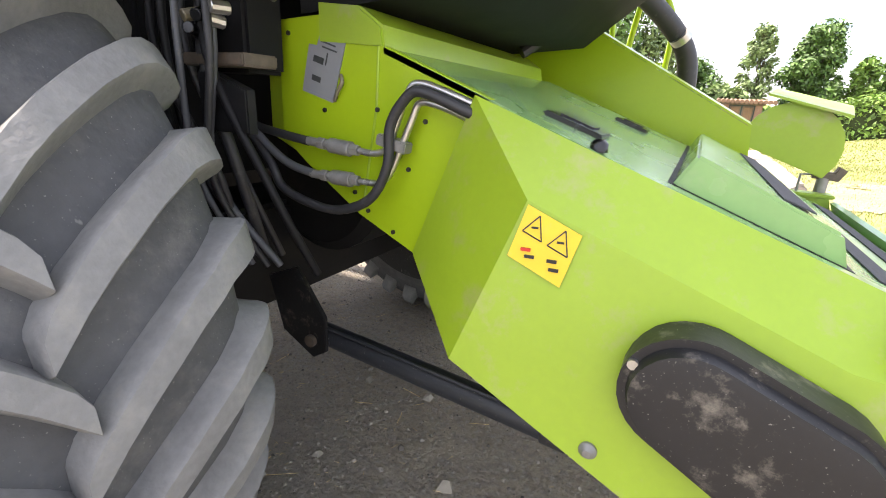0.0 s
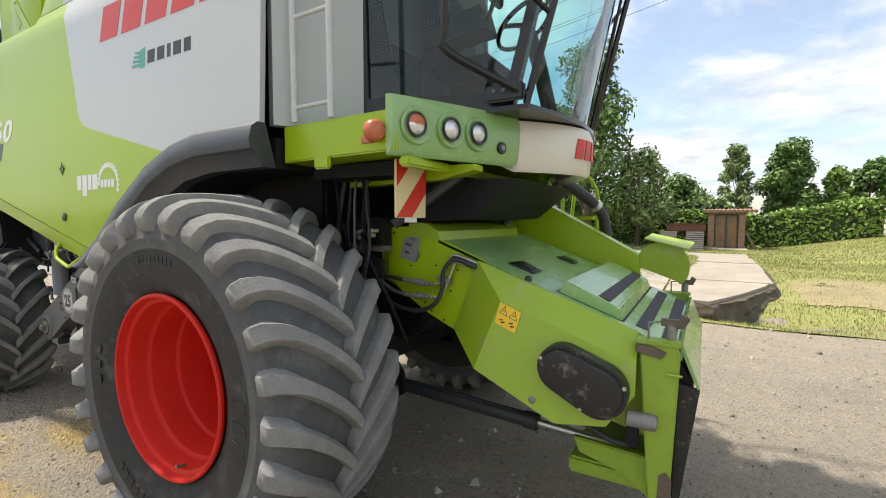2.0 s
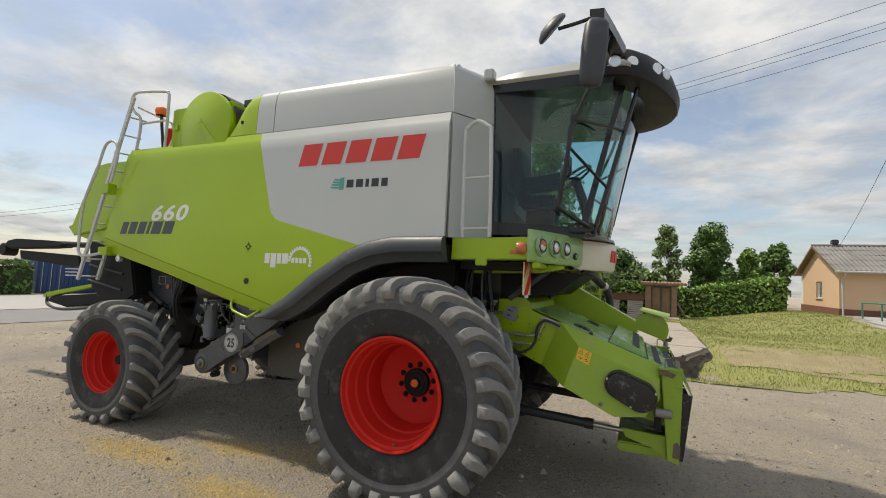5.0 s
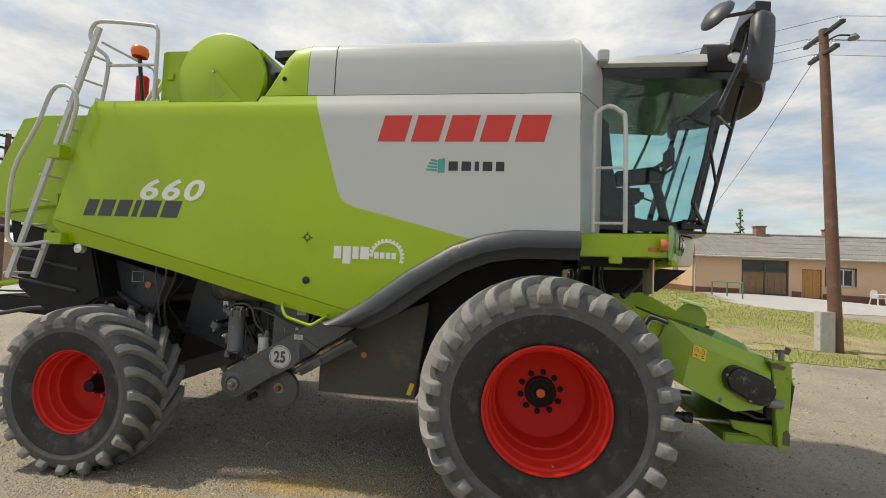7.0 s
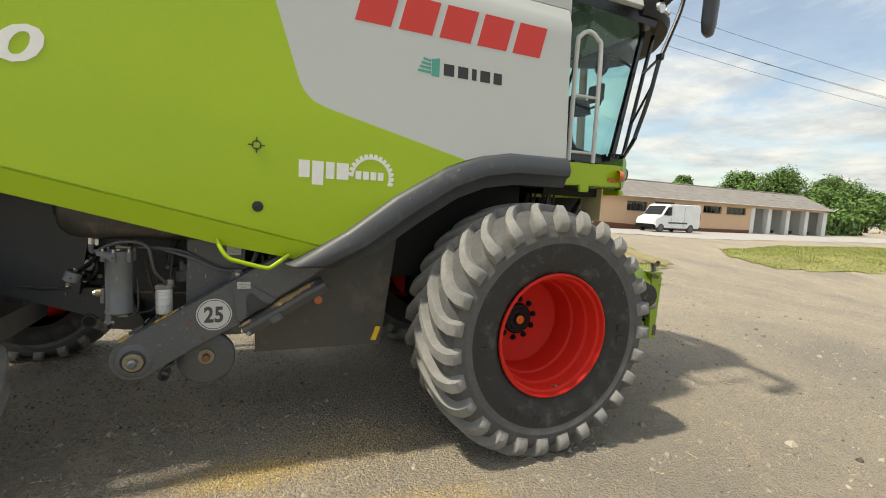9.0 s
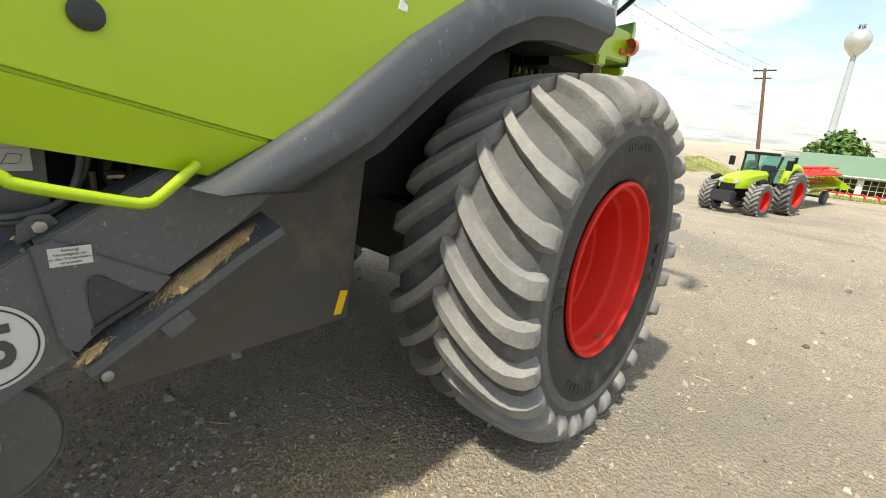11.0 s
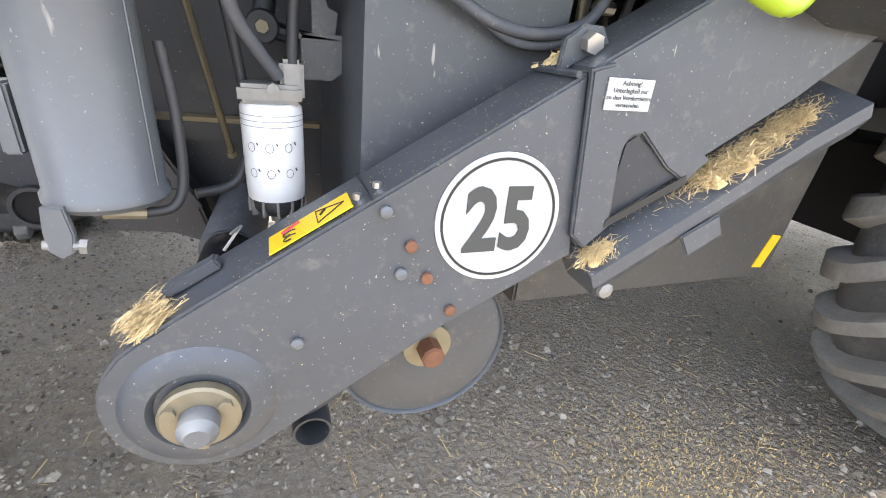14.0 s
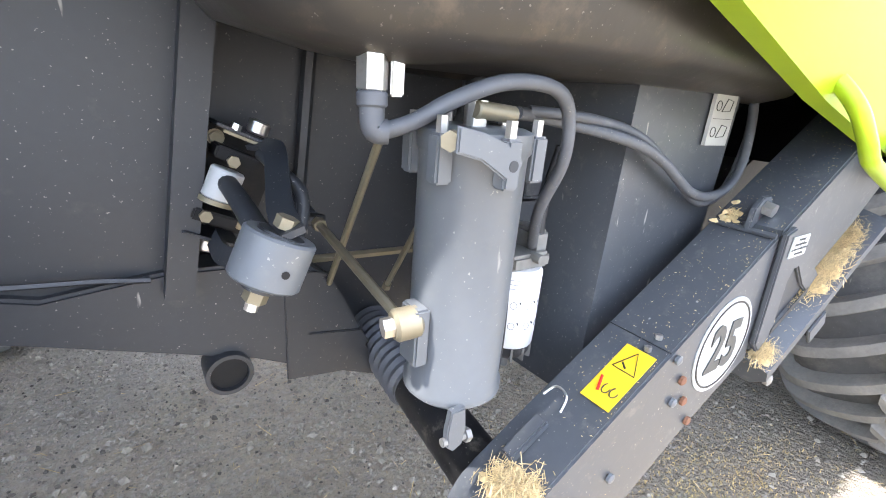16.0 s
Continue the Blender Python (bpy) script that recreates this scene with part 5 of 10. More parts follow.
cover.data.polygons.foreach_set("use_smooth", [True] * len(cover.data.polygons))
cover.data.set_sharp_from_angle(angle=radians(40))
for x, z in ((1.523, 1.030), (1.875, 0.955), (1.755, 1.022), (1.70, 0.835)):
    part("cover_bolt", cyl((x, -0.81, z), (x, -0.82, z), 0.009, 10), "steel", cover)
part("shroud_bolt", lathe([(0.017, 0), (0.017, -0.006), (0.008, -0.016), (0, -0.017)], 14, (1.478, shroud_y(1.478, 0.82) + 0.002, 0.82)), "cast_alu", fh)
# warning sticker on the shroud
bm = bmesh.new()
corner = [Vector((x, shroud_y(x, z) - 0.0005, z)) for x, z in ((1.294, 1.247), (1.398, 1.205), (1.271, 1.149))]
o, u, v = corner[0], corner[1] - corner[0], corner[2] - corner[0]
nrm = u.cross(v).normalized()
q = [o, o + u, o + u + v, o + v]
off = nrm * (0.0015 if nrm.y < 0 else -0.0015)
add_hull(bm, [[p + off * 2 for p in q], [p + off * 4 for p in q]])
stk = part("warning_sticker", bm, "yellow", fh, "yellow warning sticker with pictograms", 0)
for (a0, b0, a1, b1) in ((0.08, 0.07, 0.44, 0.46), (0.55, 0.07, 0.92, 0.46)):
    bm = bmesh.new()
    pts = [o + u * a0 + v * b1, o + u * a1 + v * b1, o + u * (a0 + a1) / 2 + v * b0]
    for i in range(3):
        add_tube(bm, [pts[i] + off * 4.5, pts[(i + 1) % 3] + off * 4.5], 0.0014, 4)
    m0 = o + u * (a0 + a1) / 2 + v * (b0 * 0.35 + b1 * 0.65) + off * 4.5
    add_tube(bm, [m0 - u * 0.06, m0 + u * 0.05 - v * 0.05], 0.0025, 4)
    part("pictogram", bm, "ink", stk, "", 0)
for (a0, b0, mt) in ((0.25, 0.72, "red_mark"), (0.35, 0.80, "ink"), (0.72, 0.66, "ink"), (0.8, 0.78, "ink")):
    m0 = o + u * a0 + v * b0 + off * 4.5
    part("pictogram", tube([m0 - u * 0.08 + v * 0.04, m0 + u * 0.08 - v * 0.03], 0.004, 4), mt, stk, "", 0)
# hydraulic lines
def line(pts, r, material, label="", parent=fh, n=5, name="hydraulic_hose"):
    return part(name, tube(smooth_path(pts, n), r, 8), material, parent, label, 60)


line([(0.25, -0.70, 1.62), (0.29, -0.69, 1.46), (0.345, -0.67, 1.365), (0.445, -0.66, 1.315), (0.527, -0.66, 1.23), (0.566, -0.66, 1.172), (0.659, -0.66, 1.142), (0.768, -0.66, 1.138), (0.868, -0.66, 1.182), (0.918, -0.66, 1.267), (0.924, -0.66, 1.357), (0.961, -0.66, 1.417), (1.004, -0.66, 1.437), (1.10, -0.648, 1.405), (1.15, -0.635, 1.385)], 0.0125, "hose", "black hydraulic hose in a loop")
line([(0.26, -0.68, 1.55), (0.33, -0.67, 1.40), (0.435, -0.65, 1.337), (0.524, -0.645, 1.317), (0.650, -0.64, 1.301)], 0.0125, "hose")
line([(0.30, -0.69, 1.50), (0.417, -0.67, 1.373), (0.499, -0.655, 1.288), (0.582, -0.645, 1.235), (0.665, -0.64, 1.218)], 0.0115, "grey_hose")
for p, q in (((0.645, -0.64, 1.302), (0.835, -0.64, 1.291)), ((0.655, -0.64, 1.217), (0.835, -0.64, 1.217))):
    p, q = Vector(p), Vector(q)
    bm = bmesh.new()
    for t0, t1, r, nn in ((0.0, 0.22, 0.0115, 12), (0.22, 0.34, 0.016, 6), (0.34, 0.42, 0.0115, 12), (0.42, 0.78, 0.019, 14), (0.78, 0.9, 0.0145, 6), (0.9, 1.12, 0.008, 12)):
        add_cyl(bm, p.lerp(q, t0), p.lerp(q, t1), r, nn, bevel=0.002)
    part("coupling", bm, "cast_alu", fh, "bright steel hydraulic coupling")
line([(0.835, -0.64, 1.290), (0.875, -0.638, 1.292), (0.905, -0.636, 1.315), (0.951, -0.632, 1.432), (0.983, -0.63, 1.454), (1.055, -0.628, 1.436), (1.15, -0.625, 1.404)], 0.0085, "steel", "bent steel pipe", name="steel_pipe")
line([(0.835, -0.64, 1.217), (0.878, -0.638, 1.220), (0.912, -0.636, 1.251), (0.964, -0.632, 1.372), (0.985, -0.63, 1.413), (1.043, -0.628, 1.407), (1.15, -0.625, 1.372)], 0.0085, "steel", "bent steel pipe", name="steel_pipe")
part("pipe_clamp", box(-0.042, 0.042, -0.652 + 0.64, -0.616 + 0.64, -0.013, 0.013, 0.003, Matrix.Translation((0.918, -0.64, 1.318)) @ Matrix.Rotation(radians(12), 4, "Y")), "cast_alu", fh)
# lift cylinders
for y in (-0.45, 0.55):
    ram = new("lift_ram")
    ram.parent = combine
    ram["label"] = "dark hydraulic lift ram with a bright rod"
    part("barrel", cyl((0.45, y, 0.605), (1.39, y, 0.558), 0.040, 20, bevel=0.006), "dark", ram)
    part("rod", cyl((1.39, y, 0.558), (1.78, y, 0.54), 0.021, 14), "steel", ram)
    part("collar", cyl((1.32, y, 0.5615), (1.40, y, 0.5575), 0.047, 18, bevel=0.004), "hose", ram)
    part("feed_pipe", tube(smooth_path([(0.50, y - 0.03, 0.65), (0.9, y - 0.03, 0.628), (1.2, y - 0.03, 0.612), (1.29, y, 0.595)], 4), 0.006, 6), "dark", ram)
    part("mount", prism([(0.30, 0.80), (0.44, 0.86), (0.56, 0.70), (0.56, 0.57), (0.50, 0.53), (0.36, 0.60)], "y", y - 0.06, y - 0.042, 0.004), "black_dirty", ram, "dirty black steel mount")
    part("pin", cyl((0.50, y - 0.075, 0.60), (0.50, y - 0.055, 0.60), 0.022, 12), "rusty_pin", ram)
# front frame
for y0, y1, key in ((-0.70, -0.64, "near"), (0.80, 0.86, "far")):
    part("frame_post", prism([(1.915, 1.135), (2.055, 1.128), (2.07, 1.07), (2.045, 0.42), (1.965, 0.44), (1.945, 0.70)], "y", y0, y1, 0.006), "green_old", fh, "chipped green frame post")
    part("post_cap", box(1.90, 2.07, y0 - 0.01, y1 + 0.02, 1.125, 1.14, 0.004), "green_old", fh)
    part("post_slot", prism([(2.0, 0.47), (2.05, 0.465), (2.055, 0.56), (2.03, 0.59), (2.005, 0.57)], "y", y0 - 0.004, y0 - 0.001), "rusty_pin", fh, "", 0)
    part("lock_pin", cyl((2.03, (y0 + y1) / 2 + 0.05, 1.13), (2.03, (y0 + y1) / 2 + 0.05, 1.20), 0.022, 14), "cast_alu", fh)
    part("lock_hook", prism([(1.99, 1.195), (2.08, 1.19), (2.10, 1.235), (2.07, 1.25), (2.06, 1.225), (1.99, 1.225)], "y", (y0 + y1) / 2 + 0.03, (y0 + y1) / 2 + 0.07, 0.006), "rusty_pin", fh, "rusty locking hook")
    part("lug_plate", prism([(1.90, 1.09), (2.0, 1.07), (2.02, 1.10), (1.95, 1.125), (1.90, 1.12)], "y", y0 - 0.012, y0 - 0.002, 0.003), "rusty_pin", fh)
    part("post_rung", tube([(2.02, y0 - 0.012, 1.01), (2.08, y0 - 0.012, 1.01)], 0.006, 6), "green_old", fh)
    part("pin_rod", tube([(1.945, y0 + 0.04, 1.14), (1.945, y0 + 0.04, 1.21), (2.0, y0 + 0.09, 1.21)], 0.005, 6), "cast_alu", fh)
bm = bmesh.new()
add_hull(bm, [[(2.075, y, 1.118), (2.145, y, 0.935), (2.135, y, 0.93), (2.06, y, 1.11)] for y in (-0.60, 0.80)])
part("front_flap", bm, "pale_green", fh, "dusty green sloping front flap")
part("front_mouth", prism([(2.06, 1.05), (2.12, 0.93), (2.05, 0.45), (1.98, 0.45)], "y", -0.58, 0.78), "black", fh)
part("mouth_edge", prism([(2.06, 0.95), (2.145, 0.93), (2.08, 0.42), (2.05, 0.42)], "y", -0.605, -0.585, 0.003), "black_dirty", fh)
part("cross_beam", box(1.60, 2.05, -0.60, 0.80, 0.42, 0.50, 0.012), "green_old", fh)
part("lower_bracket", prism([(1.63, 0.62), (1.96, 0.60), (1.96, 0.42), (1.85, 0.50), (1.66, 0.55)], "y", -0.64, -0.60, 0.006), "green_old", fh, "chipped green lower bracket")
part("pin_sleeve", cyl((1.87, -0.72, 0.80), (1.99, -0.70, 0.79), 0.035, 16, bevel=0.004), "cast_alu", fh, "bright steel coupling sleeve")
part("valve_block", box(1.87, 1.92, -0.70, -0.66, 0.66, 0.76, 0.005), "black", fh)
line([(1.60, -0.66, 0.72), (1.72, -0.68, 0.70), (1.82, -0.68, 0.66), (1.90, -0.68, 0.67)], 0.012, "hose")
# far side wall and guard
bm = prism([(0.60, 1.87), (1.01, 1.775), (1.73, 1.38), (1.75, 1.20), (0.60, 1.42)], "y", 0.80, 0.83, 0.004)
part("far_side_wall", bm, "green", fh, "raised green side wall")
part("wall_flange", hull([[(1.0, 0.80, 1.782), (1.0, 0.88, 1.792), (1.0, 0.88, 1.802), (1.0, 0.80, 1.792)], [(1.73, 0.80, 1.382), (1.73, 0.88, 1.392), (1.73, 0.88, 1.402), (1.73, 0.80, 1.392)]]), "green", fh)
bm = bmesh.new()
arc = [(1.88 + 0.18 * math.cos(math.radians(a)), 1.315 + 0.18 * math.sin(math.radians(a))) for a in range(-40, 200, 20)]
add_prism(bm, arc, "y", 0.84, 0.86, 0.003)
part("end_guard", bm, "green_worn", fh, "rounded green end guard")
part("end_flap", hull([[(1.76, 0.80, 1.51), (1.80, 0.98, 1.54), (1.80, 0.98, 1.55), (1.76, 0.80, 1.52)], [(2.05, 0.80, 1.44), (2.08, 1.0, 1.48), (2.08, 1.0, 1.49), (2.05, 0.80, 1.45)]]), "green_worn", fh, "green flap over the end guard")
# far ladder rails and duct
for pts in ([(1.05, 1.35, 1.1), (1.10, 1.35, 1.7), (1.14, 1.30, 1.95), (1.18, 1.15, 2.0)], [(1.25, 1.45, 1.0), (1.30, 1.45, 1.65), (1.30, 1.40, 1.90), (1.22, 1.35, 2.05)], [(0.95, 1.40, 1.0), (1.0, 1.40, 1.75), (0.98, 1.35, 1.95)]):
    part("far_handrail", tube(smooth_path(pts, 5), 0.016, 8), "green", combine, "green tubular handrail of the far ladder", 60)
for z in (1.15, 1.4, 1.65):
    part("far_ladder_step", box(0.95, 1.28, 1.36, 1.46, z, z + 0.03), "green", combine)
part("far_board", box(0.78, 0.84, 1.0, 1.30, 1.45, 1.90, 0.01), "green", combine)
part("duct", tube(smooth_path([(1.10, 0.75, 1.98), (1.25, 0.90, 1.88), (1.40, 1.05, 1.72), (1.44, 1.10, 1.55), (1.42, 1.12, 1.42)], 6), 0.045, 12), "hose", combine, "black corrugated duct", 60)
part("duct_clip", tube([(1.37, 1.0, 1.77), (1.39, 1.02, 1.75)], 0.049, 12), "steel", combine)
part("prop_tube", tube([(0.85, 0.35, 1.62), (1.18, 0.62, 1.92)], 0.025, 10), "hose", combine)
# drive side clutter behind the wheel
rng = random.Random(5)
part("valve_bank", box(0.38, 0.56, -0.74, -0.62, 1.46, 1.66, 0.01), "black", combine, "black valve bank")
part("bracket", prism([(0.45, 1.32), (0.62, 1.32), (0.62, 1.42), (0.5, 1.46), (0.45, 1.46)], "y", -0.80, -0.77, 0.004), "black", combine)
part("bracket", box(0.40, 0.62, -0.80, -0.70, 1.47, 1.50, 0.004), "rusty_pin", combine)
for k in range(9):
    x, y = 0.28 + 0.035 * k + rng.uniform(-0.02, 0.02), -0.72 - rng.uniform(0, 0.12)
    line([(x, y, 1.92), (x + rng.uniform(-0.05, 0.05), y, 1.75), (x + rng.uniform(-0.04, 0.08), y - 0.03, 1.5), (x + rng.uniform(-0.05, 0.15), y, 1.2), (x + rng.uniform(0, 0.2), y + 0.1, 0.95)], rng.uniform(0.008, 0.016), rng.choice(["hose", "hose", "grey_hose", "black"]), parent=combine)
for k in range(5):
    p = Vector((0.46 + rng.uniform(0, 0.14), -0.80, 1.50 + rng.uniform(0, 0.16)))
    part("fitting", cyl(p, p + Vector((rng.uniform(-0.03, 0.03), -0.04, rng.uniform(-0.02, 0.04))), 0.014, 10, bevel=0.002), rng.choice(["steel", "zinc", "gloss_black"]), combine)
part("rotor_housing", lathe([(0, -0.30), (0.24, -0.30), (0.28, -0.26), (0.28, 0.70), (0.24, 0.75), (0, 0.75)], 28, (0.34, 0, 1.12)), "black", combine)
part("yellow_tag", box(0.775, 0.78, -0.50, -0.44, 1.70, 1.76), "yellow", combine)


# ---- belt guard along the side ----
bg = new("belt_guard")
bg.parent = combine
bg["label"] = "sloping dark grey belt guard with a speed sticker"
YO, YI = -1.222, -1.105


def gtop(x):
    return 1.044 + 0.595 * (x + 2.27)


end = [(-2.492 + 0.118 * math.cos(math.radians(a)), 0.772 + 0.118 * math.sin(math.radians(a))) for a in range(120, 305, 15)]
lower = [(-1.995, gtop(-1.995))] + [(-2.48, gtop(-2.48))] + end + [(-2.33, 0.735), (-2.157, 0.845), (-1.962, 0.945)]
part("guard_body", prism(lower, "y", YO, YI, 0.004), "guard", bg, "dusty dark grey guard of bent sheet steel")
upper = [(-1.99, gtop(-1.99) + 0.004), (-1.40, gtop(-1.40) + 0.004), (-1.36, 1.42), (-1.46, 1.30), (-1.60, 1.195), (-1.765, 1.095), (-1.955, 0.96), (-1.975, 0.985)]
part("guard_body", prism(upper, "y", YO - 0.004, YI, 0.004), "guard", bg, "upper length of the belt guard")
part("cover_plate", prism([(-2.0, 1.212), (-1.965, 1.222), (-1.80, 1.125), (-1.755, 1.098), (-1.79, 1.062), (-1.835, 1.085), (-1.895, 1.135), (-1.915, 1.132), (-1.925, 1.11), (-1.915, 0.995), (-1.952, 0.962), (-1.978, 0.985)], "y", YO - 0.014, YO - 0.003, 0.003), "guard", bg, "V-shaped cover plate")
part("inner_plate", prism([(-1.925, 1.0), (-1.80, 1.075), (-1.84, 1.10), (-1.90, 1.13), (-1.915, 1.12)], "y", YO - 0.007, YO - 0.004), "dark", bg, "", 0)
# thin black sliver on the surface, standing in for a shaded gap between plates
part("gap_shade_strip", prism([(-1.925, 0.995), (-1.79, 1.062), (-1.795, 1.075), (-1.925, 1.008)], "y", YO - 0.0155, YO - 0.0145), "ink", bg, "", 0)
# ledge below, where straw lies
bm = bmesh.new()
rows = []
for x, z in ((-1.96, 0.955), (-1.77, 1.065), (-1.60, 1.168), (-1.49, 1.225)):
    rows.append([(x, -1.165, z), (x + 0.012, -1.262, z - 0.028), (x + 0.022, -1.262, z - 0.050), (x + 0.055, -1.225, z - 0.085), (x + 0.045, -1.165, z - 0.075)])
add_hull(bm, rows)
part("ledge", bm, "guard", bg, "sloping ledge under the guard")
part("ledge_tongue", prism([(-1.80, 0.985), (-1.735, 1.02), (-1.715, 0.985), (-1.775, 0.95)], "y", -1.268, -1.262, 0.002), "guard", bg)
part("ledge_bolt", lathe([(0.013, 0), (0.013, -0.008), (0.006, -0.011), (0, -0.011)], 8, (-1.910, -1.252, 0.897)), "cast_alu", bg)
part("strip", tube([(-2.01, YO, gtop(-2.01) + 0.006), (-2.01, YI, gtop(-2.01) + 0.006)], 0.005, 6), "guard", bg)
part("seam", tube([(-2.272, YO, gtop(-2.272) + 0.001), (-2.272, YI, gtop(-2.272) + 0.001)], 0.0014, 4), "dark", bg)
part("lug_nut", cyl((-1.975, -1.178, 1.245), (-1.975, -1.195, 1.242), 0.014, 6), "steel", bg)
part("lug_plate", prism([(-2.015, 1.20), (-1.94, 1.245), (-1.955, 1.265), (-1.985, 1.265), (-2.01, 1.245)], "y", -1.178, -1.168, 0.002), "guard", bg)
for x, z, k in ((-2.255, 1.03, "canister"), (-2.22, 0.98, "rust"), (-2.232, 0.94, "canister"), (-2.195, 0.93, "rust"), (-2.155, 0.872, "rust"), (-2.37, 0.848, "canister")):
    part("guard_bolt", lathe([(0.0085, 0), (0.0085, -0.005), (0.004, -0.0075), (0, -0.0075)], 8, (x, YO - 0.002, z)), k, bg)
for x in (-2.26, -2.285):
    part("guard_bolt", cyl((x, -1.19, gtop(x)), (x, -1.19, gtop(x) + 0.008), 0.006, 6), "steel", bg)
# pulleys
part("pressed_ring", lathe([(0.095, 0), (0.085, -0.010), (0.062, -0.012), (0.055, -0.002)], 40, (-2.495, YO, 0.765)), "guard", bg, "", 50)
part("bearing_plate", lathe([(0.05, 0), (0.05, -0.012), (0.046, -0.015), (0, -0.015)], 28, (-2.495, YO - 0.005, 0.760)), "zinc", bg, "yellowish round bearing plate")
for a in (30, 150, 270):
    x, z = -2.495 + 0.038 * math.cos(radians(a)), 0.760 + 0.038 * math.sin(radians(a))
    part("bearing_bolt", cyl((x, YO - 0.018, z), (x, YO - 0.026, z), 0.009, 6), "zinc", bg)
part("shaft_end", cyl((-2.495, YO - 0.01, 0.760), (-2.495, YO - 0.052, 0.758), 0.025, 22, bevel=0.010), "canister", bg, "dull steel shaft end")
part("belt_pulley", lathe([(0.155, 0.03), (0.158, 0.0), (0.150, -0.006), (0.05, -0.010), (0, -0.010)], 44, (-2.145, -1.095, 0.715)), "guard", bg, "round grey belt pulley", 50)
part("pulley_rim", lathe([(0.158, -0.004), (0.161, -0.008), (0.161, 0.03), (0.157, 0.03)], 44, (-2.145, -1.095, 0.715), True), "canister", bg, "", 50)
part("bearing_plate", lathe([(0.045, 0), (0.045, -0.012), (0, -0.014)], 22, (-2.145, -1.105, 0.725)), "zinc", bg)
part("shaft_end", cyl((-2.145, -1.115, 0.725), (-2.145, -1.155, 0.725), 0.022, 8, bevel=0.004), "rust", bg)
part("pipe_stub", lathe([(0.026, 0), (0.030, 0), (0.030, 0.08), (0.026, 0.08)], 18, (-2.355, -1.20, 0.655), True), "dark", bg)
part("pipe_bracket", prism([(-2.37, 0.675), (-2.31, 0.71), (-2.30, 0.73), (-2.35, 0.71)], "y", -1.19, -1.13, 0.002), "dark", bg)
# speed sticker
sg = part("speed_sticker", lathe([(0.094, 0), (0.094, -0.0018), (0, -0.0018)], 48, (-2.095, YO - 0.0005, 1.012)), "matt_white", bg, "round white speed sticker with black number", 0)
part("sticker_ring", lathe([(0.0868, -0.0022), (0.0868, -0.0032), (0.0832, -0.0032), (0.0832, -0.0022)], 48, (-2.095, YO - 0.0005, 1.012), True), "ink", sg, "", 0)
number = lettering("number", "25", 0.126, "dark_letter", sg, side_pose(-2.096, YO - 0.004, 1.007), "black number", bold=0.0042, spacing=1.06)
for v in number.data.vertices:
    v.co.x *= 0.80
# warning note and yellow sticker
nt = part("note_sticker", box(-1.975, -1.902, YO - 0.0168, YO - 0.0148, 1.165, 1.205, 0, Matrix.Translation((0, 0, 0))), "matt_white", bg, "small white note with dark print", 0)
for i, t in enumerate(("Achtung!", "Unterlegkeil nur", "an den Vorderrädern", "verwenden.")):
    lettering("note_line", t, 0.0085, "dark_letter", nt, side_pose(-1.9385, YO - 0.0178, 1.199 - 0.009 * i), depth=0.0002)
d = Vector((1, 0, 0.595)).normalized()
s0 = Vector((-2.395, -1.212, gtop(-2.395) + 0.0035))
q = [s0, s0 + d * 0.118, s0 + d * 0.118 + Vector((0, 0.052, 0)), s0 + Vector((0, 0.052, 0))]
up = Vector((-0.51, 0, 0.86))
ys = part("warning_sticker", hull([[p for p in q], [p + up * 0.002 for p in q]]), "yellow", bg, "yellow warning sticker with a triangle", 0)
tri = [s0 + d * 0.070 + Vector((0, 0.045, 0)) + up * 0.003, s0 + d * 0.070 + Vector((0, 0.006, 0)) + up * 0.003, s0 + d * 0.110 + Vector((0, 0.026, 0)) + up * 0.003]
bm = bmesh.new()
for i in range(3):
    add_tube(bm, [tri[i], tri[(i + 1) % 3]], 0.0008, 4)
c = (tri[0] + tri[1] + tri[2]) / 3
add_tube(bm, [c - d * 0.008, c + Vector((0, 0.010, 0))], 0.0016, 4)
part("pictogram", bm, "ink", ys, "", 0)
part("pictogram", tube([s0 + d * 0.02 + Vector((0, 0.035, 0)) + up * 0.003, s0 + d * 0.045 + Vector((0, 0.045, 0)) + up * 0.003], 0.0024, 5), "red_mark", ys, "", 0)
for yy in (0.012, 0.026):
    bm = bmesh.new()
    add_tube(bm, [s0 + d * (0.03 + 0.009 * math.cos(a)) + Vector((0, yy + 0.006 * math.sin(a), 0)) + up * 0.003 for a in (0.4 + 0.5 * k for k in range(10))], 0.001, 4)
    part("pictogram", bm, "ink", ys, "", 0)
part("clip", box(-0.04, 0.04, -0.012, 0.012, 0, 0.016, 0.003, Matrix.Translation((-2.49, -1.15, gtop(-2.49) + 0.002)) @ Matrix.Rotation(-math.atan(0.595), 4, "Y")), "guard", bg)
part("clip_wire", tube(smooth_path([(-2.45, -1.17, 0.965), (-2.435, -1.165, 0.985), (-2.43, -1.14, 0.985), (-2.445, -1.13, 0.97)], 4), 0.002, 5), "steel", bg)

# green grab handle under the panel
part("grab_handle", tube(smooth_path([(-1.69, -1.275, 1.375), (-1.785, -1.308, 1.308), (-1.81, -1.312, 1.300), (-1.84, -1.312, 1.303), (-1.995, -1.308, 1.345), (-2.022, -1.305, 1.36), (-2.045, -1.300, 1.385), (-2.07, -1.28, 1.43), (-2.085, -1.235, 1.475), (-2.10, -1.17, 1.51)], 4), 0.0125, 10), "green", combine, "bright green bent tube handle", 60)

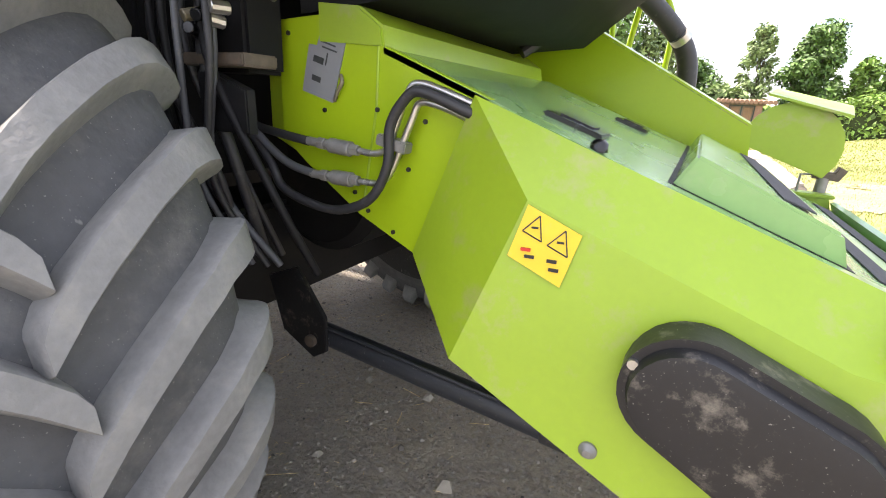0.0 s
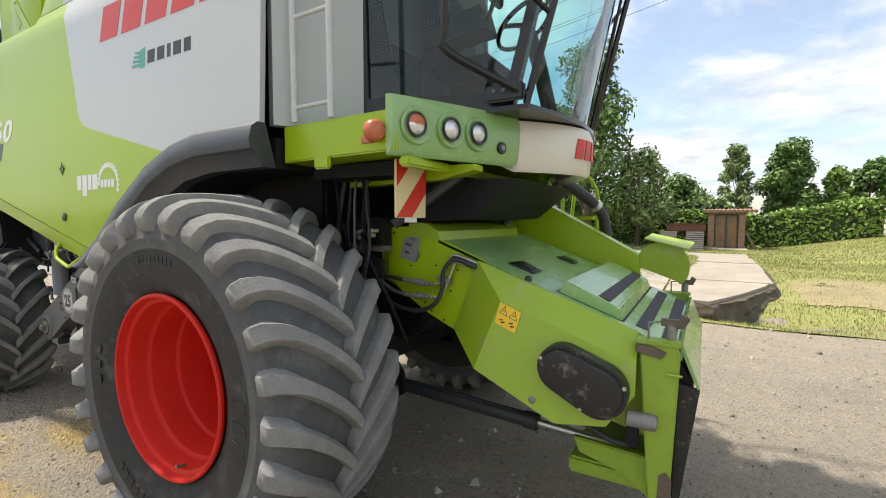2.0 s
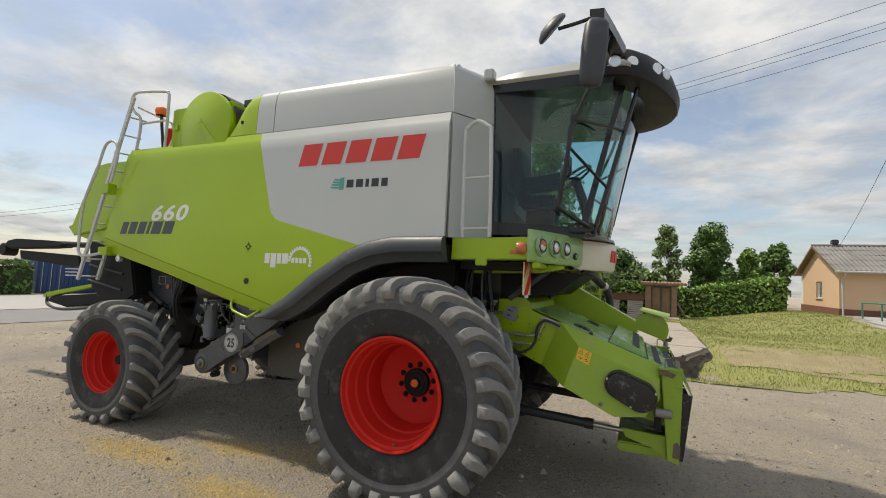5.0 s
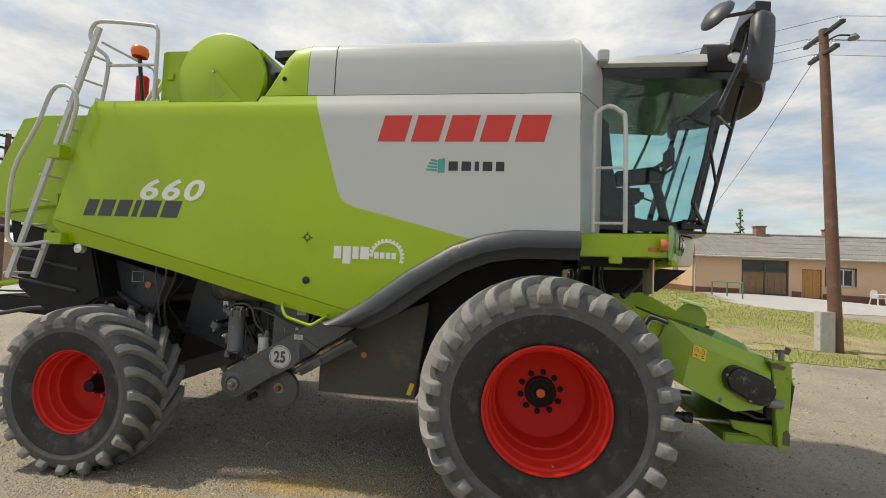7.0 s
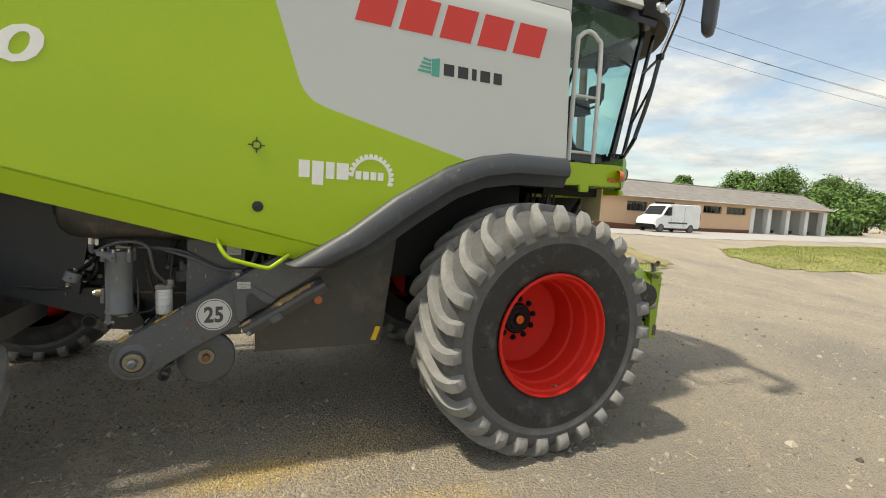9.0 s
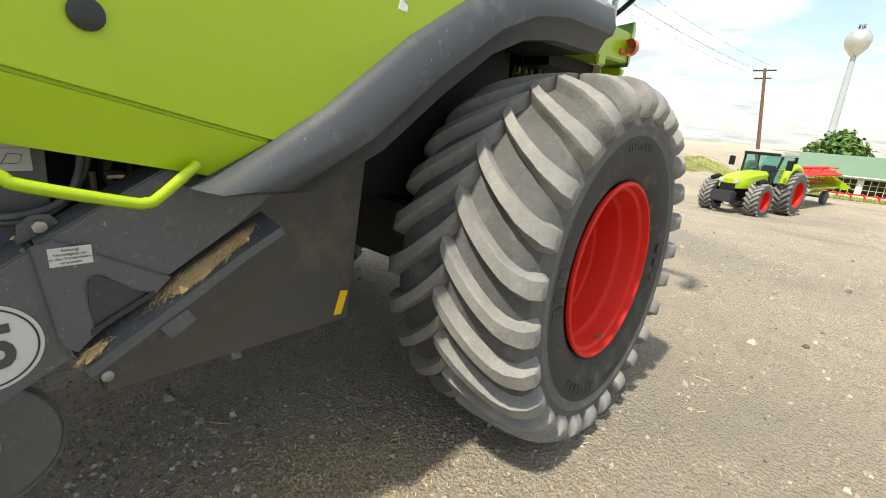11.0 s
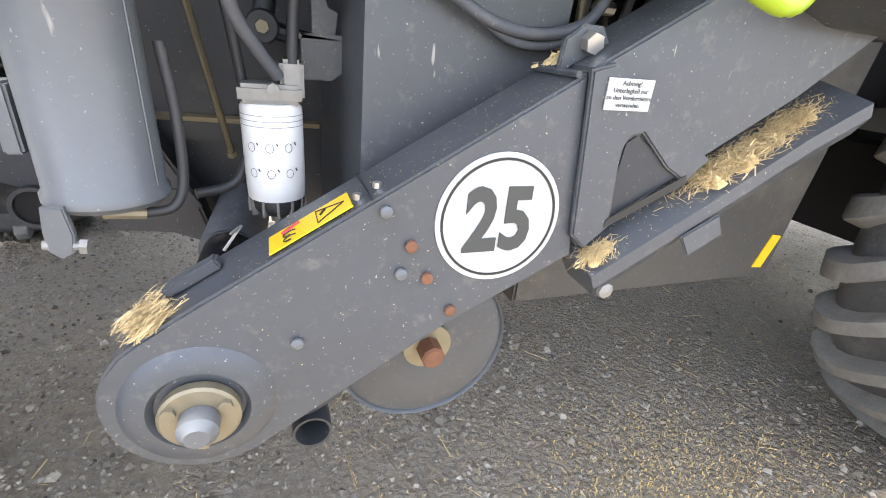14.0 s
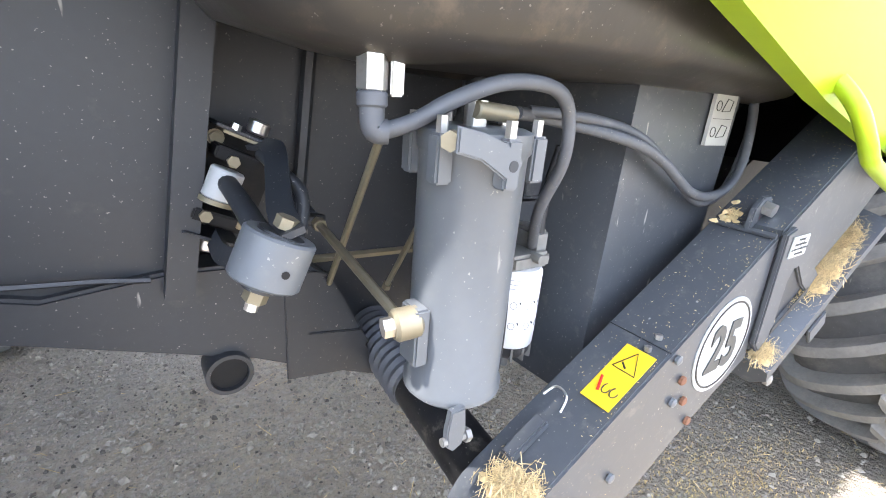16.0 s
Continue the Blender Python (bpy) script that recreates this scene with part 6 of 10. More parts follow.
# ---- underside between the wheels ----
part("frame_beam", prism([(-3.44, 1.17), (-3.07, 1.065), (-2.90, 1.085), (-2.69, 1.075), (-2.62, 1.02), (-2.55, 0.88), (-2.52, 0.76), (-2.68, 0.83), (-2.78, 0.88), (-3.07, 0.985), (-3.44, 1.11)], "y", -0.70, -0.62, 0.006), "dark", combine, "dark grey frame beam")
part("beam_gusset", prism([(-2.72, 1.060), (-2.63, 1.040), (-2.655, 1.020), (-2.690, 0.968), (-2.674, 0.912), (-2.56, 0.895), (-2.54, 0.86), (-2.60, 0.80), (-2.72, 0.815)], "y", -0.705, -0.695, 0.002), "dark", combine, "dark steel gusset with a rounded opening")
part("beam_hole", lathe([(0.042, -0.012), (0.042, 0.05), (0.034, 0.05), (0.034, -0.012)], 24, (-2.828, -0.705, 0.870), True), "dark", combine)
# black disc on the uncut beam, painting the dark of an open hole
part("beam_hole_shade", cyl((-2.828, -0.707, 0.870), (-2.828, -0.7025, 0.870), 0.0335, 24), "black", combine)
part("side_sheet", box(-3.28, -2.20, -0.60, -0.55, 0.98, 1.75), "dark", combine, "dark grey side sheet above the beam")
part("side_sheet_rib", hull([[(-2.915, -0.735, 1.05), (-2.872, -0.735, 1.045), (-2.862, -0.66, 1.045), (-2.915, -0.66, 1.05)], [(-2.825, -0.735, 1.65), (-2.78, -0.735, 1.65), (-2.77, -0.66, 1.65), (-2.825, -0.66, 1.65)]]), "dark", combine, "upright dark grey rib")
part("side_sheet_rib", tube([(-2.668, -0.612, 1.10), (-2.61, -0.612, 1.65)], 0.013, 6), "dark", combine)
part("side_sheet", hull([[(-3.40, -0.68, 1.06), (-2.90, -0.68, 1.06), (-2.90, -0.62, 1.06), (-3.40, -0.62, 1.06)], [(-3.24, -0.70, 1.65), (-2.81, -0.69, 1.65), (-2.81, -0.64, 1.65), (-3.24, -0.66, 1.65)]]), "dark", combine, "flat dark grey sheet")
part("edge_strip", tube([(-3.2, -0.70, 1.10), (-3.0, -0.70, 1.085), (-2.93, -0.70, 1.075)], 0.005, 5), "dark", combine)
part("duct_sheet", hull([[(-2.275, -0.84, 0.84), (-2.262, -1.055, 0.84), (-1.955, -1.065, 0.84), (-1.955, -0.45, 0.84), (-2.275, -0.45, 0.84)], [(-2.262, -0.84, 1.72), (-2.245, -1.055, 1.72), (-1.92, -1.065, 1.72), (-1.92, -0.45, 1.72), (-2.262, -0.45, 1.72)]]), "guard", combine, "smooth grey sheet metal duct")
part("duct_bracket", prism([(-2.331, 1.222), (-2.209, 1.212), (-2.209, 1.200), (-2.283, 1.150), (-2.331, 1.150)], "y", -0.905, -0.895, 0.002), "guard", combine, "grey gusset on the duct")
part("duct_bracket", box(-2.335, -2.262, -0.905, -0.72, 1.212, 1.222, 0.002), "guard", combine)
part("duct_bracket", prism([(-2.312, 1.282), (-2.292, 1.284), (-2.286, 1.262), (-2.270, 1.255), (-2.275, 1.222), (-2.312, 1.222)], "y", -0.90, -0.892, 0.002), "guard", combine)
part("link_arm", tube([(-2.39, -0.77, 1.225), (-2.375, -0.76, 1.32), (-2.33, -0.74, 1.46)], 0.020, 10), "dark", combine, "dark link arm", 60)
part("link_arm", tube([(-2.39, -0.77, 1.225), (-2.30, -0.76, 1.205)], 0.016, 10), "dark", combine)
part("link_eye", lathe([(0.026, -0.016), (0.030, -0.012), (0.030, 0.012), (0.026, 0.016), (0.012, 0.016), (0.012, -0.016)], 20, (-2.39, -0.778, 1.225), True), "dark", combine)
part("link_bolt", cyl((-2.39, -0.79, 1.225), (-2.39, -0.802, 1.225), 0.012, 6), "zinc", combine, "yellowish bolt head")
part("inner_beam", prism([(-2.72, 1.03), (-2.10, 0.98), (-2.10, 0.80), (-2.55, 0.78), (-2.72, 0.86)], "y", -0.56, -0.48, 0.006), "dark", combine, "dark inner frame beam")
part("ledge_bar", tube([(-2.68, -0.60, 1.035), (-2.28, -0.60, 1.02)], 0.010, 6), "zinc", combine)
for x in (-2.6, -2.5, -2.4):
    part("beam_bolt", cyl((x, -0.562, 0.84), (x, -0.57, 0.84), 0.01, 6), "steel", combine)
part("rear_axle", box(-3.88, -3.70, -1.0, 1.0, 0.55, 0.75, 0.03), "black", combine, "dark rear axle beam")
lb = part("instruction_sticker", box(-2.038, -1.958, -1.0725, -1.0655, 1.343, 1.552), "matt_white", combine, "white instruction sticker with line drawings", 0)
bm = bmesh.new()
for i in range(4):
    zc = 1.368 + 0.047 * i
    add_tube(bm, [(-2.022 + 0.009 * math.cos(a), -1.0732, zc + 0.009 * math.sin(a)) for a in (math.tau * j / 10 for j in range(11))], 0.0008, 4)
    add_tube(bm, [(-2.008, -1.0732, zc - 0.010), (-1.978, -1.0732, zc - 0.008), (-1.972, -1.0732, zc + 0.010), (-1.995, -1.0732, zc + 0.013), (-2.008, -1.0732, zc - 0.010)], 0.0008, 4)
    add_tube(bm, [(-2.034, -1.0732, zc + 0.024), (-1.962, -1.0732, zc + 0.024)], 0.0006, 4)
part("line_drawing", bm, "ink", lb, "", 0)
# fuel tank underside
bm = bmesh.new()
rows = []
for z, k in ((1.80, 1.0), (1.58, 1.0), (1.50, 0.97), (1.455, 0.90), (1.435, 0.75)):
    ring = []
    for j in range(24):
        a = math.tau * j / 24
        ca, sa = math.cos(a), math.sin(a)
        ring.append((-2.28 + 0.62 * k * math.copysign(abs(ca) ** 0.55, ca), -0.93 + 0.24 * k * math.copysign(abs(sa) ** 0.55, sa), z + 0.012 * math.sin(3 * a)))
    rows.append(ring)
add_hull(bm, rows)
M["tank_plastic"] = mat("dirty_tank_plastic", (0.034, 0.031, 0.028), 0.34, vary=0.3, scale=5, bump=0.004, bscale=9, dirt=(0.15, 0.115, 0.08), dirt_amt=0.26, dscale=9, fleck=0.3)
part("fuel_tank", bm, "tank_plastic", combine, "dirty dark plastic fuel tank", 60)
# grey canister
cn = new("canister")
cn.parent = combine
cn["label"] = "tall grey painted hydraulic canister"
cx, cy = -2.587, -1.075
part("shell", lathe([(0.0, 1.005), (0.062, 1.005), (0.070, 1.013), (0.070, 1.022), (0.066, 1.028), (0.066, 1.335), (0.070, 1.340), (0.070, 1.362), (0.060, 1.366), (0.0, 1.366)], 36, (cx, cy, 0), axis="z"), "canister", cn, "smooth grey cylinder", 40)
for k in range(6):
    a = math.tau * k / 6 + 0.4
    x, y = cx + 0.073 * math.cos(a), cy + 0.073 * math.sin(a)
    part("lug", box(x - 0.011, x + 0.011, y - 0.011, y + 0.011, 1.305, 1.36, 0.003), "canister", cn)
    part("lug_bolt", cyl((x, y, 1.36), (x, y, 1.378), 0.007, 6), "steel", cn)
part("ear", prism([(-2.672, 1.372), (-2.640, 1.366), (-2.592, 1.350), (-2.583, 1.335), (-2.590, 1.318), (-2.603, 1.316), (-2.640, 1.338), (-2.672, 1.346)], "y", cy - 0.084, cy - 0.078, 0.002), "canister", cn, "grey lifting ear with a hole")
part("ear_hole", cyl((-2.597, cy - 0.0846, 1.332), (-2.597, cy - 0.0838, 1.332), 0.0065, 12), "dark", cn)
part("weld_seam", tube([(-2.525, cy - 0.026, 1.03), (-2.525, cy - 0.026, 1.33)], 0.0012, 4), "canister", cn)
part("ear_bolt", cyl((-2.654, cy - 0.05, 1.355), (-2.667, cy - 0.063, 1.355), 0.011, 6), "zinc", cn)
part("foot", prism([(-2.636, 1.020), (-2.614, 1.020), (-2.610, 0.985), (-2.614, 0.962), (-2.628, 0.955), (-2.639, 0.965), (-2.640, 0.99)], "y", cy - 0.072, cy - 0.060, 0.002), "canister", cn, "grey flat foot lug")
part("foot_bolt", cyl((-2.644, cy - 0.066, 0.972), (-2.604, cy - 0.066, 0.969), 0.006, 8), "cast_alu", cn)
part("foot_nut", cyl((-2.608, cy - 0.066, 0.969), (-2.600, cy - 0.066, 0.968), 0.010, 6), "cast_alu", cn)
part("drain_hose_end", cyl((-2.590, cy - 0.03, 0.998), (-2.545, cy - 0.02, 0.992), 0.009, 10), "zinc", cn, "brass-coloured hose end")
part("drain_hose", tube(smooth_path([(-2.545, cy - 0.02, 0.992), (-2.515, cy - 0.01, 0.995), (-2.50, cy, 1.03), (-2.498, cy + 0.005, 1.12), (-2.505, cy + 0.01, 1.20)], 5), 0.007, 8), "hose", cn, "black hose beside the canister", 60)
part("side_bracket", box(-2.671, -2.651, cy - 0.03, cy + 0.01, 1.07, 1.15, 0.003), "canister", cn)
part("top_fitting", cyl((-2.589, cy, 1.366), (-2.589, cy, 1.395), 0.014, 10), "steel", cn)
part("banjo", cyl((-2.599, cy - 0.01, 1.385), (-2.529, cy + 0.0, 1.380), 0.011, 12, bevel=0.002), "zinc", cn, "brass-coloured hose fitting")
# rods and joints
rod = new("control_rod")
rod.parent = combine
rod["label"] = "yellowish steel control rod with ball joints"
part("rod", tube([(-2.682, -0.775, 1.175), (-2.677, -1.070, 1.129)], 0.0075, 8), "zinc", rod)
part("lock_nut", cyl((-2.681, -0.80, 1.171), (-2.681, -0.785, 1.173), 0.012, 6), "zinc", rod)
part("rod_end", cyl((-2.693, -1.085, 1.127), (-2.658, -1.090, 1.130), 0.021, 20, bevel=0.004), "zinc", rod, "round rod end")
part("rod_end_nut", cyl((-2.706, -1.083, 1.126), (-2.693, -1.085, 1.127), 0.013, 6), "steel", rod)
part("rod_joint", cyl((-2.688, -0.640, 1.195), (-2.684, -0.765, 1.178), 0.012, 12), "dark", rod)
part("rod_joint", cyl((-2.700, -0.775, 1.179), (-2.668, -0.775, 1.172), 0.012, 12), "hose", rod)
for p, q in (((-2.646, -0.95, 1.346), (-2.627, -0.672, 0.983)), ((-2.50, -0.93, 1.32), (-2.475, -0.66, 0.970))):
    part("tie_rod", tube([p, q], 0.0065, 8), "zinc", combine, "thin yellowish tie rod")
    part("tie_rod_nut", cyl(q, Vector(q) + Vector((0, 0.006, -0.012)), 0.011, 6), "zinc", combine)
a0, a1 = Vector((-2.455, -0.40, 0.815)), Vector((-2.502, -1.12, 0.785))
part("drive_tube", cyl(a0, a1, 0.052, 28, bevel=0.005), "black_dirty", combine, "thick dark drive tube with dried mud")
ax = (a1 - a0).normalized()
bx = ax.orthogonal().normalized()
by = ax.cross(bx)
bm = hull([[a0.lerp(a1, 0.22 + 0.0125 * i) + (bx * math.cos(math.tau * j / 24) + by * math.sin(math.tau * j / 24)) * (0.062 if i % 3 == 1 else 0.054) for j in range(24)] for i in range(31)])
part("bellows", bm, "grey_hose", combine, "dusty ribbed rubber bellows")
# pivot assembly: a bolted plate with two flanges carries a bush, arms and a grey ring
pv = new("pivot_bracket")
pv.parent = combine
pv["label"] = "grey pivot bracket with bolts on the frame"
TILT = radians(23)
tl = Matrix.Rotation(TILT, 4, "Y")
part("base_plate", box(-0.062, 0.062, -0.012, 0.012, -0.088, 0.088, 0.003, Matrix.Translation((-2.795, -0.652, 1.225)) @ tl), "black", pv, "black backing plate")


def flange(c, w, d, h, material, label=""):
    return part("flange", box(-w, w, -d, d, -h, h, 0.0015, Matrix.Translation(c) @ tl), material, pv, label)


flange((-2.768, -0.705, 1.308), 0.056, 0.048, 0.0025, "dark", "thin bolted flange plate")
flange((-2.766, -0.715, 1.301), 0.050, 0.040, 0.0025, "zinc", "yellowish plate under the flange")
flange((-2.838, -0.700, 1.146), 0.046, 0.044, 0.0025, "dark")
part("bearing_cap", cyl((-2.759, -0.721, 1.311), (-2.750, -0.721, 1.332), 0.0165, 18, bevel=0.003), "steel", pv, "bright bearing cap")
part("bearing_cap", cyl((-2.842, -0.712, 1.142), (-2.850, -0.712, 1.122), 0.0165, 18, bevel=0.003), "steel", pv)
for cz, mt in ((0.052, "black"), (-0.052, "black")):
    part("clamp_block", box(-0.034, 0.034, -0.028, 0.03, -0.010, 0.010, 0.003, Matrix.Translation((-2.812, -0.712, 1.228)) @ tl @ Matrix.Translation((0, 0, cz))), mt, pv)
part("bush", cyl((-2.826, -0.735, 1.212), (-2.806, -0.735, 1.258), 0.026, 24, bevel=0.003), "matt_white", pv, "white bush")
part("bush_edge", cyl((-2.829, -0.735, 1.205), (-2.826, -0.735, 1.212), 0.0275, 24), "zinc", pv)
part("pivot_ring", lathe([(0.038, -0.029), (0.041, -0.026), (0.041, 0.026), (0.038, 0.029), (0.027, 0.029), (0.025, 0.024), (0.025, -0.029)], 36, (0, 0, 0), True, "z"), "canister", pv, "grey painted pivot ring", 40, Matrix.Translation((-2.815, -1.023, 1.212)) @ tl)
part("ring_hole", cyl((-2.812, -1.0635, 1.206), (-2.812, -1.0647, 1.206), 0.0045, 12), "black", pv)
part("ring_core", cyl((-2.829, -1.023, 1.180), (-2.806, -1.023, 1.234), 0.024, 20), "dark", pv)
part("ring_collar", cyl((-2.806, -1.023, 1.234), (-2.803, -1.023, 1.240), 0.026, 22), "dark", pv)
part("pivot_nut", cyl((-2.801, -1.025, 1.246), (-2.796, -1.026, 1.258), 0.013, 6), "zinc", pv, "yellowish bolt head")
part("pivot_washer", cyl((-2.828, -1.022, 1.184), (-2.831, -1.022, 1.177), 0.021, 20), "dark", pv)
part("pivot_nut", cyl((-2.831, -1.022, 1.177), (-2.837, -1.021, 1.163), 0.014, 6), "zinc", pv)
part("pivot_stud", cyl((-2.837, -1.021, 1.163), (-2.841, -1.021, 1.152), 0.008, 10), "steel", pv)


def strap(path, half, thick, up, label=""):
    """A flat steel strap along a path; up is the direction of its width."""
    up = Vector(up).normalized()
    pts = [Vector(p) for p in path]
    rings = []
    for i, p in enumerate(pts):
        d = (pts[min(i + 1, len(pts) - 1)] - pts[max(i - 1, 0)]).normalized()
        n = d.cross(up).normalized()
        rings.append([p + up * half + n * thick, p + up * half - n * thick, p - up * half - n * thick, p - up * half + n * thick])
    part("arm", hull(rings), "dark", pv, label, 30)


strap(smooth_path([(-2.762, -0.735, 1.298), (-2.752, -0.80, 1.300), (-2.766, -0.87, 1.276), (-2.785, -0.95, 1.250), (-2.800, -1.045, 1.243)], 4), 0.017, 0.004, (1.0, 0.0, 0.35), "bent flat steel arm")
strap(smooth_path([(-2.836, -0.735, 1.148), (-2.838, -0.82, 1.150), (-2.830, -0.92, 1.172), (-2.828, -0.985, 1.180)], 4), 0.015, 0.004, (0.5, 0.0, 0.9), "lower flat steel arm")
part("arm", tube(smooth_path([(-2.812, -0.75, 1.240), (-2.812, -0.86, 1.232), (-2.814, -0.99, 1.218)], 4), 0.015, 14), "dark", pv, "dark round arm", 60)
part("arm", tube(smooth_path([(-2.768, -0.79, 1.290), (-2.757, -0.85, 1.277), (-2.738, -0.88, 1.252), (-2.740, -0.895, 1.222), (-2.752, -0.91, 1.196), (-2.773, -0.95, 1.180), (-2.797, -0.985, 1.184)], 5), 0.0095, 10), "dark", pv, "bent round bar", 60)
for x, z in ((-2.811, 1.300), (-2.727, 1.261), (-2.865, 1.186), (-2.780, 1.148)):
    part("bracket_bolt", cyl((x, -0.664, z), (x, -0.676, z), 0.011, 6), "zinc", pv)
    part("bolt_washer", cyl((x, -0.6635, z), (x, -0.6665, z), 0.014, 14), "zinc", pv)
for x, y, z in ((-2.800, -0.742, 1.272), (-2.846, -0.742, 1.188)):
    part("bracket_bolt", cyl((x, y, z), (x, y - 0.010, z), 0.010, 6), "zinc", pv)
for x, y in ((-2.795, -0.745), (-2.735, -0.742), (-2.722, -0.690)):
    z = 1.308 - (x + 2.768) * math.tan(TILT)
    part("bracket_bolt", cyl((x, y, z), (x + 0.005, y, z + 0.010), 0.008, 6), "steel", pv)
# white filter
fl = new("fuel_filter")
fl.parent = combine
fl["label"] = "white fuel filter cartridge under a metal head"
fx, fy = -2.383, -0.975
part("cartridge", lathe([(0, 0.965), (0.040, 0.965), (0.045, 0.975), (0.046, 1.0), (0.046, 1.115), (0.042, 1.122), (0, 1.122)], 28, (fx, fy, 0), axis="z"), "paper", fl, "white cartridge with fine print", 40)
part("bowl", lathe([(0, 0.940), (0.020, 0.940), (0.034, 0.946), (0.042, 0.958), (0.044, 0.975)], 28, (fx, fy, 0), axis="z"), "hose", fl, "smoky drain bowl", 40)
for k in range(12):
    a = math.tau * k / 12
    part("bowl_rib", box(0.034, 0.046, -0.002, 0.002, 0.946, 0.972, 0.0008, Matrix.Translation((fx, fy, 0)) @ Matrix.Rotation(a, 4, "Z")), "cast_alu", fl)
part("drain_stub", lathe([(0, 0.912), (0.006, 0.912), (0.007, 0.925), (0.013, 0.928), (0.013, 0.941)], 12, (fx, fy, 0), axis="z"), "cast_alu", fl)
for k in range(3):
    part("print_line", lathe([(0.0462, 1.090 + 0.008 * k), (0.0464, 1.0905 + 0.008 * k), (0.0462, 1.091 + 0.008 * k)], 28, (fx, fy, 0), axis="z"), "grey_label", fl)
part("head", box(fx - 0.045, fx + 0.045, fy - 0.035, fy + 0.045, 1.122, 1.150, 0.006), "cast_alu", fl)
part("head", box(fx + 0.015, fx + 0.05, fy - 0.02, fy + 0.05, 1.125, 1.185, 0.006), "cast_alu", fl)
part("head_plug", cyl((fx + 0.005, fy - 0.03, 1.145), (fx + 0.005, fy - 0.05, 1.145), 0.009, 8), "cast_alu", fl)
bm = bmesh.new()
for k in range(3):
    a = -2.3 + 0.6 * k
    for z in (1.02, 1.06):
        p = Vector((fx + 0.047 * math.cos(a), fy + 0.047 * math.sin(a), z))
        t = Vector((-math.sin(a), math.cos(a), 0))
        add_tube(bm, [p + t * (0.006 * math.cos(b)) + Vector((0, 0, 0.007 * math.sin(b))) for b in (math.tau * j / 8 for j in range(9))], 0.0004, 4)
        add_tube(bm, [p + t * 0.010 + Vector((0, 0, 0.008)), p + t * 0.012 + Vector((0, 0, 0.004))], 0.0012, 4)
part("print", bm, "ink", fl, "", 0)["kind"] = "stuff"
# tank tap and hoses
part("drain_tap", cyl((-2.716, -1.060, 1.475), (-2.716, -1.060, 1.395), 0.0165, 6, bevel=0.003), "steel", combine, "hexagonal steel drain tap")
part("tap_lever", box(-2.698, -2.682, -1.068, -1.055, 1.392, 1.440, 0.002), "steel", combine)
part("tap_elbow", tube(smooth_path([(-2.716, -1.060, 1.398), (-2.716, -1.061, 1.372), (-2.713, -1.063, 1.357), (-2.700, -1.068, 1.356)], 5), 0.0135, 10), "grey_hose", combine, "", 60)
part("tap_collar", cyl((-2.716, -1.060, 1.396), (-2.716, -1.061, 1.380), 0.0165, 14, bevel=0.002), "grey_hose", combine)
line([(-2.705, -1.066, 1.356), (-2.675, -1.078, 1.368), (-2.63, -1.092, 1.395), (-2.565, -1.10, 1.417), (-2.49, -1.10, 1.415), (-2.445, -1.09, 1.385), (-2.43, -1.08, 1.32), (-2.42, -1.04, 1.24), (-2.37, -0.99, 1.16)], 0.0095, "grey_hose", "dusty grey hose arched over the canister", combine, 6)
line([(-2.50, -1.05, 1.382), (-2.41, -1.03, 1.374), (-2.30, -1.09, 1.352), (-2.20, -1.095, 1.318), (-2.09, -1.095, 1.262), (-2.00, -1.095, 1.250), (-1.92, -1.09, 1.275), (-1.88, -1.08, 1.34), (-1.865, -1.06, 1.442), (-1.87, -1.02, 1.583)], 0.009, "grey_hose", "long dusty grey hose", combine, 6)
line([(-2.47, -1.04, 1.385), (-2.357, -1.06, 1.379), (-2.25, -1.078, 1.355), (-2.14, -1.085, 1.292), (-2.04, -1.085, 1.238), (-1.95, -1.082, 1.245), (-1.89, -1.075, 1.30), (-1.85, -1.06, 1.40), (-1.84, -1.02, 1.589)], 0.008, "grey_hose", "", combine, 6)
line([(-2.335, -0.99, 1.33), (-2.345, -0.98, 1.24), (-2.35, -0.985, 1.16)], 0.009, "hose", "", combine)
line([(-2.44, -0.96, 1.30), (-2.42, -0.95, 1.10), (-2.44, -0.97, 1.0), (-2.50, -1.0, 0.985)], 0.008, "hose", "", combine)
part("wire", tube([(-2.20, -1.02, 0.945), (-2.05, -1.0, 0.965), (-1.98, -0.98, 1.0)], 0.003, 5), "steel", combine)
for k in range(6):
    x = -1.80 + 0.05 * k
    line([(x, -0.80, 1.6), (x + 0.02, -0.86, 1.45), (x - 0.04, -0.88, 1.30), (x + 0.05, -0.84, 1.15)], 0.010, rng.choice(["hose", "black", "grey_hose"]), "", combine)
part("small_fitting", cyl((-1.80, -0.93, 1.31), (-1.76, -0.93, 1.31), 0.012, 8), "steel", combine)
part("small_fitting", cyl((-1.83, -0.93, 1.27), (-1.83, -0.93, 1.32), 0.008, 8), "zinc", combine)


